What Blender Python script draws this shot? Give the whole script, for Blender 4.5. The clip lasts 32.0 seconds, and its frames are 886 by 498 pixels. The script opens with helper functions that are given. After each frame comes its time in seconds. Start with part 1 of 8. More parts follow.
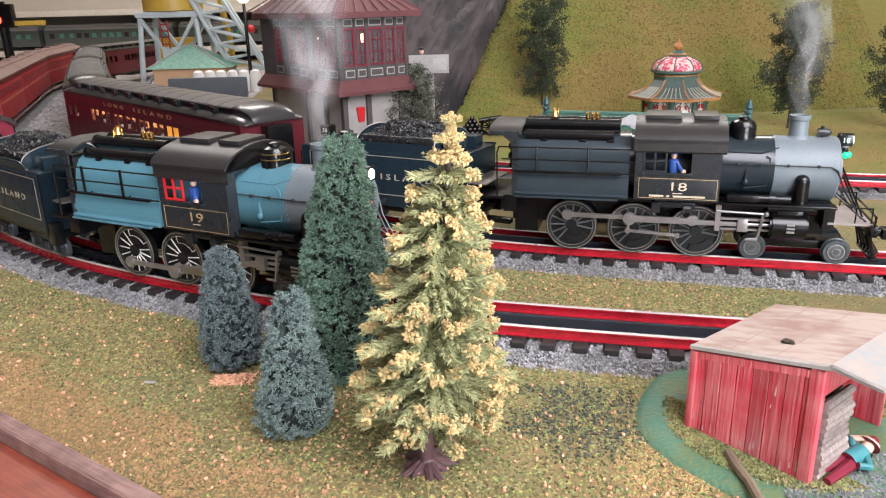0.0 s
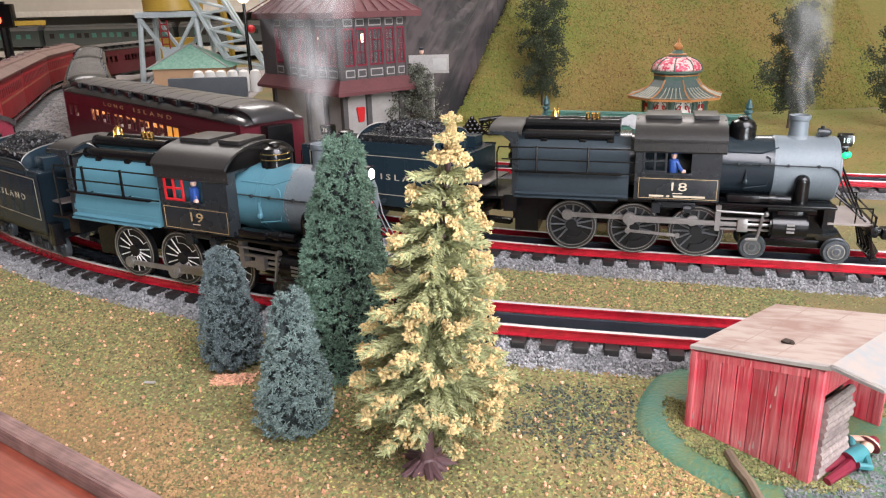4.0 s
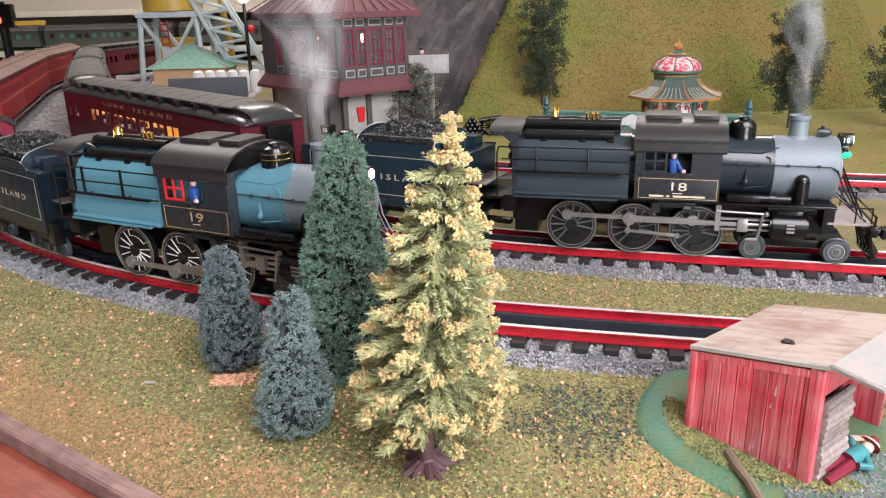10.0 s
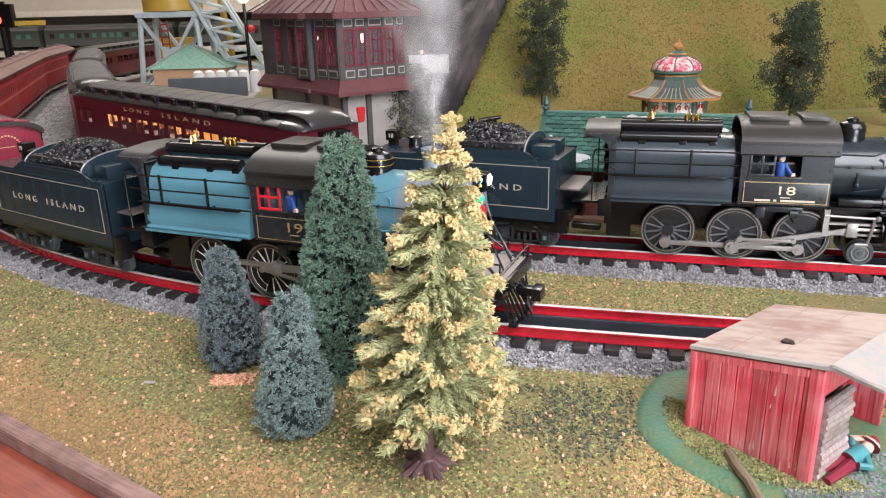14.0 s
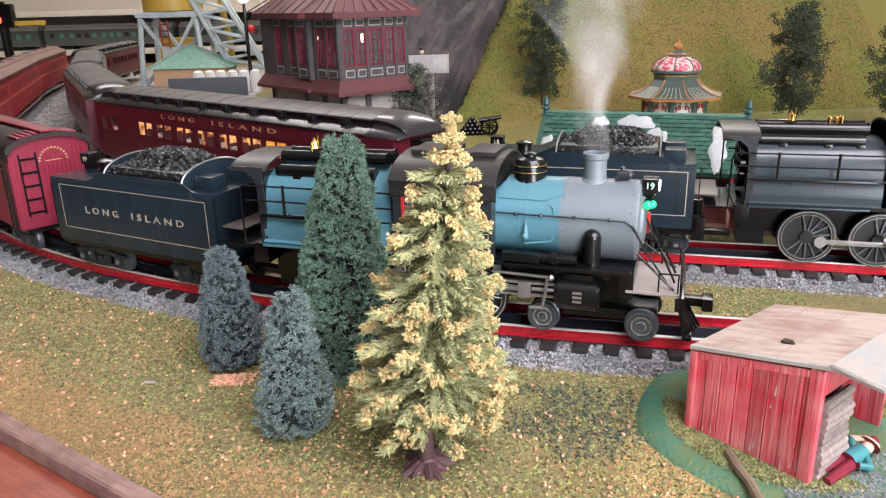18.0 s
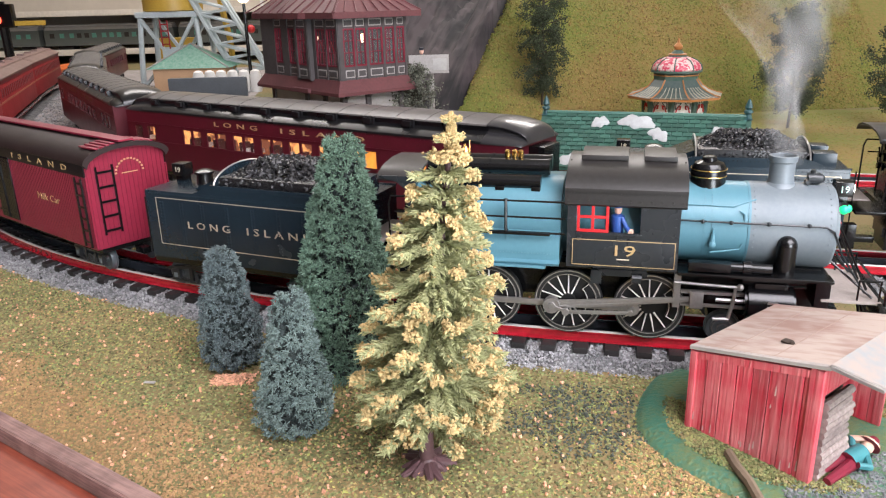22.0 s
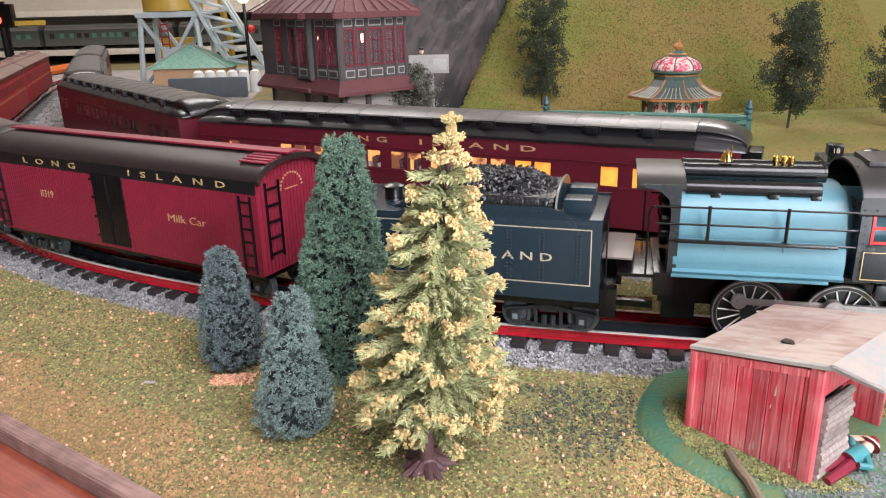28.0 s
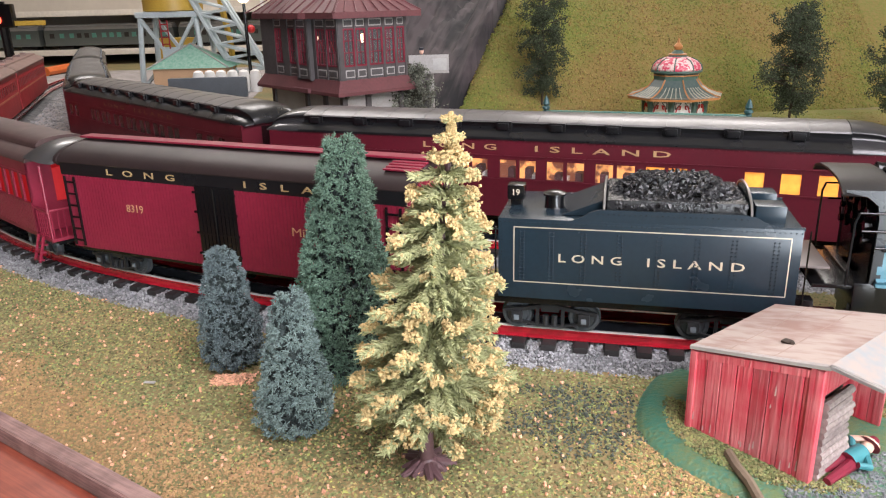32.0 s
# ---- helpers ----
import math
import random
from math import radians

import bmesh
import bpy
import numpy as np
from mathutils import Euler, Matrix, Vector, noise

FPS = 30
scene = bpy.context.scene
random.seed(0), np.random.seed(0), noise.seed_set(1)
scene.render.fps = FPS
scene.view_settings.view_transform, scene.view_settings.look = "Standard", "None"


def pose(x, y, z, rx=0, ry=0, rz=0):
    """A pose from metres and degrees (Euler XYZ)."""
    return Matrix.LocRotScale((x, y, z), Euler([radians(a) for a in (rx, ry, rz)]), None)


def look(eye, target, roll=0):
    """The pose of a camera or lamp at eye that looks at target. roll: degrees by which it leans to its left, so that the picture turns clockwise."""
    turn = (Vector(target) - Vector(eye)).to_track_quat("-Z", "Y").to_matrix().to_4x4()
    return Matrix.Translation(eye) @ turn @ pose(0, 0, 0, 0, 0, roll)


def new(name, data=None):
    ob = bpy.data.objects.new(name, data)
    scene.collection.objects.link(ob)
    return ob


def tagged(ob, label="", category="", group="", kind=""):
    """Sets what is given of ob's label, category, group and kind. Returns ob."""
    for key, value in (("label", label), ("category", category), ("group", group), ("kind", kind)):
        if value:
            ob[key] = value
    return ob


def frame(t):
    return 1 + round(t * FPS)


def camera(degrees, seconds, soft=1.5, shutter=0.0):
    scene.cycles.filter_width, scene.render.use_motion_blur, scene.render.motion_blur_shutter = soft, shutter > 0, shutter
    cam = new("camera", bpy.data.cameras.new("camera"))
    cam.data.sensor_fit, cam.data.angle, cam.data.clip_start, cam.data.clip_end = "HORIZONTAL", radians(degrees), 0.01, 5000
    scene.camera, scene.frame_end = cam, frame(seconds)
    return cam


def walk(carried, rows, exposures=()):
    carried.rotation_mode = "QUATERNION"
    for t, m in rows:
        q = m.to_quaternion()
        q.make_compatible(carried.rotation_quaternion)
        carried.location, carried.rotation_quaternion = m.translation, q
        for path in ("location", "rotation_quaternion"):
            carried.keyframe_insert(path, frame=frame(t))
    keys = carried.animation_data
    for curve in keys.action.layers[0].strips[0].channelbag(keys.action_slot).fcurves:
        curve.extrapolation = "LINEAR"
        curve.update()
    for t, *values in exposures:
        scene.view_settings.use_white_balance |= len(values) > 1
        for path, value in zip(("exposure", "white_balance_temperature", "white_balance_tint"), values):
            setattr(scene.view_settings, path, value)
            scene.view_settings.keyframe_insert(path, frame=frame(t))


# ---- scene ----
# All lengths below are centimetres; CM turns them into metres. The rail heads of the layout lie at z = 0.
CM = 0.01
TABLE = -1.4          # the table top
cam = camera(62.1, 32.0, soft=1.15)
TILT, EYE_Z = radians(18.52), 18.11
walk(cam, [(0.0, look((0, 0, EYE_Z * CM), (0, math.cos(TILT), EYE_Z * CM - math.sin(TILT)), -1.455)),
           (32.0, look((0, 0, EYE_Z * CM), (0, math.cos(TILT), EYE_Z * CM - math.sin(TILT)), -1.455))])

# ---- light: unseen ceiling lamps and an added fill lamp ----
world = bpy.data.worlds.new("room_world")
scene.world = world
world.use_nodes = True
world.node_tree.nodes["Background"].inputs[0].default_value = (0.9, 0.95, 1.0, 1)
world.node_tree.nodes["Background"].inputs[1].default_value = 0.3
scene.view_settings.exposure = 0.0


LAMPS = []


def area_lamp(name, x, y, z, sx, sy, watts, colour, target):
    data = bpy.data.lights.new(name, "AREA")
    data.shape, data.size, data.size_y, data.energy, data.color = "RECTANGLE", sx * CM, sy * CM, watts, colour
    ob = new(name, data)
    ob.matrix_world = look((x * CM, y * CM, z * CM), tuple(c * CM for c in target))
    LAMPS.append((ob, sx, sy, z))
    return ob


# Ceiling lamps stay out of view; number and places are set for brightness.
area_lamp("unseen_ceiling_lamp", 45, -34, 92, 110, 80, 37.0, (0.96, 0.92, 1.0), (6, 36, 0))
# Unseen lamp added behind the viewer to light the train sides.
area_lamp("added_fill_lamp", 58, -138, 0, 100, 112, 66.0, (0.87, 0.93, 1.0), (10, 42, 0))
area_lamp("unseen_ceiling_lamp", 160, -40, 85, 60, 60, 6.0, (1.0, 0.95, 0.95), (20, 50, 0))
area_lamp("unseen_ceiling_lamp", -75, 215, 146, 110, 50, 24.0, (1.0, 0.93, 0.9), (-75, 215, 0))
area_lamp("unseen_ceiling_lamp", 80, 255, 146, 110, 50, 27.0, (1.0, 0.93, 0.9), (75, 225, 0))

# ---- materials ----


def mat(name, colour, rough=0.5, metal=0.0, other=None, grain=8.0, spread=0.5, bump=0.0, bump_grain=None,
        blotch=None, coat=0.0, glow=None, glow_strength=0.0, per_object=0.0, per_island=0.0, alpha=None, hue=0.0, stretch=None):
    """A surface of two colours mixed by noise at two scales; grain in features per centimetre."""
    m = bpy.data.materials.new(name)
    m.use_nodes = True
    nt = m.node_tree
    bsdf = nt.nodes["Principled BSDF"]
    coord = nt.nodes.new("ShaderNodeTexCoord")
    fine = nt.nodes.new("ShaderNodeTexNoise")
    fine.inputs["Scale"].default_value, fine.inputs["Detail"].default_value = grain * 100, 6
    source_vector = coord.outputs["Object"]
    if stretch:
        mapping = nt.nodes.new("ShaderNodeMapping")
        mapping.inputs["Scale"].default_value = stretch
        nt.links.new(source_vector, mapping.inputs["Vector"])
        source_vector = mapping.outputs["Vector"]
    nt.links.new(source_vector, fine.inputs["Vector"])
    broad = nt.nodes.new("ShaderNodeTexNoise")
    broad.inputs["Scale"].default_value, broad.inputs["Detail"].default_value = (blotch or grain / 9) * 100, 3
    nt.links.new(coord.outputs["Object"], broad.inputs["Vector"])
    add = nt.nodes.new("ShaderNodeMath")
    add.operation = "ADD"
    nt.links.new(fine.outputs["Fac"], add.inputs[0])
    nt.links.new(broad.outputs["Fac"], add.inputs[1])
    ramp = nt.nodes.new("ShaderNodeMapRange")
    ramp.inputs["From Min"].default_value, ramp.inputs["From Max"].default_value = 1 - spread / 2, 1 + spread / 2
    nt.links.new(add.outputs[0], ramp.inputs["Value"])
    mix = nt.nodes.new("ShaderNodeMix")
    mix.data_type = "RGBA"
    second = other or tuple(c * 0.82 for c in colour)
    mix.inputs["A"].default_value, mix.inputs["B"].default_value = (*colour, 1), (*second, 1)
    nt.links.new(ramp.outputs[0], mix.inputs["Factor"])
    out = mix.outputs["Result"]
    if per_object or per_island:
        info = nt.nodes.new("ShaderNodeObjectInfo" if per_object else "ShaderNodeNewGeometry")
        hsv = nt.nodes.new("ShaderNodeHueSaturation")
        if hue:
            tint = nt.nodes.new("ShaderNodeMapRange")
            tint.inputs["To Min"].default_value, tint.inputs["To Max"].default_value = 0.5 - hue, 0.5 + hue
            loop = nt.nodes.new("ShaderNodeMath")
            loop.operation = "FRACT"
            more = nt.nodes.new("ShaderNodeMath")
            more.operation = "MULTIPLY"
            more.inputs[1].default_value = 7.31
            nt.links.new(info.outputs["Random" if per_object else "Random Per Island"], more.inputs[0])
            nt.links.new(more.outputs[0], loop.inputs[0])
            nt.links.new(loop.outputs[0], tint.inputs["Value"])
            nt.links.new(tint.outputs[0], hsv.inputs["Hue"])
        span = nt.nodes.new("ShaderNodeMapRange")
        amount = per_object or per_island
        span.inputs["To Min"].default_value, span.inputs["To Max"].default_value = 1 - amount, 1 + amount
        nt.links.new(info.outputs["Random" if per_object else "Random Per Island"], span.inputs["Value"])
        nt.links.new(span.outputs[0], hsv.inputs["Value"])
        nt.links.new(out, hsv.inputs["Color"])
        out = hsv.outputs["Color"]
    nt.links.new(out, bsdf.inputs["Base Color"])
    rough_span = nt.nodes.new("ShaderNodeMapRange")
    rough_span.inputs["To Min"].default_value, rough_span.inputs["To Max"].default_value = max(rough - 0.05, 0.03), min(rough + 0.06, 1)
    nt.links.new(broad.outputs["Fac"], rough_span.inputs["Value"])
    nt.links.new(rough_span.outputs[0], bsdf.inputs["Roughness"])
    bsdf.inputs["Metallic"].default_value, bsdf.inputs["Coat Weight"].default_value = metal, coat
    if bump:
        node = nt.nodes.new("ShaderNodeBump")
        node.inputs["Strength"].default_value, node.inputs["Distance"].default_value = bump, 0.001
        source = fine
        if bump_grain:
            source = nt.nodes.new("ShaderNodeTexNoise")
            source.inputs["Scale"].default_value, source.inputs["Detail"].default_value = bump_grain * 100, 4
            nt.links.new(coord.outputs["Object"], source.inputs["Vector"])
        nt.links.new(source.outputs["Fac"], node.inputs["Height"])
        nt.links.new(node.outputs["Normal"], bsdf.inputs["Normal"])
    if glow:
        bsdf.inputs["Emission Color"].default_value, bsdf.inputs["Emission Strength"].default_value = (*glow, 1), glow_strength
    if alpha is not None:
        bsdf.inputs["Alpha"].default_value = alpha
    return m


M_GRASS = mat("turf", (0.27, 0.18, 0.08), 0.95, other=(0.12, 0.13, 0.052), grain=7, spread=0.45, bump=1.0, blotch=0.13)
M_HILL = mat("hill_turf", (0.235, 0.165, 0.052), 0.95, other=(0.15, 0.17, 0.033), grain=1.8, spread=0.4, bump=1.0, blotch=0.06, bump_grain=2.2)
M_ROCK = mat("cliff_plaster", (0.062, 0.047, 0.05), 0.75, other=(0.007, 0.006, 0.008), grain=0.6, spread=0.26, bump=1.0, blotch=0.10, stretch=(1.0, 0.13, 0.13))
for node in M_ROCK.node_tree.nodes:
    if node.type == "MAPPING":
        node.vector_type = "TEXTURE"
        node.inputs["Rotation"].default_value[2] = radians(-25)
        node.inputs["Scale"].default_value = (1.0, 7.5, 7.5)
M_BALLAST = mat("ballast", (0.345, 0.34, 0.345), 0.8, other=(0.165, 0.165, 0.17), grain=3, bump=0.6, per_island=0.32)
M_BED = mat("ballast_bed", (0.20, 0.20, 0.203), 0.9, other=(0.06, 0.06, 0.062), grain=7, bump=0.9)
M_TIE = mat("tie_black", (0.018, 0.016, 0.016), 0.55, grain=6, per_object=0.3)
# Head steel is whitened and barely metallic: its highlight sits in the colour.
M_RAIL = mat("whitened_rail_steel", (0.78, 0.75, 0.74), 0.25, 0.35, grain=4)
M_RAILRED = mat("rail_red", (0.50, 0.018, 0.035), 0.2, 0.3, other=(0.36, 0.014, 0.025), grain=2, spread=0.3, coat=0.8)
M_MIDRAIL = mat("rail_dark", (0.05, 0.06, 0.075), 0.16, 0.5, grain=3)
M_WOOD = mat("mahogany", (0.27, 0.062, 0.034), 0.38, other=(0.15, 0.030, 0.018), grain=9.0, spread=0.5, coat=0.3, blotch=0.5, stretch=(1, 1, 1))
M_TRIM = mat("table_trim", (0.31, 0.185, 0.16), 0.5, other=(0.15, 0.085, 0.075), grain=12, spread=0.5, bump=0.4, blotch=0.9, stretch=(1, 1, 1))
for board in (M_WOOD, M_TRIM):       # the grain follows the slanting table edge
    for node in board.node_tree.nodes:
        if node.type == "MAPPING":
            node.vector_type = "TEXTURE"
            node.inputs["Rotation"].default_value[2] = radians(-34)
            node.inputs["Scale"].default_value = (22.0, 1.0, 1.0)
# Colour of unseen walls, kept dark so black enamel reflects little.
M_DARKWALL = mat("dark_reflection_wall", (0.15, 0.045, 0.035), 0.5, other=(0.09, 0.026, 0.022), grain=0.3, stretch=(1, 3, 0.3))
M_WALL = mat("wall_paint", (0.62, 0.56, 0.47), 0.8, other=(0.58, 0.52, 0.44), grain=0.5, bump=0.1)
M_CEIL = mat("ceiling_paint", (0.75, 0.73, 0.68), 0.9, grain=0.5)
M_FLOOR = mat("carpet", (0.12, 0.09, 0.07), 0.95, grain=2, bump=0.5)
M_WHITE = mat("white_paint", (0.78, 0.77, 0.74), 0.5, other=(0.70, 0.69, 0.66), grain=3)
M_BLACK = mat("black_enamel", (0.005, 0.005, 0.0055), 0.22, grain=6, bump=0.05)
M_GRAPHITE = mat("dark_slate_enamel", (0.022, 0.0255, 0.0285), 0.27, other=(0.018, 0.021, 0.024), grain=5)
M_BOILERDARK = mat("boiler_slate_black", (0.018, 0.026, 0.032), 0.20, other=(0.015, 0.022, 0.028), grain=5)
M_SMOKEBOX = mat("graphite_paint", (0.165, 0.19, 0.205), 0.48, 0.1, other=(0.14, 0.168, 0.188), grain=5)
# Lighter copy of boiler slate; light on the sloped firebox is in the colour.
M_FIREBOXLIT = mat("firebox_slate_lit", (0.030, 0.041, 0.050), 0.23, other=(0.026, 0.036, 0.043), grain=5)
M_BLUE = mat("sky_blue_enamel", (0.083, 0.205, 0.255), 0.42, other=(0.075, 0.19, 0.238), grain=5, coat=0.1)
M_TENDER = mat("tender_enamel", (0.0125, 0.0235, 0.033), 0.25, other=(0.011, 0.020, 0.028), grain=5)
M_ROOFGREY = mat("cab_roof_black", (0.026, 0.024, 0.023), 0.38, other=(0.018, 0.016, 0.015), grain=4)
M_DECK = mat("pilot_deck_tan", (0.32, 0.275, 0.25), 0.6, grain=6)
M_STEEL = mat("rod_steel", (0.42, 0.40, 0.385), 0.36, 0.8, grain=6)
M_BRASS = mat("brass", (0.85, 0.56, 0.18), 0.22, 1.0, grain=8)
M_GOLD = mat("gold_lettering", (0.64, 0.45, 0.22), 0.42, 0.45, grain=6)
M_METALCREAM = mat("metallic_cream_lettering", (0.72, 0.62, 0.47), 0.38, 0.6, grain=6)
M_DULLGOLD = mat("dark_gold", (0.17, 0.085, 0.04), 0.5, grain=6)
M_CREAM = mat("cream_lettering", (0.60, 0.51, 0.38), 0.5, grain=6)
M_REDPAINT = mat("red_enamel", (0.55, 0.02, 0.025), 0.35, grain=5)
M_COAL = mat("coal", (0.02, 0.02, 0.021), 0.22, grain=9, bump=0.5, per_island=0.5)
M_TUSCAN = mat("tuscan_red", (0.10, 0.009, 0.018), 0.38, other=(0.082, 0.008, 0.015), grain=4, coat=0.1)
M_MILK = mat("milk_car_red", (0.22, 0.015, 0.036), 0.40, other=(0.185, 0.012, 0.03), grain=4)
M_CARROOF = mat("car_roof_black", (0.009, 0.009, 0.010), 0.28, grain=4)
M_CARROOFTOP = mat("car_roof_grey", (0.10, 0.092, 0.09), 0.30, other=(0.075, 0.07, 0.068), grain=3)
M_OLDRED = mat("oxide_red", (0.33, 0.014, 0.018), 0.6, other=(0.25, 0.012, 0.015), grain=3)
M_LIT = mat("lit_window", (0.95, 0.42, 0.07), 0.4, other=(0.72, 0.26, 0.04), grain=1.6, spread=0.6, blotch=0.5, glow=(1.0, 0.38, 0.05), glow_strength=0.7)
M_LIT.node_tree.links.new([n for n in M_LIT.node_tree.nodes if n.type == "MIX"][0].outputs["Result"], M_LIT.node_tree.nodes["Principled BSDF"].inputs["Emission Color"])
M_DIMWIN = mat("dim_window", (0.05, 0.045, 0.04), 0.15, grain=2)
M_GLASS = mat("dark_glass", (0.03, 0.04, 0.045), 0.06, grain=2, coat=0.5)
M_GREEN_LAMP = mat("green_lamp", (0.02, 0.45, 0.2), 0.3, grain=2, glow=(0.0, 0.9, 0.25), glow_strength=1.1)
M_WHITE_LAMP = mat("white_lamp", (1, 1, 1), 0.3, grain=2, glow=(1.0, 0.95, 0.85), glow_strength=9.0)
M_RED_LAMP = mat("red_lamp", (1, 0.1, 0.05), 0.3, grain=2, glow=(1.0, 0.05, 0.02), glow_strength=8.0)
M_NUMBER_GLOW = mat("number_glow", (0.6, 0.9, 0.8), 0.4, grain=2, glow=(0.5, 1.0, 0.8), glow_strength=0.4)
M_DOLL = mat("toy_blue", (0.02, 0.07, 0.28), 0.5, grain=6)
M_SKIN = mat("toy_flesh", (0.75, 0.47, 0.36), 0.6, grain=6)

# ---- mesh helpers ----


def box(bm, x0, x1, y0, y1, z0, z1, bevel=0.0):
    made = bmesh.ops.create_cube(bm, size=1.0, matrix=Matrix.Translation(((x0 + x1) / 2, (y0 + y1) / 2, (z0 + z1) / 2)) @ Matrix.Diagonal((x1 - x0, y1 - y0, z1 - z0, 1)))
    if bevel:
        edges = list({e for v in made["verts"] for e in v.link_edges})
        bmesh.ops.bevel(bm, geom=edges, offset=bevel, segments=2, affect="EDGES", profile=0.7)
    return bm


def cyl(bm, a, b, r0, r1=None, n=16):
    a, b = Vector(a), Vector(b)
    turn = (b - a).to_track_quat("Z", "Y").to_matrix().to_4x4()
    bmesh.ops.create_cone(bm, cap_ends=True, segments=n, radius1=r0, radius2=r0 if r1 is None else r1, depth=(b - a).length,
                          matrix=Matrix.Translation((a + b) / 2) @ turn)
    return bm


def ball(bm, c, r, n=10, squash=1.0):
    bmesh.ops.create_uvsphere(bm, u_segments=n, v_segments=max(n * 2 // 3, 5), radius=r, matrix=Matrix.Translation(c) @ Matrix.Diagonal((1, 1, squash, 1)))
    return bm


def lathe(bm, profile, n=24, at=(0, 0, 0)):
    """profile: (radius, height) pairs from bottom to top."""
    rings = []
    for r, z in profile:
        rings.append([bm.verts.new((at[0] + r * math.cos(2 * math.pi * k / n), at[1] + r * math.sin(2 * math.pi * k / n), at[2] + z)) for k in range(n)])
    for lower, upper in zip(rings, rings[1:]):
        for k in range(n):
            bm.faces.new((lower[k], lower[(k + 1) % n], upper[(k + 1) % n], upper[k]))
    bm.faces.new(rings[0][::-1])
    bm.faces.new(rings[-1])
    return bm


def prism(bm, profile, x0, x1):
    """A closed (y, z) outline drawn out along x."""
    a = [bm.verts.new((x0, y, z)) for y, z in profile]
    b = [bm.verts.new((x1, y, z)) for y, z in profile]
    n = len(profile)
    for k in range(n):
        bm.faces.new((a[k], b[k], b[(k + 1) % n], a[(k + 1) % n]))
    bm.faces.new(a[::-1])
    bm.faces.new(b)
    return bm


def plate_y(bm, outline, y0, y1):
    """A closed (x, z) outline drawn out along y."""
    a = [bm.verts.new((x, y0, z)) for x, z in outline]
    b = [bm.verts.new((x, y1, z)) for x, z in outline]
    n = len(outline)
    for k in range(n):
        bm.faces.new((a[k], b[k], b[(k + 1) % n], a[(k + 1) % n]))
    bm.faces.new(a[::-1])
    bm.faces.new(b)
    return bm


def tube(bm, points, r, n=6):
    """One round bar along a bent line, mitred at its corners."""
    pts = [Vector(p) for p in points]
    pts = [p for k, p in enumerate(pts) if k == 0 or (p - pts[k - 1]).length > 1e-6]
    rings, side = [], None
    for k, p in enumerate(pts):
        before = (p - pts[k - 1]).normalized() if k else (pts[1] - p).normalized()
        after = (pts[k + 1] - p).normalized() if k < len(pts) - 1 else before
        way = (before + after).normalized() if (before + after).length > 0.1 else after
        side = side or before.orthogonal()
        side = (side - way * side.dot(way)).normalized()
        third = way.cross(side)
        grow = min(1.8, 1 / max(0.3, before.dot(way)))
        rings.append([bm.verts.new(p + (side * math.cos(2 * math.pi * j / n) + third * math.sin(2 * math.pi * j / n)) * r * grow) for j in range(n)])
    for a, b in zip(rings, rings[1:]):
        for j in range(n):
            bm.faces.new((a[j], a[(j + 1) % n], b[(j + 1) % n], b[j]))
    bm.faces.new(rings[0][::-1])
    bm.faces.new(rings[-1])
    return bm


def arch(half, z0, rise, n=10):
    """Points of a low arch from (-half, z0) over the top to (half, z0)."""
    return [(-half * math.cos(math.pi * k / n), z0 + rise * math.sin(math.pi * k / n)) for k in range(n + 1)]


def finish(bm):
    bmesh.ops.recalc_face_normals(bm, faces=bm.faces)
    return bm


def mesh_of(name, bm, material, smooth=35):
    finish(bm)
    bm.transform(Matrix.Diagonal((CM, CM, CM, 1)))
    me = bpy.data.meshes.new(name)
    if smooth:
        limit = radians(smooth)
        for f in bm.faces:
            f.smooth = True
        for e in bm.edges:
            if len(e.link_faces) == 2 and e.calc_face_angle(0) > limit:
                e.smooth = False
    bm.to_mesh(me)
    bm.free()
    me.materials.append(material)
    return me


def B():
    return bmesh.new()


def at(x, y, z, rx=0, ry=0, rz=0):
    return pose(x * CM, y * CM, z * CM, rx, ry, rz)


def part(name, bm, material, parent, label="", m=None, smooth=35):
    """One mesh object under a thing or a part."""
    ob = new(name, mesh_of(name, bm, material, smooth))
    ob.parent = parent
    if m is not None:
        ob.matrix_basis = m
    return tagged(ob, label)


def again(ob, m, parent=None):
    """One more part on the same mesh."""
    o = new(ob.name.split(".")[0], ob.data)
    o.parent, o.matrix_basis = parent or ob.parent, m
    if "label" in ob:
        o["label"] = ob["label"]
    return o


def thing(name, m, label, category, group="", kind=""):
    ob = new(name)
    ob.empty_display_size = 0.01
    ob.matrix_basis = m
    return tagged(ob, label, category, group, kind)


def solid(name, bm, material, label, category="", group="", kind="", m=None, smooth=35):
    ob = new(name, mesh_of(name, bm, material, smooth))
    if m is not None:
        ob.matrix_basis = m
    return tagged(ob, label, category, group, kind)


def from_arrays(name, verts, faces, material):
    me = bpy.data.meshes.new(name)
    me.from_pydata((np.asarray(verts) * CM).tolist(), [], np.asarray(faces).tolist())
    me.materials.append(material)
    return me


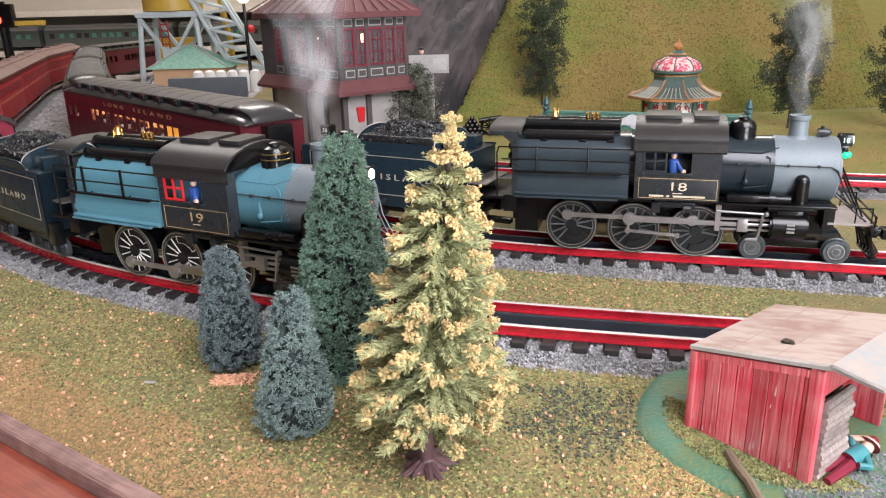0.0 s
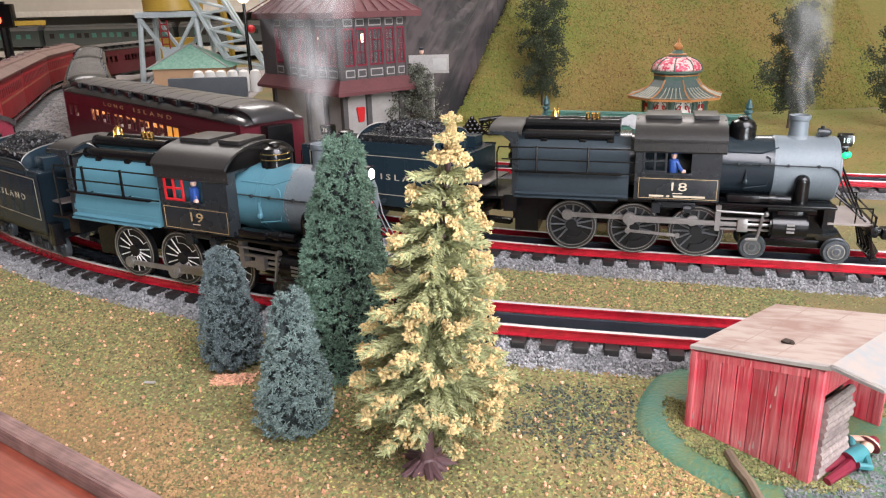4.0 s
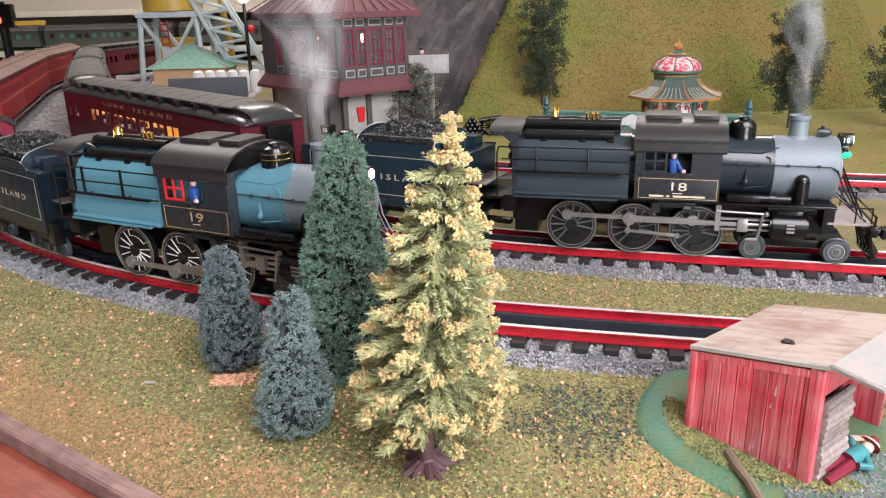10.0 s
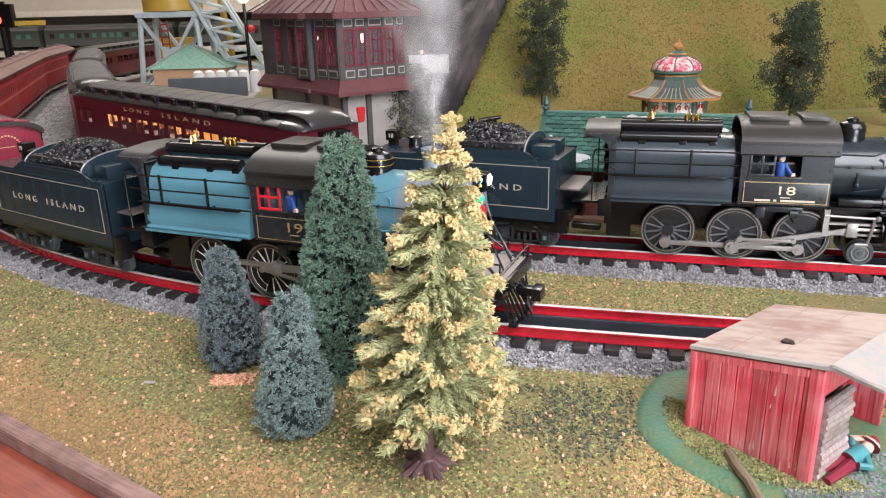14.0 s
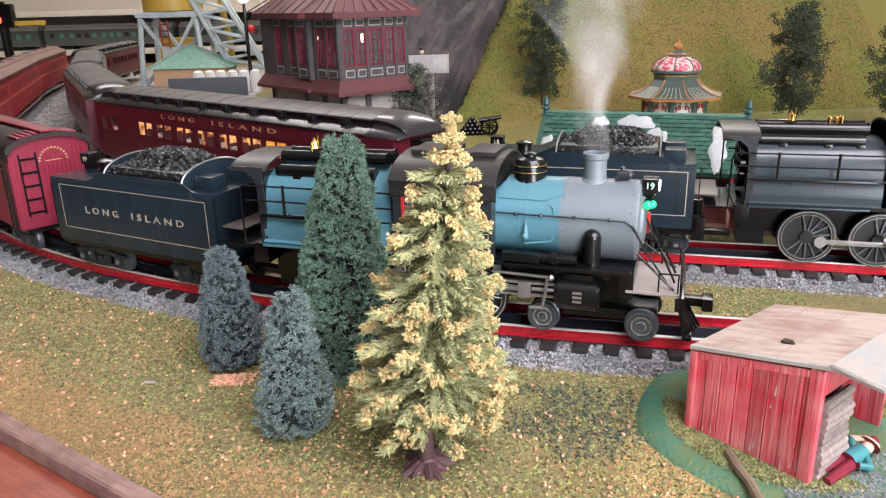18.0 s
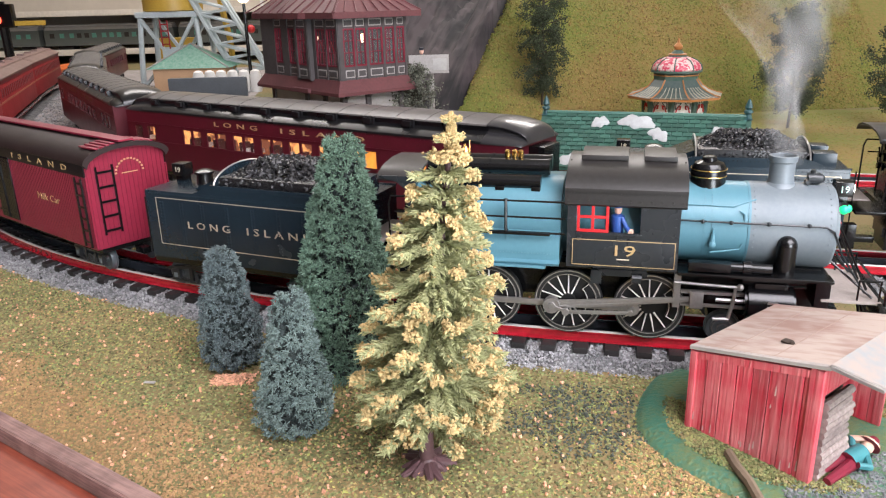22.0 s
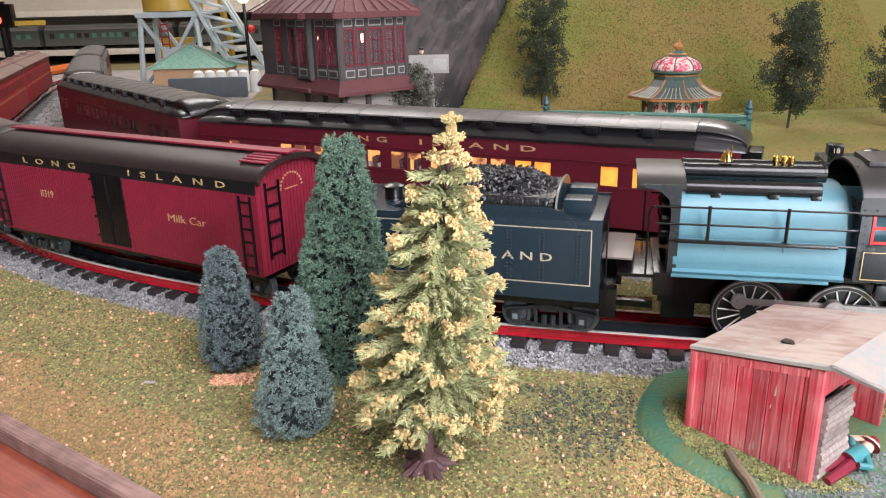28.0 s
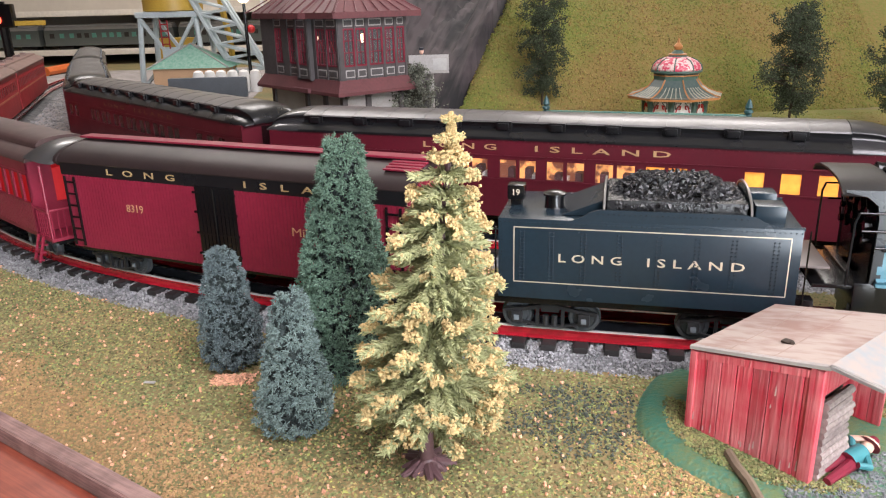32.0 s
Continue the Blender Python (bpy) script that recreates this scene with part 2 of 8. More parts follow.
def lettering(name, text, size, material, parent, m, width=None, spacing=1.0, depth=0.012, label=""):
    """Raised flat letters, centred; width squeezes or stretches the line to that many centimetres."""
    curve = bpy.data.curves.new(name, "FONT")
    curve.body, curve.size, curve.align_x, curve.align_y = text, size * CM, "CENTER", "CENTER"
    curve.space_character, curve.extrude, curve.resolution_u = spacing, depth * CM, 2
    curve.offset = 0.009 * size * CM if text.isupper() else 0
    holder = bpy.data.objects.new(name, curve)
    me = bpy.data.meshes.new_from_object(holder)
    bpy.data.objects.remove(holder)
    if width:
        xs = [v.co.x for v in me.vertices]
        me.transform(Matrix.Diagonal((width * CM / (max(xs) - min(xs)), 1, 1, 1)))
    me.materials.clear()
    me.materials.append(material)
    ob = new(name, me)
    ob.parent, ob.matrix_basis = parent, m
    return tagged(ob, label)


SIDE = (90, 0, 0)     # turns lettering to face the viewer's side of a vehicle

# ---- the tracks' plan ----


class Path:
    """A straight track of the given yaw through (0, off), bending away in arcs (radius, length) before s0; s grows to the right."""

    def __init__(self, off, yaw, s0, arcs):
        self.off, self.yaw, self.s0 = off, yaw, s0
        x, y, h, s = s0 * math.cos(yaw), off + s0 * math.sin(yaw), yaw, s0
        rows = [(s, x, y, h)]
        for radius, length in arcs:
            for _ in range(int(length / 0.25)):
                turn = -0.25 / radius
                x, y = x - 0.25 * math.cos(h + turn / 2), y - 0.25 * math.sin(h + turn / 2)
                h, s = h + turn, s - 0.25
                rows.append((s, x, y, h))
        self.rows = np.array(rows[::-1])

    def spot(self, s):
        if s >= self.s0:
            return s * math.cos(self.yaw), self.off + s * math.sin(self.yaw), self.yaw
        return tuple(float(np.interp(s, self.rows[:, 0], self.rows[:, k])) for k in (1, 2, 3))

    def body(self, s, half):
        """Pose of a vehicle whose trucks stand half each way of s."""
        x0, y0, _ = self.spot(s - half)
        x1, y1, _ = self.spot(s + half)
        return at((x0 + x1) / 2, (y0 + y1) / 2, 0, 0, 0, math.degrees(math.atan2(y1 - y0, x1 - x0)))


NEAR = Path(42.36, radians(-13.67), 9.0, [(124, 35), (75, 20), (100000, 17), (60, 25), (100000, 82), (250, 60), (100000, 60)])
FAR = Path(58.22, radians(-15.52), 14.0, [(80, 25), (130, 75), (100000, 72), (60, 110)])
BACK = Path(86.5, radians(-16.0), -400.0, [])

# ---- the setting: room, table, hill ----


def slab(name, x0, x1, y0, y1, z0, z1, material, label, kind="structure"):
    return solid(name, box(B(), x0, x1, y0, y1, z0, z1), material, label, kind=kind)


slab("floor", -320, 320, -150, 375, -100, -95, M_FLOOR, "dark carpet on the room floor")
slab("wall_north", -320, 320, 365, 375, -95, 150, M_WALL, "cream painted wall behind the layout")
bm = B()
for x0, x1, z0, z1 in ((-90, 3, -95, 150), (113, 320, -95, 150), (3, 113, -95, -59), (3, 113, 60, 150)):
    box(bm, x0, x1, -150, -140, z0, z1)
solid("wall_south", bm, M_WALL, "cream painted wall with an added lamp opening behind the viewer", kind="structure")
slab("wall_south_darkened", -320, -90, -150, -140, -95, 150, M_DARKWALL, "unseen wall behind the viewer, coloured dark for reflections")
# Window frame and panes added out of view, round the fill lamp.
win = thing("added_window", at(58, -145, 0), "unseen white window frame added around the fill lamp", "window", kind="structure")
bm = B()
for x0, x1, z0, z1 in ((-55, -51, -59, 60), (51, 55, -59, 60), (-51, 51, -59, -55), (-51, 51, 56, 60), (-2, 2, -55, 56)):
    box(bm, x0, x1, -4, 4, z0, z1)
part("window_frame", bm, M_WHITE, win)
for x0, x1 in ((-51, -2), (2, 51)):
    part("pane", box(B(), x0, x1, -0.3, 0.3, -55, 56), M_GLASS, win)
slab("wall_west", -320, -310, -140, 365, -95, 150, M_DARKWALL, "unseen side wall coloured dark for reflections")
slab("wall_east", 310, 320, -140, 365, -95, 150, M_WALL, "cream painted side wall")
slab("ceiling", -320, 320, -150, 375, 150, 156, M_CEIL, "white painted ceiling")

# table: edge runs along the lower left corner of the layout
EDGE_A, EDGE_B = Vector((-23.1, 33.5)), Vector((-12.3, 26.2))
edge_dir = (EDGE_B - EDGE_A).normalized()
edge_out = Vector((edge_dir.y, -edge_dir.x))
bm = B()
left, right = EDGE_A - edge_dir * 150, EDGE_B + edge_dir * 34
outline = [(left.x, left.y), (right.x, right.y), (right.x + 20, right.y - 6), (300, right.y - 6), (300, 365), (-310, 365), (-310, left.y)]
top = [bm.verts.new((x, y, TABLE)) for x, y in outline]
low = [bm.verts.new((x, y, TABLE - 3)) for x, y in outline]
bm.faces.new(top)
bm.faces.new(low[::-1])
for k in range(len(outline)):
    bm.faces.new((top[k], low[k], low[(k + 1) % len(outline)], top[(k + 1) % len(outline)]))
solid("ground", bm, M_GRASS, "model table top covered in green and tan turf", kind="structure")


def edge_board(name, inner, outer, z0, z1, material, label):
    b = B()
    pts = [left + edge_out * inner, right + edge_out * inner, right + edge_out * outer, left + edge_out * outer]
    up = [b.verts.new((p.x, p.y, z1)) for p in pts]
    dn = [b.verts.new((p.x, p.y, z0)) for p in pts]
    b.faces.new(up)
    b.faces.new(dn[::-1])
    for k in range(4):
        b.faces.new((up[k], dn[k], dn[(k + 1) % 4], up[(k + 1) % 4]))
    bmesh.ops.bevel(b, geom=list(b.edges), offset=0.08, segments=2, affect="EDGES")
    return solid(name, b, material, label, kind="structure")


edge_board("table_trim", 0.01, 0.9, TABLE - 3, TABLE + 0.25, M_TRIM, "worn brown moulding along the table edge")
edge_board("table_apron", 0.92, 3.6, TABLE - 12, TABLE - 0.55, M_WOOD, "polished reddish mahogany table side")


def sheet(name, x0, x1, y0, y1, step, height, material, label):
    nx, ny = int((x1 - x0) / step), int((y1 - y0) / step)
    xs, ys = np.linspace(x0, x1, nx + 1), np.linspace(y0, y1, ny + 1)
    verts = [(x, y, height(x, y)) for y in ys for x in xs]
    faces = [(j * (nx + 1) + i, j * (nx + 1) + i + 1, (j + 1) * (nx + 1) + i + 1, (j + 1) * (nx + 1) + i) for j in range(ny) for i in range(nx)]
    me = from_arrays(name, verts, faces, material)
    for poly in me.polygons:
        poly.use_smooth = True
    return tagged(new(name, me), label, kind="structure")


def hill_height(x, y):
    t = max(0.0, (y - 127 - 0.10 * (x - 40)) / 60)
    rise = 52 * (1 - math.exp(-t * 1.25)) if t > 0 else 0
    return TABLE - 0.6 + rise + 1.6 * noise.noise((x * 0.05, y * 0.05, 0)) * min(t * 3, 1) + 0.5 * noise.noise((x * 0.3, y * 0.3, 3))


def edge_x(y):
    """Where the turf of the hill gives way to the rock face."""
    return 2.5 + (y - 130) * 0.47


def hill_or_gap(x, y):
    w = min(1, max(0, (x - edge_x(y)) / 3.0))
    return hill_height(x, y) * w + (TABLE - 0.6) * (1 - w)


sheet("hill", 0, 230, 104, 300, 1.2, hill_or_gap, M_HILL, "steep model hillside covered in yellow-green turf")


def cliff_height(x, y):
    d = x - edge_x(y)
    t = max(0.0, (y - 124 + 0.25 * min(d, 0)) / 60)
    fold = 3.0 * noise.noise((d * 0.26, y * 0.03, 5)) + 1.8 * noise.noise((d * 0.7, y * 0.06, 9)) + 0.9 * noise.noise((x * 0.9, y * 0.7, 2))
    drop = 6.0 * math.exp(-((d + 7) / 4.0) ** 2)
    return TABLE - 0.8 + 56 * (1 - math.exp(-t * 1.3)) + (fold - drop * min(1, t * 2)) * min(1, t * 5)


sheet("cliff", -16, 52, 116, 230, 0.9, lambda x, y: cliff_height(x, y) if x < edge_x(y) + 2.5 else TABLE - 0.9, M_ROCK, "dark grey-brown sculpted plaster rock face")

rng_hill = np.random.default_rng(77)
spots, sizes = [], []
while len(spots) < 42000:
    hx, hy = rng_hill.uniform(0, 82), rng_hill.uniform(112, 170)
    if hx > edge_x(hy) + 1.2:
        spots.append((hx, hy, hill_or_gap(hx, hy) + 0.02))
        sizes.append(rng_hill.uniform(0.12, 0.26))
base = np.array([(1, 0, 0), (-1, 0, 0), (0, 1, 0), (0, -1, 0), (0, 0, 1), (0, 0, -1)], float)
tri = np.array([(4, 0, 2), (4, 2, 1), (4, 1, 3), (4, 3, 0), (5, 2, 0), (5, 1, 2), (5, 3, 1), (5, 0, 3)])
v = base[None] * rng_hill.uniform(0.5, 1.3, (len(spots), 6, 3)) * np.array(sizes)[:, None, None] + np.array(spots)[:, None]
f = tri[None] + (np.arange(len(spots)) * 6)[:, None, None]
M_YARD = mat("yard_gravel", (0.34, 0.31, 0.30), 0.9, other=(0.22, 0.20, 0.19), grain=3, spread=0.4, bump=0.8)
M_HILLCRUMB = mat("hill_crumb", (0.245, 0.172, 0.052), 0.95, other=(0.16, 0.182, 0.034), grain=0.4, spread=0.42, per_island=0.36, blotch=0.06, hue=0.03)
tagged(new("hill_turf_clump", from_arrays("hill_turf_clump", v.reshape(-1, 3), f.reshape(-1, 3), M_HILLCRUMB)), "coarse turf flock on the hillside", "ground cover", kind="stuff")

bm = B()
yard = [bm.verts.new((x, y, TABLE + 0.04)) for x, y in ((-48, 70), (-40, 92), (-38, 130), (-52, 260), (-135, 260), (-82, 110), (-62, 80))]
bm.faces.new(yard)
solid("yard_gravel", bm, M_YARD, "pale grey gravel spread between the back tracks", kind="structure")

bm = B()
lawn = [bm.verts.new((x, y, TABLE + 0.05)) for x, y in ((-2, 93), (40, 76), (180, 44), (180, 120), (60, 130), (0, 128))]
bm.faces.new(lawn)
solid("lawn", bm, M_HILL, "yellow-green turf at the foot of the hill", kind="structure")

# ---- tracks ----


def strip(path, s0, s1, step, section, closed=True):
    """Verts and faces of a (lateral, z) section swept along a path."""
    n = max(2, int((s1 - s0) / step))
    verts, faces, k = [], [], len(section)
    for i in range(n + 1):
        x, y, h = path.spot(s0 + (s1 - s0) * i / n)
        for lat, z in section:
            verts.append((x - math.sin(h) * lat, y + math.cos(h) * lat, z))
    for i in range(n):
        for j in range(k if closed else k - 1):
            a, b = i * k + j, i * k + (j + 1) % k
            faces.append((a, b, b + k, a + k))
    return verts, faces


def stones(path, s0, s1, per_cm, lats, size, seed, height, tie0):
    """Loose angular stones scattered over the shoulders of a track bed, as one mesh."""
    rng = np.random.default_rng(seed)
    n = int((s1 - s0) * per_cm)
    base = np.array([(1, 0, 0), (-1, 0, 0), (0, 1, 0), (0, -1, 0), (0, 0, 1), (0, 0, -1), (0.6, 0.6, 0.5), (-0.6, -0.5, 0.6)])
    tri = np.array([(4, 0, 6), (6, 0, 2), (4, 6, 2), (4, 2, 1), (4, 1, 7), (7, 1, 3), (4, 7, 3), (4, 3, 0), (5, 2, 0), (5, 1, 2), (5, 3, 1), (5, 0, 3)])
    s = rng.uniform(s0, s1, n)
    lat = rng.uniform(lats[0], lats[1], n)
    near_tie = np.abs((s - tie0 + 0.871) % 1.742 - 0.871)
    keep = ~((np.abs(lat) < 2.95) & (near_tie < 0.50))
    s, lat = s[keep], lat[keep]
    n = len(s)
    spots = np.array([path.spot(float(k)) for k in s])
    z = np.array([height(abs(k)) for k in lat]) + rng.uniform(-0.09, 0.09, n)
    centre = np.stack([spots[:, 0] - np.sin(spots[:, 2]) * lat, spots[:, 1] + np.cos(spots[:, 2]) * lat, z], 1)
    axes = rng.normal(size=(n, 3))
    axes /= np.linalg.norm(axes, axis=1, keepdims=True)
    second = np.cross(axes, rng.normal(size=(n, 3)))
    second /= np.linalg.norm(second, axis=1, keepdims=True)
    third = np.cross(axes, second)
    shape = base[None] * rng.uniform(0.6, 1.25, (n, 8, 1)) * (size * rng.uniform(0.6, 1.2, n))[:, None, None]
    v = shape[..., 0:1] * axes[:, None] + shape[..., 1:2] * second[:, None] + shape[..., 2:3] * third[:, None] + centre[:, None]
    f = tri[None] + (np.arange(n) * 8)[:, None, None]
    return v.reshape(-1, 3), f.reshape(-1, 3)


def bed_height(lat):
    return -0.88 if lat < 2.7 else -0.88 - (lat - 2.7) * 0.36


def track(name, path, s0, s1, label, stone_span, tie_span, seed):
    top = thing(name, at(0, 0, 0), label, "railway track", "toy train tracks")
    v, f = strip(path, s0, s1, 1.0, [(-4.2, TABLE - 0.1), (-2.6, -0.9), (2.6, -0.9), (4.2, TABLE - 0.1)])
    o = new("ballast_bed", from_arrays("ballast_bed", v, f, M_BED))
    o.parent = top
    v, f = stones(path, stone_span[0], stone_span[1], stone_span[2], (-4.4, 4.0), 0.102, seed, bed_height, tie_span[0])
    o = new("ballast", from_arrays("ballast", v, f, M_BALLAST))
    o.parent = top
    tagged(o, "loose grey crushed-stone ballast", kind="stuff")
    for side in (-1, 1):
        c = side * 1.675
        v, f = strip(path, s0, s1, 0.6, [(c - 0.30, -0.60), (c - 0.30, -0.52), (c - 0.12, -0.44), (c - 0.10, -0.22), (c - 0.17, -0.13), (c - 0.16, -0.05), (c + 0.16, -0.05), (c + 0.17, -0.13), (c + 0.10, -0.22), (c + 0.12, -0.44), (c + 0.30, -0.52), (c + 0.30, -0.60)])
        o = new("rail_web", from_arrays("rail_web", v, f, M_RAILRED))
        o.parent = top
        tagged(o, "glossy red side of the rail")
        v, f = strip(path, s0, s1, 0.6, [(c - 0.125, -0.05), (c - 0.12, -0.015), (c - 0.08, 0), (c + 0.08, 0), (c + 0.12, -0.015), (c + 0.125, -0.05)])
        o = new("rail_head", from_arrays("rail_head", v, f, M_RAIL))
        o.parent = top
        tagged(o, "polished steel rail head, whitened to carry its highlight")
    v, f = strip(path, s0, s1, 0.6, [(-0.2, -0.60), (-0.14, -0.06), (-0.07, -0.02), (0.07, -0.02), (0.14, -0.06), (0.2, -0.60)])
    o = new("centre_rail", from_arrays("centre_rail", v, f, M_MIDRAIL))
    o.parent = top
    tagged(o, "blackened third rail")
    b = box(B(), -0.41, 0.41, -2.8, 2.8, -0.99, -0.61, 0.05)
    me = mesh_of("tie", b, M_TIE)
    s = tie_span[0]
    while s < tie_span[1]:
        x, y, h = path.spot(s)
        o = new("tie", me)
        o.parent, o.matrix_basis = top, at(x, y, 0, 0, 0, math.degrees(h) + random.uniform(-1, 1))
        s += 1.742
    return top


track("railway_track", NEAR, -220, 70, "three-rail toy track with red rails on grey ballast", (-48, 17, 560), (5.04 - 34 * 1.742, 60), 101)
track("railway_track", FAR, -180, 90, "three-rail toy track with red rails on thin ballast", (-12, 36, 470), (6.70 - 40 * 1.742, 60), 202)
track("railway_track", BACK, -20, 120, "three-rail toy track passing behind the station", (10, 60, 30), (10, 70), 303)

# ---- railway vehicles ----
# Vehicles stand in their own space: x forward, y away from the viewer, z up from the rail head.


def rivets(bm, points, r=0.045, out=(0, -1, 0)):
    for p in points:
        a = Vector(p)
        bmesh.ops.create_cone(bm, cap_ends=True, segments=5, radius1=r, radius2=r * 0.5, depth=r,
                              matrix=Matrix.Translation(a + Vector(out) * r * 0.5) @ Vector(out).to_track_quat("Z", "Y").to_matrix().to_4x4())


def line(a, b, n):
    a, b = Vector(a), Vector(b)
    return [a + (b - a) * k / (n - 1) for k in range(n)]


def border(bm, x0, x1, z0, z1, y, w=0.06):
    """A thin raised frame line on a side, facing -y."""
    for bx in ((x0, x1, z1 - w, z1), (x0, x1, z0, z0 + w), (x0, x0 + w, z0 + w, z1 - w), (x1 - w, x1, z0 + w, z1 - w)):
        box(bm, bx[0], bx[1], y - 0.012, y + 0.01, bx[2], bx[3])


def driver_meshes(iron):
    spokes = B()
    cyl(spokes, (0, -0.22, 0), (0, 0.22, 0), 0.42, n=18)
    cyl(spokes, (0, 0.06, 0), (0, 0.16, 0), 1.66, n=30)
    cyl(spokes, (0.9, -0.20, 0), (0.9, 0.16, 0), 0.3, n=14)
    ring = []
    for k in range(9):       # the counterweight opposite the crank pin
        a = math.pi + (k - 4) * 0.16
        ring.append((a, 1.6))
    outline = [(1.64 * math.cos(a), 1.64 * math.sin(a)) for a, _ in ring] + [(1.0 * math.cos(a), 1.0 * math.sin(a)) for a, _ in ring[::-1]]
    plate_y(spokes, outline, -0.12, 0.12)
    return mesh_of("wheel_centre", spokes, iron)


def ring_mesh(name, r0, r1, y0, y1, material, n=36):
    bm = B()
    rings = []
    for r, y in ((r0, y0), (r1, y0), (r1, y1), (r0, y1)):
        rings.append([bm.verts.new((r * math.cos(2 * math.pi * k / n), y, r * math.sin(2 * math.pi * k / n))) for k in range(n)])
    for j in range(4):
        for k in range(n):
            bm.faces.new((rings[j][k], rings[j][(k + 1) % n], rings[(j + 1) % 4][(k + 1) % n], rings[(j + 1) % 4][k]))
    return mesh_of(name, bm, material)


M_SPOKE = mat("spoke_iron", (0.17, 0.175, 0.185), 0.3, 0.4, other=(0.12, 0.122, 0.13), grain=4)
M_RIM = mat("polished_rim", (0.62, 0.60, 0.57), 0.25, 0.7, grain=4)
M_SPOKE_BRIGHT = mat("bright_spoke_iron", (0.78, 0.75, 0.70), 0.45, 0.1, other=(0.66, 0.63, 0.59), grain=4)
M_WHEELBLACK = mat("dull_black_wheel", (0.0045, 0.0045, 0.005), 0.5, grain=4)
MESH_DRIVER = driver_meshes(M_WHEELBLACK)
MESH_SPOKE = {k: mesh_of("spoke", cyl(B(), (0.35, -0.05, 0), (1.64, -0.05, 0), 0.085 if k == "18" else 0.05, 0.06 if k == "18" else 0.038, 6), m) for k, m in (("18", M_SPOKE), ("19", M_SPOKE_BRIGHT))}
EDGE = [math.pi + (k - 4) * 0.16 for k in range(9)]
MESH_WEIGHT_LINE = mesh_of("counterweight_line", tube(B(), [(1.55 * math.cos(a), -0.125, 1.55 * math.sin(a)) for a in EDGE] + [(1.08 * math.cos(a), -0.125, 1.08 * math.sin(a)) for a in EDGE[::-1]] + [(1.55 * math.cos(EDGE[0]), -0.125, 1.55 * math.sin(EDGE[0]))], 0.022, 5), M_SPOKE_BRIGHT)
MESH_TYRE = ring_mesh("tyre", 1.58, 1.92, -0.2, 0.2, M_WHEELBLACK)
MESH_TYRE_EDGE = ring_mesh("tyre_rim", 1.79, 1.85, -0.225, -0.2, M_RIM)
MESH_INNER_EDGE = ring_mesh("inner_rim", 1.59, 1.63, -0.215, -0.19, M_RIM)


def small_wheel_mesh(r):
    bm = B()
    lathe(bm, [(r * 0.2, -0.28), (r * 0.25, -0.22), (r * 0.32, -0.2), (r * 0.36, -0.14), (r * 0.7, -0.12), (r * 0.76, -0.2), (r * 0.97, -0.2), (r, -0.14), (r, 0.12), (r * 1.1, 0.16), (r * 1.1, 0.22)], 28)
    bm.transform(Matrix.Rotation(radians(-90), 4, "X"))
    return mesh_of("wheel", bm, M_WHEEL)


M_WHEEL = mat("wheel_iron", (0.10, 0.112, 0.122), 0.33, 0.4, other=(0.07, 0.08, 0.088), grain=4)
MESH_WHEEL_S = small_wheel_mesh(0.86)
MESH_WHEEL_P = small_wheel_mesh(0.87)
MESH_WHEEL_RING = ring_mesh("wheel_ring", 0.50, 0.56, -0.21, -0.115, M_RIM)
MESH_HUB_RING = ring_mesh("hub_ring", 0.24, 0.29, -0.23, -0.15, M_RIM)
ROLLERS = []          # (part, its place, its radius, its train, its start angle), keyed in motions()


def roller(mesh, parent, x, y, z, radius, train, flip=False, name="wheel", label="", start=0.0):
    o = new(name, mesh)
    o.parent = parent
    o.matrix_basis = at(x, y, z, 0, 0, 180 if flip else 0)
    ROLLERS.append((o, (x, y, z), radius, train, flip, start))
    return tagged(o, label)


def cab_side(bm, x0, x1, z0, z1, y0, y1, hole):
    """A wall in the xz plane with one opening (hx0, hx1, hz0, hz1)."""
    hx0, hx1, hz0, hz1 = hole
    box(bm, x0, hx0, y0, y1, z0, z1)
    box(bm, hx1, x1, y0, y1, z0, z1)
    box(bm, hx0, hx1, y0, y1, z0, hz0)
    box(bm, hx0, hx1, y0, y1, hz1, z1)


def toy_figure(name, m, coat, label):
    """A tiny painted toy figure, one plain mesh."""
    bm = B()
    lathe(bm, [(0.28, 0), (0.33, 0.35), (0.36, 0.75), (0.34, 1.0), (0.14, 1.12)], 12)
    ball(bm, (0, 0, 1.32), 0.21, 10, 1.15)
    lathe(bm, [(0.23, 0), (0.24, 0.1), (0.2, 0.2), (0.06, 0.22)], 12, (0, 0, 1.46))
    tube(bm, [(0.2, -0.2, 0.95), (0.42, -0.42, 0.55), (0.62, -0.62, 0.33), (0.8, -0.66, 0.36)], 0.12, 8)
    ob = solid(name, bm, coat, label, "toy figure", m=m)
    ob.data.materials.append(M_SKIN)
    for p in ob.data.polygons:
        z, x = p.center.z / CM, p.center.x / CM
        if 1.1 < z < 1.47 or (z < 0.5 and x > 0.58):
            p.material_index = 1
    return ob


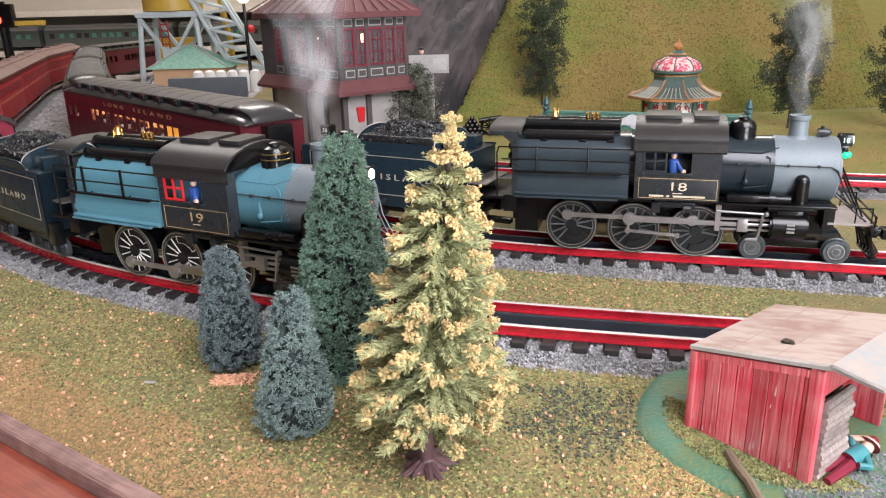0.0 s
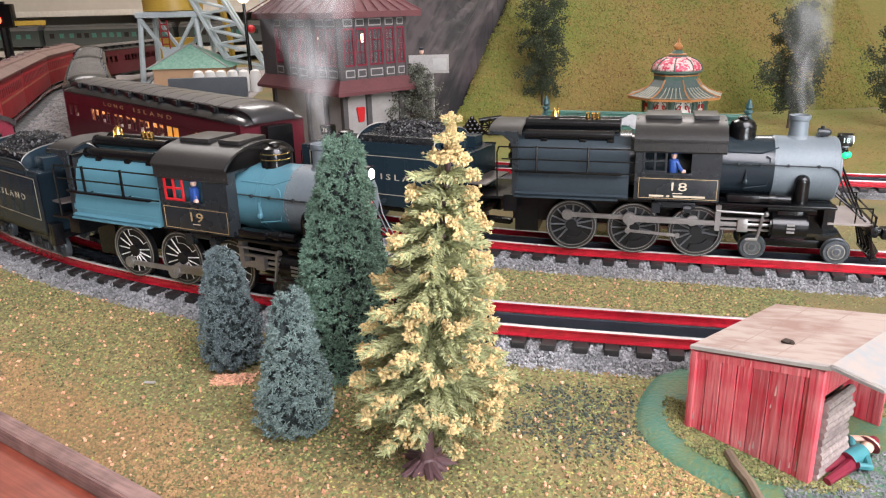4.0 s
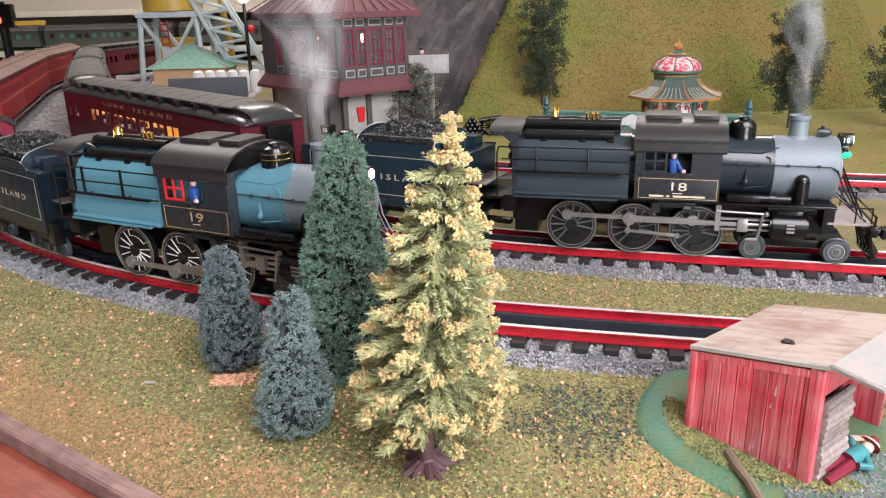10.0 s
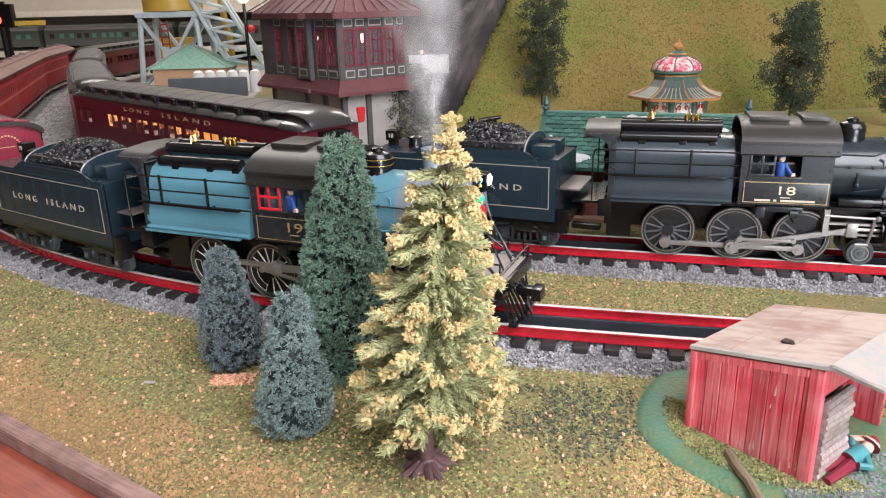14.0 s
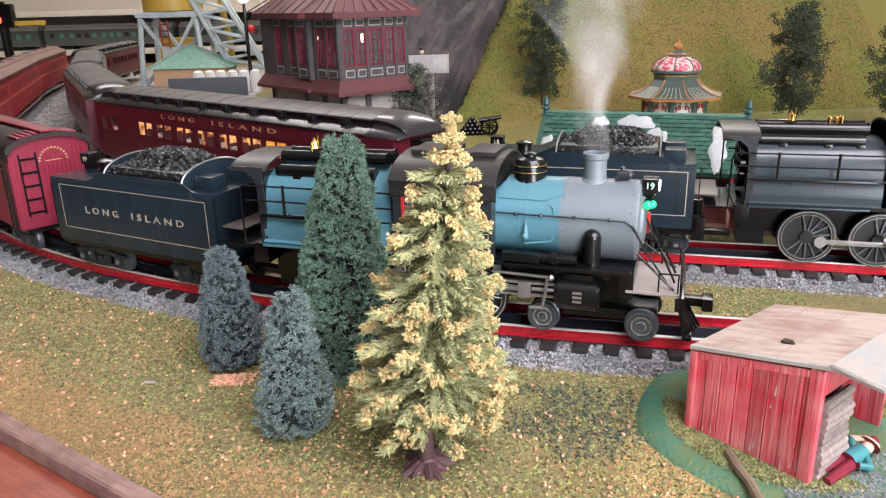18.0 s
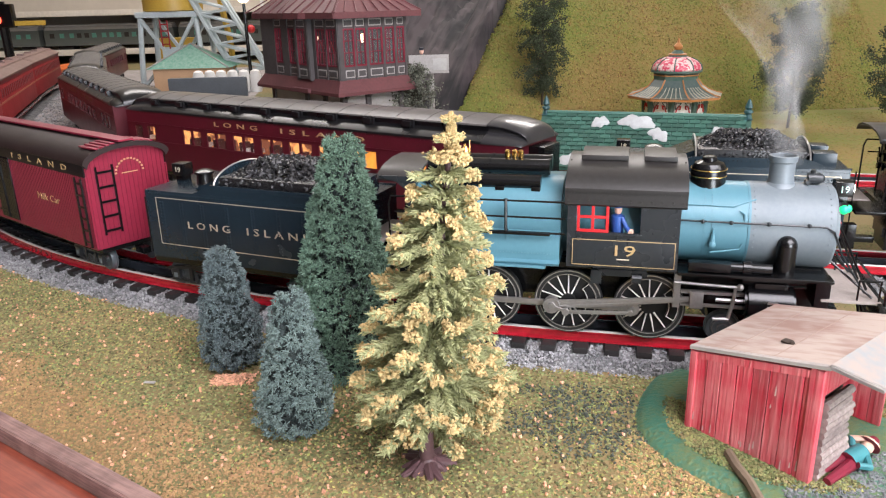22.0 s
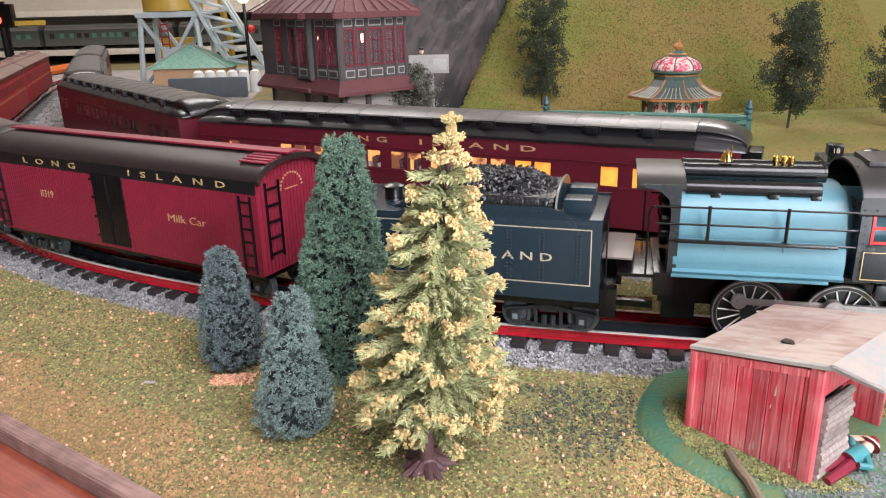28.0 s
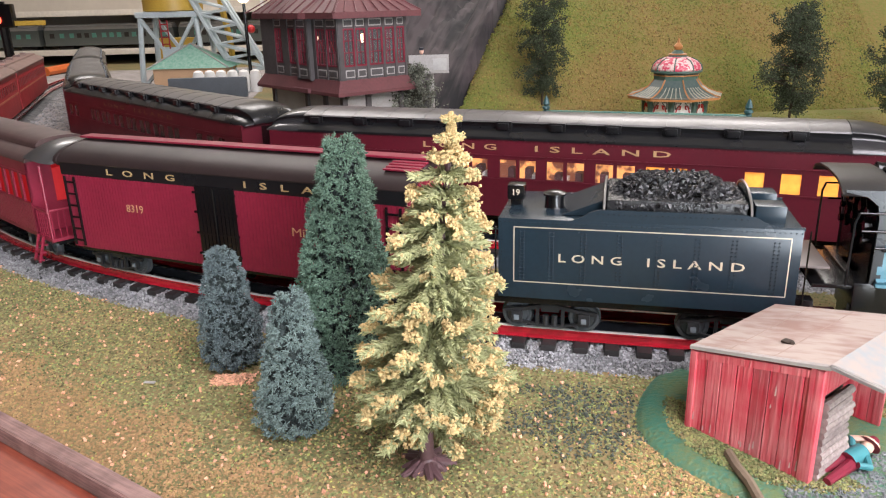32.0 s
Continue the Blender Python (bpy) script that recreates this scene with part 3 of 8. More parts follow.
def build_loco(number, train, boiler, cabpaint, smokebox, sash, roof_paint, label, tone, start):
    top = thing("steam_locomotive", at(0, 0, 0), label, "toy locomotive", "steam engines")
    P = lambda name, bm, material, lab="", m=None: part(name, bm, material, top, lab, m)
    firebox = M_FIREBOXLIT if number == "18" else boiler
    # boiler and smokebox
    P("boiler", cyl(B(), (5.2, 0, 6.4), (9.15, 0, 6.4), 2.22, n=44), boiler, tone + " painted boiler jacket")
    for x in (6.9, 7.25, 9.05):
        P("boiler_band", cyl(B(), (x, 0, 6.4), (x + 0.12, 0, 6.4), 2.25, n=44), boiler)
    sb = P("smokebox", cyl(B(), (9.17, 0, 6.4), (13.2, 0, 6.4), 2.24, n=48), smokebox, "grey smokebox with rivets")
    bm = B()
    for x in (9.35, 12.95):
        for k in range(26):
            a = radians(-20 + k * 9)
            rivets(bm, [(x, -2.24 * math.cos(a), 6.4 + 2.24 * math.sin(a))], 0.05, (0, -math.cos(a), math.sin(a)))
    tagged(part("riveting", bm, smokebox, sb), kind="stuff")
    bm = B()
    lathe(bm, [(2.24, 0), (2.15, 0.12), (1.5, 0.2), (1.45, 0.36), (0.6, 0.5), (0.2, 0.55)], 40)
    bm.transform(Matrix.Translation((13.2, 0, 6.4)) @ Matrix.Rotation(radians(90), 4, "Y"))
    part("smokebox_door", bm, smokebox, sb)
    bm = B()
    lathe(bm, [(0.6, 0), (0.6, 0.1), (0.5, 0.14)], 24)
    bm.transform(Matrix.Translation((13.72, 0, 6.3)) @ Matrix.Rotation(radians(90), 4, "Y"))
    part("number_disc", bm, M_REDPAINT, sb, "round red number disc")
    # chimney, dome, generator
    bm = lathe(B(), [(0.95, -0.25), (0.8, 0.05), (0.66, 0.2), (0.62, 0.5), (0.62, 1.25), (0.70, 1.32), (0.72, 1.6), (0.62, 1.62), (0.55, 1.3), (0.5, 0.4)], 28, (10.75, 0, 8.5))
    P("chimney", bm, smokebox, "straight grey chimney")
    bm = lathe(B(), [(1.0, -0.2), (0.92, 0.05), (0.9, 0.35), (0.93, 0.6), (0.9, 0.85), (0.75, 1.12), (0.4, 1.25), (0.36, 1.42), (0.2, 1.5)], 28, (7.1, 0, 8.5))
    dome = P("sand_dome", bm, M_BLACK, "black sand dome")
    if number == "19":
        for z in (8.92, 9.28):
            part("dome_band", lathe(B(), [(0.93, 0), (0.955, 0.03), (0.93, 0.06)], 28, (7.1, 0, z)), M_BRASS, dome, "thin brass band")
    bm = cyl(B(), (12.0, -0.1, 8.95), (12.6, -0.1, 8.95), 0.3, n=14)
    cyl(bm, (12.25, -0.1, 8.5), (12.25, -0.1, 9.4), 0.13, n=8)
    cyl(bm, (12.0, -0.4, 8.75), (12.0, 0.2, 8.75), 0.12, n=8)
    ball(bm, (12.62, -0.1, 8.95), 0.24)
    P("turbo_generator", bm, M_GRAPHITE)
    # head lamp and marker
    hl = P("headlight", cyl(B(), (13.35, 0, 8.45), (14.2, 0, 8.45), 0.47, n=20), M_BLACK, "black drum headlight")
    bm = box(B(), 13.35, 14.15, -0.5, 0.5, 8.1, 8.85, 0.06)
    box(bm, 13.2, 14.0, -0.3, 0.3, 7.75, 8.1, 0.03)
    part("lamp_case", bm, M_BLACK, hl)
    part("lens", cyl(B(), (14.2, 0, 8.45), (14.28, 0, 8.45), 0.33, 0.26, 20), M_WHITE_LAMP, hl, "glowing white lens")
    lettering("lamp_number", number, 0.5, M_NUMBER_GLOW, hl, at(13.75, -0.515, 8.47, *SIDE))
    bm = cyl(B(), (13.55, -0.75, 7.55), (13.9, -0.75, 7.55), 0.3, n=16)
    cyl(bm, (13.6, -0.75, 7.5), (13.2, -0.6, 7.4), 0.1, n=6)
    mk = P("marker_lamp", bm, M_BLACK)
    bm = B()
    ball(bm, (13.72, -0.98, 7.55), 0.24, 12)
    ball(bm, (13.94, -0.75, 7.55), 0.22, 12)
    part("green_lens", bm, M_GREEN_LAMP, mk, "glowing green lens")
    # wide firebox at the back
    prof = [(-3.25, 4.35), (-3.35, 4.5), (-3.1, 4.62), (-3.12, 5.0), (-3.1, 5.5), (-2.95, 5.95), (-2.62, 6.15), (-2.6, 6.9), (-2.45, 7.6), (-2.1, 8.2), (-1.4, 8.6), (0, 8.72)]
    fb = P("firebox", prism(B(), prof + [(-y, z) for y, z in prof[-2::-1]], -8.7, -0.5), firebox, tone + " painted wide firebox")
    bm = B()
    for x in (-6.2, -3.4):
        cyl(bm, (x, -3.0, 4.6), (x, -3.0, 5.9), 0.05, n=6)
    box(bm, -8.75, -1.2, -3.42, -3.05, 4.22, 4.36, 0.03)
    part("ash_pan_edge", bm, firebox, fb)
    bm = B()
    rivets(bm, line((-8.5, -3.36, 4.52), (-0.8, -3.36, 4.52), 46), 0.05)
    rivets(bm, line((-8.5, -3.13, 5.0), (-0.8, -3.13, 5.0), 46), 0.035)
    tagged(part("riveting", bm, firebox, fb), kind="stuff")
    part("connecting_jacket", cyl(B(), (-0.55, 0, 6.4), (5.2, 0, 6.4), 2.1, n=36), boiler, fb)
    # air tanks over the firebox
    for side in (-1, 1):
        tk = P("air_tank", cyl(B(), (-8.3, side * 0.62, 9.28), (-1.35, side * 0.62, 9.28), 0.42, n=20), M_BLACK, "long black air tank")
        for x in (-8.3, -4.8, -1.45):
            part("tank_band", cyl(B(), (x, side * 0.62, 9.28), (x + 0.12, side * 0.62, 9.28), 0.46, n=20), M_BLACK, tk)
        lower = P("air_tank", cyl(B(), (-8.2, side * 1.65, 8.62), (-1.7, side * 1.65, 8.62), 0.4, n=20), M_BLACK)
        for x in (-7.0, -4.2, -2.2):
            part("tank_bracket", box(B(), x, x + 0.5, side * 1.9 - 0.2, side * 1.9 + 0.2, 8.1, 8.45, 0.05), M_BLACK, lower)
    bell = P("bell", lathe(B(), [(0.36, 0), (0.28, 0.12), (0.2, 0.35), (0.1, 0.48)], 16, (-6.2, -0.5, 9.85)), M_BRASS, "polished brass bell")
    bm = B()
    tube(bm, [(-6.2, -0.9, 9.7), (-6.2, -0.85, 10.2), (-6.2, -0.5, 10.42), (-6.2, -0.15, 10.2), (-6.2, -0.1, 9.7)], 0.05)
    cyl(bm, (-5.95, -0.5, 10.0), (-5.95, -0.5, 10.65), 0.04, n=6)
    part("bell_yoke", bm, M_BRASS, bell)
    for x in (-3.75, -3.35, -3.0):
        P("whistle", lathe(B(), [(0.12, 0), (0.16, 0.1), (0.16, 0.42), (0.08, 0.5)], 10, (x, -0.5, 9.68)), M_BRASS, "brass safety valve")
    # cab in the middle
    for side in (-1, 1):
        bm = B()
        y0, y1 = (-3.2, -3.08) if side < 0 else (3.08, 3.2)
        cab_side(bm, -0.1, 5.65, 4.4, 8.35, y0, y1, (0.36, 3.67, 6.4, 8.05))
        cs = P("cab_side", bm, cabpaint, "riveted cab side with a window opening")
        bm = B()
        pts = line((0.12, side * 3.2, 4.6), (0.12, side * 3.2, 8.2), 9) + line((5.42, side * 3.2, 4.6), (5.42, side * 3.2, 8.2), 9)
        rivets(bm, pts, 0.05, (0, side, 0))
        tagged(part("riveting", bm, cabpaint, cs), kind="stuff")
        if side < 0:
            bm = B()
            for z in (6.4, 7.15, 7.9):
                box(bm, 0.4, 2.05, -3.24, -3.12, z, z + 0.14, 0.02)
            for x in (0.4, 1.15, 1.9):
                box(bm, x, x + 0.15, -3.235, -3.125, 6.4, 8.04, 0.02)
            ws = part("window_sash", bm, sash, cs, "four-pane window sash")
            part("window_sill", box(B(), 0.3, 3.75, -3.3, -3.1, 6.25, 6.38, 0.03), cabpaint, cs)
            pl = part("number_plate", box(B(), 0.15, 5.55, -3.25, -3.2, 4.5, 6.05, 0.02), cabpaint, cs, "dark plate with a thin cream border")
            bm = B()
            border(bm, 0.2, 5.5, 4.55, 6.0, -3.252, 0.035)
            part("plate_border", bm, M_GOLD, pl)
            lettering("cab_number", number, 0.85, M_GOLD if number == "19" else M_CREAM, pl, at(2.85, -3.262, 5.4, *SIDE), width=1.05)
            bm = B()
            box(bm, 2.55, 3.2, -3.262, -3.25, 4.92, 4.98)
            if number == "18":
                for x0, x1 in ((0.95, 1.95), (2.15, 2.35), (2.6, 4.75)):
                    box(bm, x0, x1, -3.262, -3.25, 4.66, 4.8)
            part("name_bar", bm, M_CREAM, pl)
    P("cab_end", box(B(), -0.1, 0.02, -3.08, 3.08, 4.4, 8.3), cabpaint)
    bm = box(B(), 5.53, 5.65, -3.08, -2.3, 4.4, 8.3)
    box(bm, 5.53, 5.65, 2.3, 3.08, 4.4, 8.3)
    box(bm, 5.53, 5.65, -3.08, 3.08, 8.3, 9.0)
    P("cab_end", bm, cabpaint)
    outer = [(-3.32, 7.92), (-3.3, 8.62), (-3.46, 8.66), (-3.46, 8.8), (-3.25, 9.06), (-2.8, 9.38), (-2.2, 9.64), (-1.4, 9.83), (-0.6, 9.92), (0, 9.94)]
    outer += [(-y, z) for y, z in outer[-2::-1]]
    inner = [(y * 0.965, z - 0.12) for y, z in outer]
    rf = P("cab_roof", prism(B(), outer + inner[::-1], -0.25, 5.92), roof_paint, "arched grey cab roof with rivets")
    bm = B()
    rivets(bm, line((-0.05, -3.395, 8.15), (5.75, -3.395, 8.15), 12), 0.05)
    rivets(bm, line((-0.1, -3.3, 8.75), (-0.1, -1.4, 9.86), 6) + line((5.8, -3.3, 8.75), (5.8, -1.4, 9.86), 6), 0.05, (0, -0.6, 0.8))
    tagged(part("riveting", bm, roof_paint, rf), kind="stuff")
    for x0, x1 in ((0.4, 2.9), (3.7, 5.4)):
        part("roof_hatch", box(B(), x0, x1, -1.35, 1.35, 9.86, 10.15, 0.08), roof_paint, rf)
    # running boards, handrails
    for side in (-1, 1):
        rb = P("running_board", box(B(), 5.7, 13.2, side * 2.75 - 0.5, side * 2.75 + 0.5, 4.25, 4.42, 0.03), M_BLACK)
        bm = box(B(), 6.2, 8.3, side * 2.9 - 0.3, side * 2.9 + 0.3, 4.5, 5.0, 0.08)
        cyl(bm, (8.3, side * 2.8, 4.72), (10.3, side * 2.8, 4.72), 0.28, n=12)
        cyl(bm, (8.9, side * 2.8, 4.72), (9.3, side * 2.8, 4.72), 0.4, n=12)
        part("air_pump", bm, M_BLACK, rb)
        bm = tube(B(), [(5.7, side * 2.3, 7.0), (12.7, side * 2.36, 6.95), (13.1, side * 2.35, 6.7), (13.7, side * 1.9, 5.4), (15.1, side * 1.6, 3.3)], 0.055)
        for x in (6.8, 8.2, 10.0, 11.9):
            ball(bm, (x, side * 2.33, 6.98), 0.12, 8)
        P("handrail", bm, M_GRAPHITE)
        bm = B()
        for z, x0 in ((7.95, -9.9), (7.05, -9.7), (6.2, -9.0)):
            tube(bm, [(x0, side * 3.25, z), (-0.2, side * 3.25, z)], 0.06)
        tube(bm, [(-9.9, side * 3.25, 7.95), (-10.05, side * 3.25, 7.5), (-10.05, side * 3.2, 4.2)], 0.06)
        for x in (-7.1, -3.4):
            cyl(bm, (x, side * 3.25, 6.1), (x, side * 3.25, 8.05), 0.09, n=8)
            cyl(bm, (x, side * 3.25, 6.1), (x, side * 2.6, 6.1), 0.07, n=6)
        box(bm, -8.7, -1.0, side * 3.25 - 0.14, side * 3.25 + 0.14, 6.08, 6.24, 0.02)
        P("side_railing", bm, M_BLACK, "thin black walkway railing")
    # boiler fittings on the visible side
    bm = tube(B(), [(5.7, -1.8, 7.75), (8.3, -1.85, 7.72), (8.7, -1.7, 7.85), (9.4, -1.5, 8.05)], 0.05)
    tube(bm, [(7.3, -2.25, 5.3), (8.75, -2.12, 5.5), (8.9, -2.1, 6.0), (8.85, -2.1, 7.4), (8.6, -2.05, 7.55)], 0.05)
    cyl(bm, (7.35, -2.3, 5.75), (7.35, -2.3, 6.3), 0.16, 0.1, 8)
    ball(bm, (7.35, -2.35, 5.75), 0.2, 8)
    cyl(bm, (7.35, -2.35, 6.3), (7.35, -2.35, 6.6), 0.06, n=6)
    P("boiler_piping", bm, boiler)
    # frame, cylinders, steam pipes
    bm = box(B(), -9.2, 13.0, -1.15, 1.15, 1.9, 4.3)
    box(bm, -9.0, -7.2, -1.3, 1.3, 1.0, 4.2)
    box(bm, -9.6, -8.6, -3.1, 3.1, 3.0, 4.3, 0.05)
    box(bm, 12.6, 13.3, -2.4, 2.4, 2.6, 4.2)
    box(bm, -8.6, 13.0, -2.2, 2.2, 3.95, 4.25)
    P("main_frame", bm, M_BLACK)
    for side in (-1, 1):
        bm = cyl(B(), (9.3, side * 2.45, 2.75), (11.45, side * 2.45, 2.75), 0.95, n=24)
        cyl(bm, (9.15, side * 2.45, 2.75), (9.32, side * 2.45, 2.75), 0.75, n=20)
        cyl(bm, (11.43, side * 2.45, 2.75), (11.6, side * 2.45, 2.75), 0.75, n=20)
        cyl(bm, (9.0, side * 2.2, 3.95), (12.1, side * 2.2, 3.95), 0.42, n=16)
        box(bm, 9.6, 11.2, side * 2.3 - 0.5, side * 2.3 + 0.5, 3.0, 3.9, 0.05)
        cy = P("cylinder", bm, M_BLACK, "black steam cylinder block")
        bm = B()
        for z in (2.5, 2.75, 3.0):
            box(bm, 10.2, 10.7, side * 3.4 - 0.02, side * 3.4 + 0.02, z, z + 0.14)
        part("builder_plate", bm, M_STEEL, cy)
        bm = cyl(B(), (11.0, side * 2.25, 4.3), (11.0, side * 2.25, 5.9), 0.5, n=18)
        ball(bm, (11.0, side * 2.22, 5.9), 0.5, 14)
        P("steam_pipe", bm, M_BLACK, "black steam pipe elbow")
        bm = box(B(), 6.0, 9.2, side * 2.45 - 0.12, side * 2.45 + 0.12, 3.02, 3.18)
        box(bm, 6.0, 9.2, side * 2.45 - 0.12, side * 2.45 + 0.12, 2.3, 2.42)
        box(bm, 5.6, 5.95, side * 2.4 - 0.25, side * 2.4 + 0.25, 2.2, 4.1)
        cyl(bm, (5.6, side * 2.75, 3.7), (8.9, side * 2.75, 3.6), 0.09, n=8)
        ball(bm, (8.9, side * 2.75, 3.6), 0.2, 8)
        P("slide_bar", bm, M_STEEL)
        bm = tube(B(), [(8.7, side * 2.75, 3.5), (8.6, side * 2.75, 2.6), (8.45, side * 2.75, 1.85)], 0.1)
        tube(bm, [(8.5, side * 2.75, 1.75), (7.7, side * 2.7, 1.7)], 0.1)
        P("combination_lever", bm, M_STEEL)
        P("piston_rod", cyl(B(), (7.8, side * 2.45, 2.72), (9.3, side * 2.45, 2.72), 0.12, n=10), M_STEEL)
        bm = box(B(), 1.4, 4.2, side * 2.35 - 0.3, side * 2.35 + 0.3, 3.75, 4.15, 0.08)
        box(bm, 1.2, 1.8, side * 2.5 - 0.25, side * 2.5 + 0.25, 3.3, 4.1, 0.08)
        cyl(bm, (3.4, side * 2.6, 3.7), (3.9, side * 2.6, 3.7), 0.3, n=10)
        P("valve_gear_bracket", bm, M_GRAPHITE)
        # rods, moved in motions()
        bm = box(B(), -4.55, 4.4, -0.08, 0.08, -0.17, 0.17, 0.03)
        for x in (-4.55, 0, 4.4):
            cyl(bm, (x, -0.14, 0), (x, 0.14, 0), 0.40, n=16)
            cyl(bm, (x, -0.22, 0), (x, -0.1, 0), 0.17, n=6)
        sr = P("side_rod", bm, M_STEEL, "steel coupling rod joining three drivers")
        RODS.append((sr, "side", side, train, start))
        bm = B()
        plate_y(bm, [(0, -0.24), (7.75, -0.14), (7.75, 0.14), (0, 0.24)], -0.06, 0.09)
        plate_y(bm, [(0.5, -0.13), (7.2, -0.07), (7.2, -0.02), (0.5, -0.06)], -0.10, -0.05)
        plate_y(bm, [(0.5, 0.06), (7.2, 0.02), (7.2, 0.07), (0.5, 0.13)], -0.10, -0.05)
        cyl(bm, (0, -0.24, 0), (0, 0.2, 0), 0.46, n=18)
        cyl(bm, (0, -0.36, 0), (0, -0.2, 0), 0.2, n=6)
        cyl(bm, (7.75, -0.16, 0), (7.75, 0.16, 0), 0.3, n=12)
        mr = P("main_rod", bm, M_STEEL, "steel main connecting rod")
        RODS.append((mr, "main", side, train, start))
        bm = box(B(), 0, 3.5, -0.06, 0.06, -0.1, 0.1, 0.02)
        cyl(bm, (0, -0.12, 0), (0, 0.12, 0), 0.2, n=12)
        cyl(bm, (3.5, -0.12, 0), (3.5, 0.12, 0), 0.16, n=12)
        RODS.append((P("eccentric_rod", bm, M_STEEL), "ecc", side, train, start))
        bm = box(B(), -0.09, 0.09, -0.06, 0.06, -0.85, 0.0, 0.02)
        cyl(bm, (0, -0.1, 0), (0, 0.1, 0), 0.24, n=12)
        RODS.append((P("return_crank", bm, M_STEEL), "crank", side, train, start))
        bm = box(B(), -0.35, 0.35, -0.22, 0.22, -0.5, 0.45, 0.06)
        xh = P("crosshead", bm, M_STEEL)
        RODS.append((xh, "cross", side, train, start))
        for x in (-4.55, 0, 4.4):
            w = roller(MESH_DRIVER, top, x, side * 1.95, 1.92, 1.92, train, side > 0, "driving_wheel", "spoked black driving wheel", start)
            t = new("tyre", MESH_TYRE)
            t.parent = w
            t = new("tyre_rim", MESH_TYRE_EDGE)
            t.parent = w
            tagged(t, "bright steel rim line")
            t = new("inner_rim", MESH_INNER_EDGE)
            t.parent = w
            for k in range(15):
                if abs(k - 7.5) > 1.7:
                    t = new("spoke", MESH_SPOKE[number])
                    t.parent, t.matrix_basis = w, pose(0, 0, 0, 0, -360 * k / 15, 0)
            if number == "19":
                t = new("counterweight_line", MESH_WEIGHT_LINE)
                t.parent = w
        for x in (8.33, 13.82):
            w = roller(MESH_WHEEL_P, top, x, side * 1.75, 0.87, 0.87, train, side > 0, "pilot_wheel")
            for me in (MESH_WHEEL_RING, MESH_HUB_RING):
                t = new(me.name, me)
                t.parent = w
    bm = box(B(), 7.6, 14.6, -1.1, 1.1, 0.8, 1.4, 0.1)
    P("pilot_truck", bm, M_BLACK)
    # pilot deck, braces and pilot
    P("pilot_deck", box(B(), 12.9, 15.7, -2.5, 2.5, 3.0, 3.14, 0.03), M_DECK, "tan pilot deck")
    bm = box(B(), 15.5, 15.95, -2.9, 2.9, 2.35, 3.12, 0.05)
    P("buffer_beam", bm, M_BLACK)
    pilot = P("pilot", box(B(), 16.0, 16.5, -2.0, 2.0, 0.35, 0.55, 0.05), M_BLACK, "slatted black cowcatcher pilot")
    for k in range(11):
        y = -2.2 + k * 0.44
        part("pilot_bar", cyl(B(), (15.7, y, 2.4), (16.9 - abs(y) * 0.35, y * 0.85, 0.45), 0.09, n=6), M_BLACK, pilot)
    bm = box(B(), 15.9, 17.1, -0.3, 0.3, 1.7, 2.2, 0.08)
    box(bm, 16.9, 17.5, -0.6, 0.5, 1.55, 2.3, 0.12)
    P("coupler", bm, M_BLACK)
    bm = B()
    for side in (-1, 1):
        tube(bm, [(13.3, side * 1.3, 4.9), (15.4, side * 1.9, 3.15)], 0.07)
        tube(bm, [(13.4, side * 0.6, 7.3), (15.4, side * 0.8, 3.2)], 0.07)
        tube(bm, [(14.6, side * 2.3, 3.1), (14.6, side * 2.3, 4.2), (15.6, side * 2.3, 4.2), (15.6, side * 2.3, 3.1)], 0.05)
    tube(bm, [(15.75, -2.7, 3.1), (15.75, -2.7, 3.75), (15.75, 2.7, 3.75), (15.75, 2.7, 3.1)], 0.06)
    P("pilot_brace", bm, M_BLACK)
    # fireman's hood and back
    outer = [(-3.1, 8.85), (-2.7, 9.15), (-1.8, 9.4), (0, 9.5), (1.8, 9.4), (2.7, 9.15), (3.1, 8.85)]
    P("rear_hood", prism(B(), outer + [(y * 0.97, z - 0.12) for y, z in outer[::-1]], -10.75, -8.3), roof_paint, "curved hood over the rear footplate")
    for side in (-1, 1):
        bm = B()
        plate_y(bm, [(-8.5, 4.3), (-8.95, 4.3), (-8.95, 7.6), (-9.1, 8.3), (-9.6, 8.72), (-10.6, 8.95), (-10.6, 9.05), (-8.5, 9.05)], side * 3.05 - 0.06, side * 3.05 + 0.06)
        P("rear_column", bm, cabpaint)
    bm = box(B(), -8.95, -8.7, -2.6, 2.6, 4.3, 8.6)
    cyl(bm, (-9.3, 0, 5.6), (-8.9, 0, 5.6), 0.7, n=16)
    for k in range(14):
        y, z = -2.2 + (k % 5) * 1.05, 6.3 + (k // 5) * 0.75
        cyl(bm, (-9.35, y, z), (-8.9, y, z), 0.16 + 0.05 * (k % 3), n=8)
        tube(bm, [(-9.25, y, z), (-9.25, y + 0.4, z + 0.5)], 0.05)
    P("backhead", bm, M_BLACK, "dark boiler backhead with gauges and taps")
    P("rear_deck", box(B(), -11.5, -8.6, -2.9, 2.9, 3.9, 4.1, 0.03), M_BLACK)
    return top


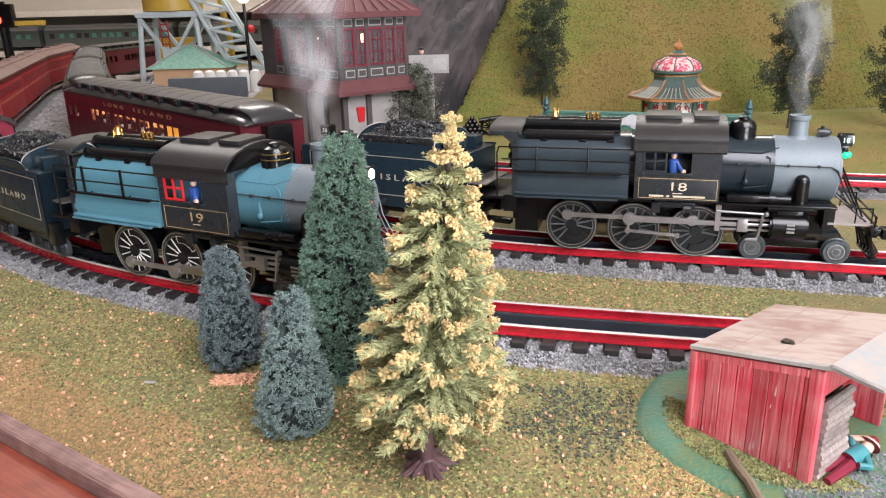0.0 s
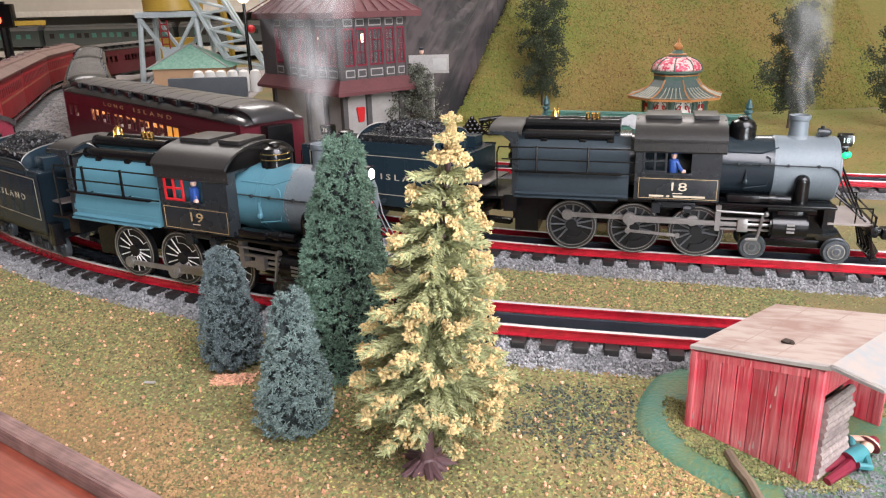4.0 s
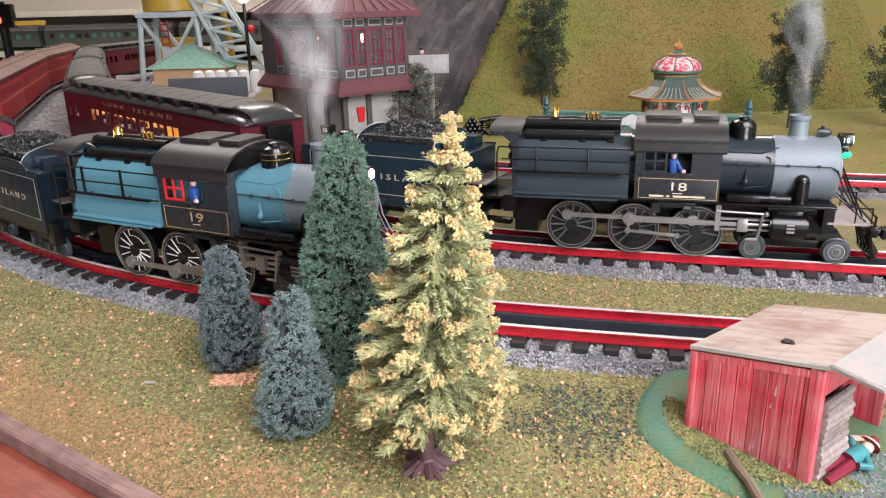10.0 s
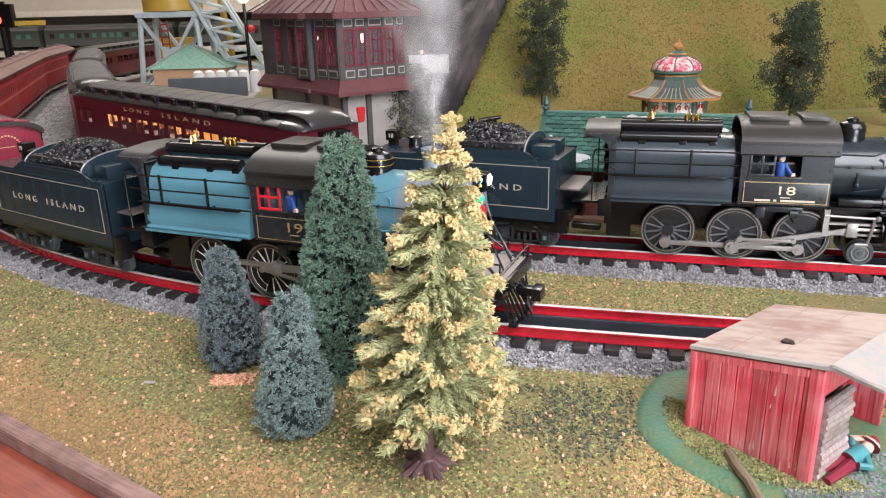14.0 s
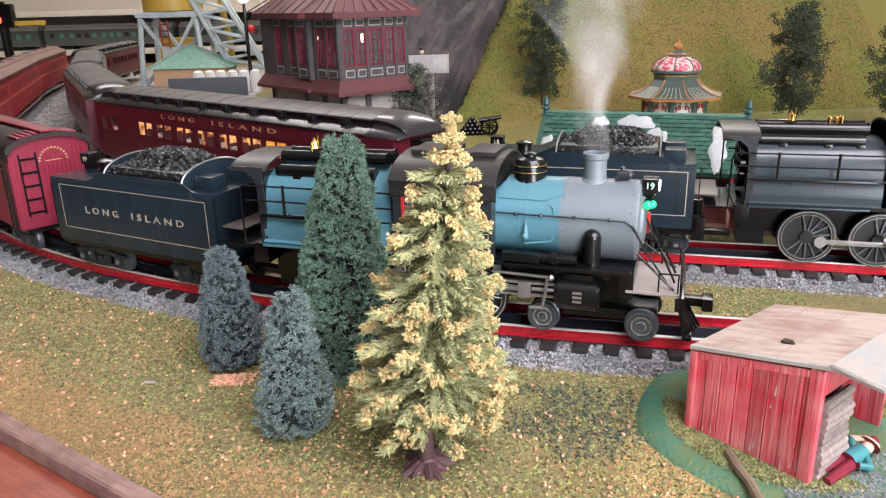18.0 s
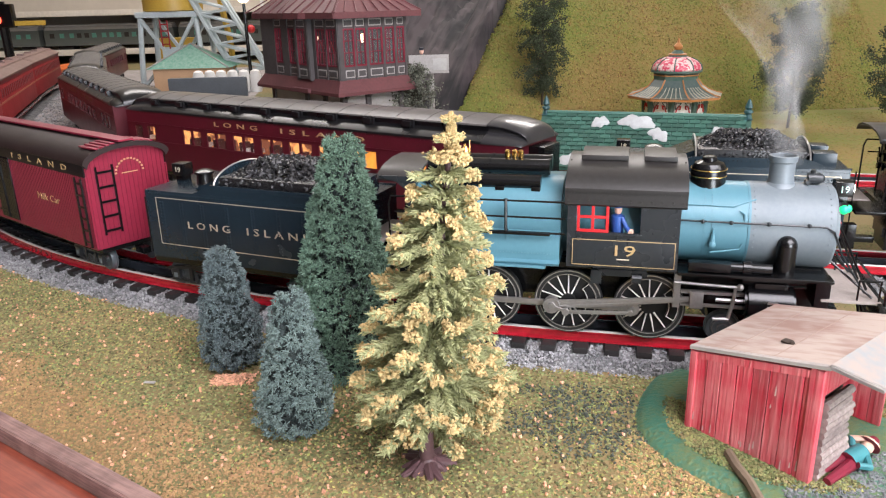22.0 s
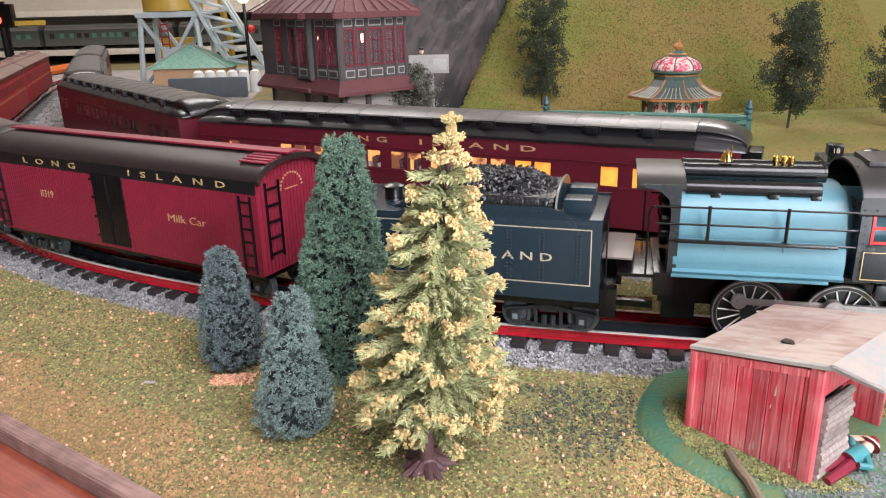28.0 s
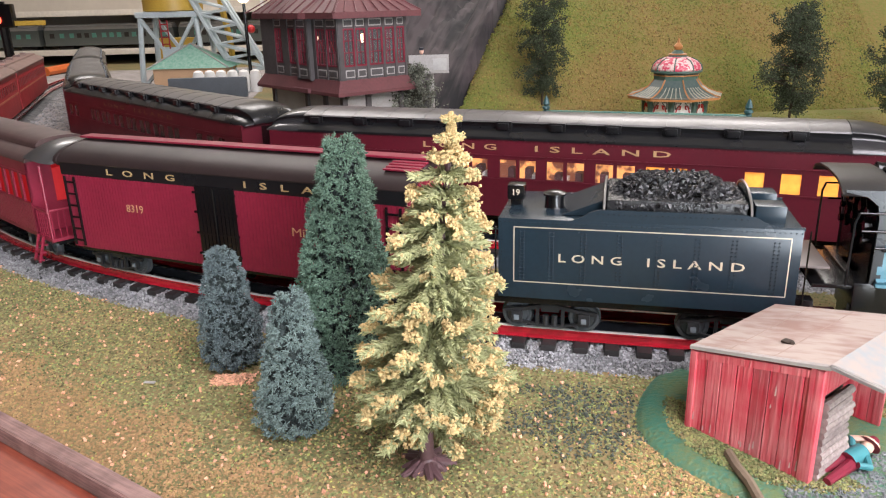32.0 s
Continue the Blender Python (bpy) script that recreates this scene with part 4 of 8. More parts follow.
RODS = []
# Fall plate colour is tinted to hold a pinkish sheen.
M_FALLPLATE = mat("pinkish_sheen_plate", (0.17, 0.14, 0.13), 0.4, 0.3, grain=4)
M_TRUCK = mat("truck_iron", (0.017, 0.018, 0.020), 0.3, 0.1, other=(0.024, 0.025, 0.027), grain=4)
loco_19 = build_loco("19", "near", M_BLUE, M_GRAPHITE, M_SMOKEBOX, M_REDPAINT, M_ROOFGREY, "sky-blue camelback toy steam locomotive with central grey cab", "sky-blue", 115)
loco_18 = build_loco("18", "far", M_BOILERDARK, M_GRAPHITE, M_SMOKEBOX, M_GRAPHITE, M_ROOFGREY, "dark slate camelback toy steam locomotive with central cab", "dark slate", 110)
driver_19 = toy_figure("toy_driver", at(2.5, -2.72, 6.22), M_DOLL, "small blue painted toy driver in a cab window")
driver_18 = toy_figure("toy_driver", at(2.5, -2.72, 6.22), M_DOLL, "small blue painted toy driver in a cab window")


def truck(parent, x, train, wheelbase=3.7, r=0.86, frame_mat=None):
    b = B()
    for side in (-1, 1):
        y = side * 2.15
        w = wheelbase / 2
        plate_y(b, [(x - w - 0.75, 1.28), (x - w + 0.4, 1.42), (x - 0.6, 1.62), (x + 0.6, 1.62), (x + w - 0.4, 1.42), (x + w + 0.75, 1.28), (x + w + 0.7, 1.08), (x + w - 0.4, 1.2), (x + 0.6, 1.4), (x - 0.6, 1.4), (x - w + 0.4, 1.2), (x - w - 0.7, 1.08)], y - 0.1, y + 0.1)
        plate_y(b, [(x - w, 0.66), (x - 0.7, 0.42), (x + 0.7, 0.42), (x + w, 0.66), (x + w, 0.52), (x + 0.7, 0.28), (x - 0.7, 0.28), (x - w, 0.52)], y - 0.09, y + 0.09)
        for d in (-1, 1):
            box(b, x + d * wheelbase / 2 - 0.32, x + d * wheelbase / 2 + 0.32, y + side * 0.08 - 0.14, y + side * 0.08 + 0.14, 0.5, 1.22, 0.05)
            box(b, x + d * 0.72 - 0.1, x + d * 0.72 + 0.1, y - 0.1, y + 0.1, 0.35, 1.5)
        for k in (-0.25, 0.25):
            cyl(b, (x + k, y, 0.4), (x + k, y, 1.0), 0.17, n=8)
    box(b, x - 0.5, x + 0.5, -2.2, 2.2, 1.2, 1.8)
    t = part("truck", b, frame_mat or M_TRUCK, parent, "black truck with sprung side frames")
    for d in (-1, 1):
        part("journal_lid", box(B(), x + d * wheelbase / 2 - 0.15, x + d * wheelbase / 2 + 0.15, -2.42, -2.36, 0.66, 0.98, 0.03), M_SMOKEBOX, t, "bright journal box lid")
    for side in (-1, 1):
        for d in (-1, 1):
            roller(MESH_WHEEL_S, t, x + d * wheelbase / 2, side * 1.72, r, r, train, side > 0)
    return t


def coal_heap(parent, x0, x1, y0, y1, z, rise, seed):
    rng = np.random.default_rng(seed)
    base = np.array([(1, 0, 0), (-1, 0, 0), (0, 1, 0), (0, -1, 0), (0, 0, 1), (0, 0, -1)])
    tri = np.array([(4, 0, 2), (4, 2, 1), (4, 1, 3), (4, 3, 0), (5, 2, 0), (5, 1, 2), (5, 3, 1), (5, 0, 3)])
    V, F = [], []
    for i in range(1500):
        x, y = rng.uniform(x0, x1), rng.uniform(y0, y1)
        u, w = (x - x0) / (x1 - x0), (y - y0) / (y1 - y0)
        h = z + rise * min(1, 4 * u, 4 * (1 - u)) * min(1, 3.2 * w, 3.2 * (1 - w)) + rng.uniform(-0.12, 0.1)
        q = np.array(Euler(rng.uniform(0, 6, 3).tolist()).to_matrix())
        V.append((base * rng.uniform(0.5, 1.2, (6, 3)) * 0.19) @ q.T + (x, y, h))
        F.append(tri + 6 * i)
    o = new("coal", from_arrays("coal", np.concatenate(V), np.concatenate(F), M_COAL))
    o.parent = parent
    tagged(o, "heap of shiny black coal", kind="stuff")
    bm = B()
    box(bm, x0, x1, y0, y1, z - 1.5, z + rise * 0.3, 0.3)
    part("coal_bed", bm, M_COAL, parent)


def build_tender(number, train, paint):
    """Origin at the middle of the tender; length 15.5."""
    top = thing("tender", at(0, 0, 0), "black riveted coal tender with cream lettering", "toy tender", "tenders")
    P = lambda name, bm, material, lab="", m=None: part(name, bm, material, top, lab, m)
    bd = P("tank", box(B(), -7.7, 7.7, -3.1, 3.1, 2.35, 6.95, 0.08), paint, "riveted tank side")
    # raised coal boards on both sides
    for side in (-1, 1):
        bm = B()
        plate_y(bm, [(-4.1, 6.9), (-3.7, 6.95), (-3.2, 7.15), (-2.8, 7.42), (-2.3, 7.58), (4.9, 7.58), (5.5, 7.45), (6.0, 7.15), (6.5, 7.0), (7.75, 7.05), (7.75, 6.9)], side * 3.0 - 0.07, side * 3.0 + 0.07)
        P("coal_board", bm, paint)
    for x, half in ((-2.1, 2.9), (5.2, 2.9)):
        bm = prism(B(), [(-half, 7.0)] + [(y, z) for y, z in arch(half, 7.4, 1.1, 14)] + [(half, 7.0)] + [(y, z - 0.001) for y, z in []], x - 0.06, x + 0.06)
        P("coal_bulkhead", bm, paint, "curved coal bulkhead with a bright rim")
        bm = B()
        tube(bm, [(x, y, z) for y, z in arch(half, 7.4, 1.13, 14)], 0.065)
        P("bulkhead_rim", bm, M_STEEL)
    bm = B()
    plate_y(bm, [(-4.3, 7.0), (-2.1, 7.9), (-2.1, 7.0)], -2.2, 2.2)
    P("bunker_slope", bm, paint)
    coal_heap(top, -2.0, 5.1, -2.6, 2.6, 7.75, 1.05, 7 if number == "19" else 8)
    bm = lathe(B(), [(0.6, 0), (0.55, 0.1), (0.52, 0.65), (0.66, 0.7), (0.66, 0.82), (0.3, 0.95)], 20, (-4.9, -0.4, 6.95))
    P("water_hatch", bm, M_BLACK, "round black filler hatch")
    bl = P("backup_lamp", box(B(), -7.6, -6.6, -0.5, 0.5, 7.3, 8.15, 0.12), M_BLACK, "small black lamp box")
    part("lamp_foot", box(B(), -7.4, -6.8, -0.4, 0.4, 6.9, 7.3, 0.03), M_BLACK, bl)
    lettering("lamp_number", number, 0.5, M_CREAM, bl, at(-7.1, -0.515, 7.72, *SIDE))
    # rivet rows and border on the visible side
    for side in (-1,):
        bm = B()
        for x in (-6.5, -4.9, -3.2, -1.3, 0.7, 2.6, 4.4, 6.4):
            rivets(bm, line((x, -3.1, 3.5), (x, -3.1, 6.2), 14), 0.065)
            rivets(bm, line((x + 0.22, -3.1, 3.5), (x + 0.22, -3.1, 6.2), 14), 0.065)
        rivets(bm, line((-7.6, -3.1, 6.75), (7.6, -3.1, 6.75), 60), 0.05)
        rivets(bm, line((-2.4, -3.07, 7.35), (5.0, -3.07, 7.35), 28), 0.05)
        rivets(bm, line((-7.5, -3.1, 2.6), (-7.5, -3.1, 6.8), 20), 0.035)
        tagged(part("riveting", bm, paint, bd), kind="stuff")
        bm = B()
        border(bm, -6.85, 7.2, 3.3, 6.5, -3.1, 0.055)
        part("border_line", bm, M_METALCREAM, bd, "thin cream border line")
        lettering("road_name", "LONG", 0.66, M_METALCREAM, bd, at(-2.72, -3.112, 4.78, *SIDE), width=3.35, spacing=1.6, label="cream spaced lettering")
        lettering("road_name", "ISLAND", 0.66, M_METALCREAM, bd, at(2.67, -3.112, 4.78, *SIDE), width=4.85, spacing=1.6, label="cream spaced lettering")
    # underframe
    P("underframe", box(B(), -8.0, 8.3, -2.7, 2.7, 1.85, 2.35, 0.05), M_BLACK)
    for x in (-4.85, 4.85):
        truck(top, x, train, 3.8)
    P("step", box(B(), 7.7, 8.6, -3.0, -2.2, 1.5, 3.2, 0.1), M_BLACK)
    P("step", box(B(), 7.7, 8.6, 2.2, 3.0, 1.5, 3.2, 0.1), M_BLACK)
    bm = box(B(), 7.7, 9.3, -2.3, 2.3, 4.7, 4.82, 0.03)
    P("fall_plate", bm, M_FALLPLATE, "tender fall plate tinted for its pinkish sheen")
    bm = box(B(), 5.5, 7.0, -2.1, -0.7, 6.9, 7.85, 0.1)
    box(bm, 5.5, 7.0, 0.7, 2.1, 6.9, 7.85, 0.1)
    box(bm, 7.0, 7.7, -3.05, 3.05, 3.0, 6.9, 0.05)
    P("tool_box", bm, paint)
    P("grab_iron", cyl(B(), (8.0, -3.12, 2.2), (8.0, -3.12, 6.9), 0.045, n=6), M_BLACK)
    P("grab_iron", cyl(B(), (-7.85, -3.0, 2.6), (-7.85, -3.0, 6.4), 0.05, n=6), M_BLACK)
    bm = box(B(), -8.9, -8.0, -0.3, 0.3, 1.2, 1.7, 0.06)
    box(bm, -9.3, -8.8, -0.5, 0.4, 1.05, 1.85, 0.1)
    P("coupler", bm, M_BLACK)
    P("drawbar", box(B(), 8.3, 10.5, -0.35, 0.35, 1.2, 1.6, 0.05), M_BLACK)
    return top


tender_19 = build_tender("19", "near", M_TENDER)
tender_18 = build_tender("18", "far", M_TENDER)


def build_coach(train, lit, paint, roof_low, roof_top, lettered, seed, half=23.6):
    """A heavyweight passenger coach with a clerestory roof; origin at its middle."""
    rng = random.Random(seed)
    top = thing("passenger_coach", at(0, 0, 0), "tuscan red passenger coach with black clerestory roof" if lit else "dark tuscan red passenger coach with clerestory roof", "toy coach", "passenger coaches")
    P = lambda name, bm, material, lab="", m=None: part(name, bm, material, top, lab, m)
    W = 3.3
    singles = [-half + 1.9, -half + 4.0, half - 4.0, half - 6.3, half - 8.6]
    centres = [-13.0, -9.35, -5.5, -1.7, 1.95, 5.6, 9.2]
    wins = [(s - 0.62, s + 0.62) for s in singles]
    for c in centres:
        wins += [(c - 1.4, c - 0.14), (c + 0.14, c + 1.4)]
    wins.sort()
    z0, z1 = 5.2, 6.7
    for side in (-1, 1):
        bm = B()
        y0, y1 = (-W, -W + 0.14) if side < 0 else (W - 0.14, W)
        box(bm, -half, half, y0, y1, 2.1, z0)
        box(bm, -half, half, y0, y1, z1, 8.15)
        edges = [-half] + [e for w in wins for e in w] + [half]
        for k in range(0, len(edges), 2):
            box(bm, edges[k], edges[k + 1], y0, y1, z0, z1)
        cs = P("side_wall", bm, paint, "tuscan red riveted side")
        bm = B()
        yy = side * W
        box(bm, -half, half, yy - 0.05, yy + 0.05, 5.0, 5.12)
        box(bm, -half, half, yy - 0.05, yy + 0.05, 6.86, 6.94)
        rivets(bm, line((-half + 0.3, side * (W + 0.02), 8.0), (half - 0.3, side * (W + 0.02), 8.0), 110), 0.035, (0, side, 0))
        part("belt_rail", bm, paint, cs)
        if side < 0:
            for k, (a, b) in enumerate(wins):
                if lit and k < 14:
                    # an open pane with seats and tables before the lit far side
                    w = part("window", box(B(), a - 0.02, b + 0.02, -W + 0.06, -W + 0.08, z0, z1), M_COACHGLASS, cs, "clear window into the lit coach")
                    mid = (a + b) / 2 + rng.uniform(-0.2, 0.2)
                    part("seat_back", box(B(), mid - 0.3, mid + 0.25, -W + 0.5, -W + 1.5, z0 - 1.2, z0 + rng.uniform(0.35, 0.8), 0.12), M_COACHSEAT, w, "dark red seat back")
                    if rng.random() < 0.6:
                        part("table", box(B(), mid + 0.3, mid + 0.75, -W + 0.35, -W + 1.4, z0 - 0.2, z0 + rng.uniform(0.1, 0.3), 0.04), M_WHITE, w, "white table")
                else:
                    w = part("window", box(B(), a - 0.02, b + 0.02, -W + 0.05, -W + 0.09, z0, z1), M_LIT if lit else M_DIMWIN, cs, "warm lit window with a drawn shade" if lit else "")
                part("window_frame", box(B(), a, b, -W - 0.02, -W + 0.05, z1 - 0.1, z1 + 0.02), paint, w)
            for a, b in wins:
                part("window_sill", box(B(), a, b, -W - 0.03, -W + 0.06, z0 - 0.1, z0), paint, cs)
            if lettered:
                for text, x, wide in (("LONG", -6.4, 6.0), ("ISLAND", 4.5, 9.8)):
                    lettering("road_name", text, 0.62, M_GOLD if lit else M_DULLGOLD, cs, at(x, -W - 0.012, 7.52, *SIDE), width=wide, spacing=1.8, label="gold spaced lettering")
    if lit:
        P("inner_wall", box(B(), -half + 1.0, half - 1.0, -W + 1.9, -W + 2.0, 3.0, 7.6), M_LITWALL, "warm glowing inner wall")
    bm = box(B(), -half, half, -W + 0.14, W - 0.14, 2.1, 2.4)
    for x in (-half, half - 0.14):
        box(bm, x, x + 0.14, -W + 0.14, W - 0.14, 2.4, 8.2)
    P("end_wall", bm, paint)
    # clerestory roof
    low = [(-W - 0.08, 8.12), (-W - 0.05, 8.3), (-2.9, 8.62), (-2.35, 8.82), (-2.2, 8.9), (-2.2, 9.3), (2.2, 9.3), (2.2, 8.9), (2.35, 8.82), (2.9, 8.62), (W + 0.05, 8.3), (W + 0.08, 8.12)]
    lr = P("lower_roof", prism(B(), low, -half + 2.9, half - 2.9), roof_low, "black lower roof and deck sides")
    cap = [(-2.42, 9.28), (-2.35, 9.4), (-1.6, 9.64), (-0.8, 9.76), (0, 9.8), (0.8, 9.76), (1.6, 9.64), (2.35, 9.4), (2.42, 9.28)]
    ur = P("upper_roof", prism(B(), cap, -half + 3.0, half - 3.0), roof_top, "grey panelled clerestory top")
    bm = B()
    x = -half + 4.5
    while x < half - 3.5:
        prism(bm, [(y * 1.01, z + 0.03) for y, z in cap], x, x + 0.1)
        x += 3.1
    part("roof_seam", bm, roof_top, ur)
    for sx in (-1, 1):
        # rounded hood at each end, drawn out of the roof's own section
        verts, faces = [], []
        section = low[:6] + cap + low[6:]
        nu, nv = 12, len(section) - 1
        for i in range(nu + 1):
            a = math.pi / 2 * i / nu
            k = math.cos(a)
            for y, z in section:
                verts.append((sx * (half - 2.95 + 3.35 * math.sin(a)), y * (1 - 0.10 * (1 - k) * min(1, abs(y) / 2.4)), 8.1 + (z - 8.1) * (0.04 + 0.96 * k ** 0.75)))
        for i in range(nu):
            for j in range(nv):
                q = i * (nv + 1) + j
                faces.append((q, q + 1, q + nv + 2, q + nv + 1))
        me = from_arrays("roof_hood", verts, faces, roof_low if not lit else M_HOOD)
        for pl in me.polygons:
            pl.use_smooth = True
        o = new("roof_hood", me)
        o.parent = top
        bm = box(B(), sx * half - 0.02 if sx > 0 else -half - 1.3, half + 1.3 if sx > 0 else -half + 0.02, -1.3, 1.3, 2.4, 7.9, 0.1)
        v = P("vestibule", bm, M_BLACK, "black diaphragm between coaches")
    me_v = None
    x = -half + 4.2
    while x < half - 3.4:
        for side in (-1, 1):
            if me_v is None:
                vb = box(B(), -0.42, 0.42, -0.3, 0.3, -0.24, 0.24, 0.06)
                box(vb, -0.62, 0.62, -0.1, 0.1, -0.3, 0.36, 0.03)
                vent = part("roof_vent", vb, roof_low, lr, "", at(x, side * 2.5, 9.02))
                me_v = vent
            else:
                again(me_v, at(x, side * 2.5, 9.02), lr)
        x += 4.1
    P("underframe", box(B(), -half + 0.3, half - 0.3, -2.4, 2.4, 1.5, 2.1, 0.05), M_BLACK)
    bm = box(B(), -7, -2, -2.6, 2.6, 0.8, 1.5, 0.1)
    box(bm, 2, 6, -2.6, 2.6, 0.9, 1.5, 0.1)
    P("battery_box", bm, M_BLACK)
    for x in (-half + 6, half - 6):
        truck(top, x, train, 4.6)
    return top


M_COACHGLASS = mat("coach_glass", (0.3, 0.3, 0.3), 0.05, grain=2, alpha=0.05)
M_COACHSEAT = mat("seat_plush", (0.10, 0.02, 0.02), 0.7, grain=4)
M_LITWALL = mat("lit_inner_wall", (0.5, 0.22, 0.07), 0.6, other=(0.10, 0.03, 0.015), grain=0.9, spread=0.16, blotch=0.45, glow=(1.0, 0.36, 0.05), glow_strength=0.42)
M_LITWALL.node_tree.links.new([n for n in M_LITWALL.node_tree.nodes if n.type == "MIX"][0].outputs["Result"], M_LITWALL.node_tree.nodes["Principled BSDF"].inputs["Emission Color"])
M_LITWALL.node_tree.nodes["Principled BSDF"].inputs["Emission Strength"].default_value = 2.6
M_HOOD = mat("roof_hood_black", (0.03, 0.029, 0.031), 0.3, grain=4, coat=0.3)
coaches_far = [build_coach("far", True, M_TUSCAN, M_CARROOF, M_CARROOFTOP, True, 3),
               build_coach("far", False, M_TUSCAN, M_CARROOF, M_CARROOFTOP, True, 4),
               build_coach("far", False, M_TUSCAN, M_CARROOF, M_CARROOFTOP, False, 5),
               build_coach("far", False, M_TUSCAN, M_CARROOF, M_CARROOFTOP, False, 6)]


def build_milk_car():
    top = thing("milk_car", at(0, 0, 0), "crimson wooden milk car with black roof and door", "toy freight car")
    P = lambda name, bm, material, lab="", m=None: part(name, bm, material, top, lab, m)
    H, W = MILK_HALF, 3.05
    bm = box(B(), -H, H, -W, W, 2.0, 7.3)
    bd = P("body", bm, M_MILK, "crimson tongue-and-groove body")
    for side in (-1, 1):
        bm = B()
        x = -H + 0.1
        while x < H - 0.1:
            box(bm, x, x + 0.22, side * W - 0.05, side * W + 0.05, 2.05, 7.3)
            x += 0.27
        part("siding", bm, M_MILK, bd)
        part("letter_board", box(B(), -H - 0.02, H + 0.02, side * W - 0.06, side * W + 0.06, 7.3, 8.3, 0.02), M_CARROOF, bd, "black letter board")
    ends = [(-W, 7.3)] + arch(W, 8.2, 0.95, 12) + [(W, 7.3)]
    for x in (-H, H - 0.1):
        part("end_gable", prism(B(), ends, x, x + 0.1), M_MILK, bd)
    for sx in (-1, 1):
        y = -W + 0.15
        while y < W - 0.1:
            top_z = 8.2 + 0.9 * math.sqrt(max(0, 1 - (y / W) ** 2))
            part("end_board", box(B(), sx * (H + 0.02) - 0.03, sx * (H + 0.02) + 0.03, y, y + 0.27, 2.1, top_z), M_MILK, bd)
            y += 0.33
    outer = arch(W + 0.12, 8.2, 1.1, 14)
    rf = P("roof", prism(B(), outer + [(y * 0.97, z - 0.12) for y, z in outer[::-1]], -H - 0.25, H + 0.25), M_CARROOF2, "dark rounded roof")
    part("running_board", box(B(), -H - 0.6, H + 0.6, -0.55, 0.55, 9.42, 9.56, 0.03), M_MILK, rf, "red roof walkway")
    for sx in (1,):
        for side in (-1, 1):
            for k in range(4):
                y = side * (0.85 + k * 0.4)
                part("hatch_board", box(B(), sx * (H - 0.8) - 1.1, sx * (H - 0.8) + 1.1, y - 0.16, y + 0.16, 9.3 - 0.07 * k, 9.4 - 0.07 * k, 0.02), M_MILK, rf)
    for sx in (-1, 1):
        bm = prism(B(), [(y * 1.03, z + 0.03) for y, z in arch(W + 0.12, 8.2, 1.1, 14)] + [(y * 0.94, z - 0.3) for y, z in arch(W + 0.12, 8.2, 1.1, 14)[::-1]], sx * (H + 0.3) - 0.15, sx * (H + 0.3) + 0.15)
        part("roof_rim", bm, M_CARROOF2, rf)
    # door
    dr = P("door", box(B(), -1.6, 1.5, -W - 0.12, -W + 0.02, 2.3, 7.4, 0.03), M_BLACK, "black double door with hinges")
    for k in range(10):
        x = -1.45 + k * 0.31
        part("door_board", box(B(), x, x + 0.24, -W - 0.17, -W - 0.1, 2.4, 7.3), M_BLACK, dr)
    bm = B()
    for z in (2.8, 4.2, 5.6, 6.9):
        box(bm, -1.75, 1.65, -W - 0.2, -W - 0.1, z, z + 0.14)
    cyl(bm, (-0.05, -W - 0.2, 2.4), (-0.05, -W - 0.2, 7.3), 0.06, n=6)
    part("door_hinge", bm, M_BLACK, dr)
    for text, x in (("LONG", -6.1), ("ISLAND", 6.7)):
        lettering("road_name", text, 0.58, M_GOLD, bd, at(x * MILK_HALF / 13.4, -W - 0.075, 7.72, *SIDE), width=6.0 if text == "LONG" else 8.9, spacing=2.5, label="gold lettering")
    lettering("car_name", "Milk Car", 0.74, M_GOLD, bd, at(7.4, -W - 0.065, 5.0, *SIDE), width=3.5)
    lettering("car_number", "8319", 0.78, M_GOLD, bd, at(-7.1, -W - 0.065, 5.3, *SIDE), width=1.5)
    for x in (-H + 0.35, H - 1.25):
        bm = B()
        for d in (0, 0.9):
            box(bm, x + d - 0.06, x + d + 0.06, -W - 0.22, -W - 0.1, 2.2, 7.2)
        for k in range(6):
            box(bm, x, x + 0.9, -W - 0.2, -W - 0.12, 2.5 + k * 0.85, 2.62 + k * 0.85)
        P("side_ladder", bm, M_BLACK)
    for sx in (-1, 1):
        bm = B()
        for y in (-2.3, -1.1):
            box(bm, sx * (H + 0.15) - 0.06, sx * (H + 0.15) + 0.06, y - 0.06, y + 0.06, 3.0, 7.9)
        for k in range(5):
            box(bm, sx * (H + 0.15) - 0.05, sx * (H + 0.15) + 0.05, -2.3, -1.1, 3.2 + k * 1.05, 3.35 + k * 1.05)
        P("end_ladder", bm, M_BLACK, "black end ladder")
        bm = B()
        for k in range(13):
            a = math.pi * (k + 0.5) / 13
            box(bm, sx * (H + 0.06) - 0.02, sx * (H + 0.06) + 0.02, 0.2 - 1.05 * math.cos(a) - 0.08, 0.2 - 1.05 * math.cos(a) + 0.08, 7.0 + 1.05 * math.sin(a), 7.12 + 1.05 * math.sin(a))
        box(bm, sx * (H + 0.06) - 0.02, sx * (H + 0.06) + 0.02, -0.4, 0.8, 7.1, 7.16)
        P("end_writing", bm, M_GOLD)
    P("underframe", box(B(), -H + 0.2, H - 0.2, -2.6, 2.6, 1.6, 2.0, 0.05), M_BLACK)
    P("brake_cylinder", cyl(B(), (-2.2, -1.2, 1.2), (0.8, -1.2, 1.2), 0.5, n=14), M_BLACK)
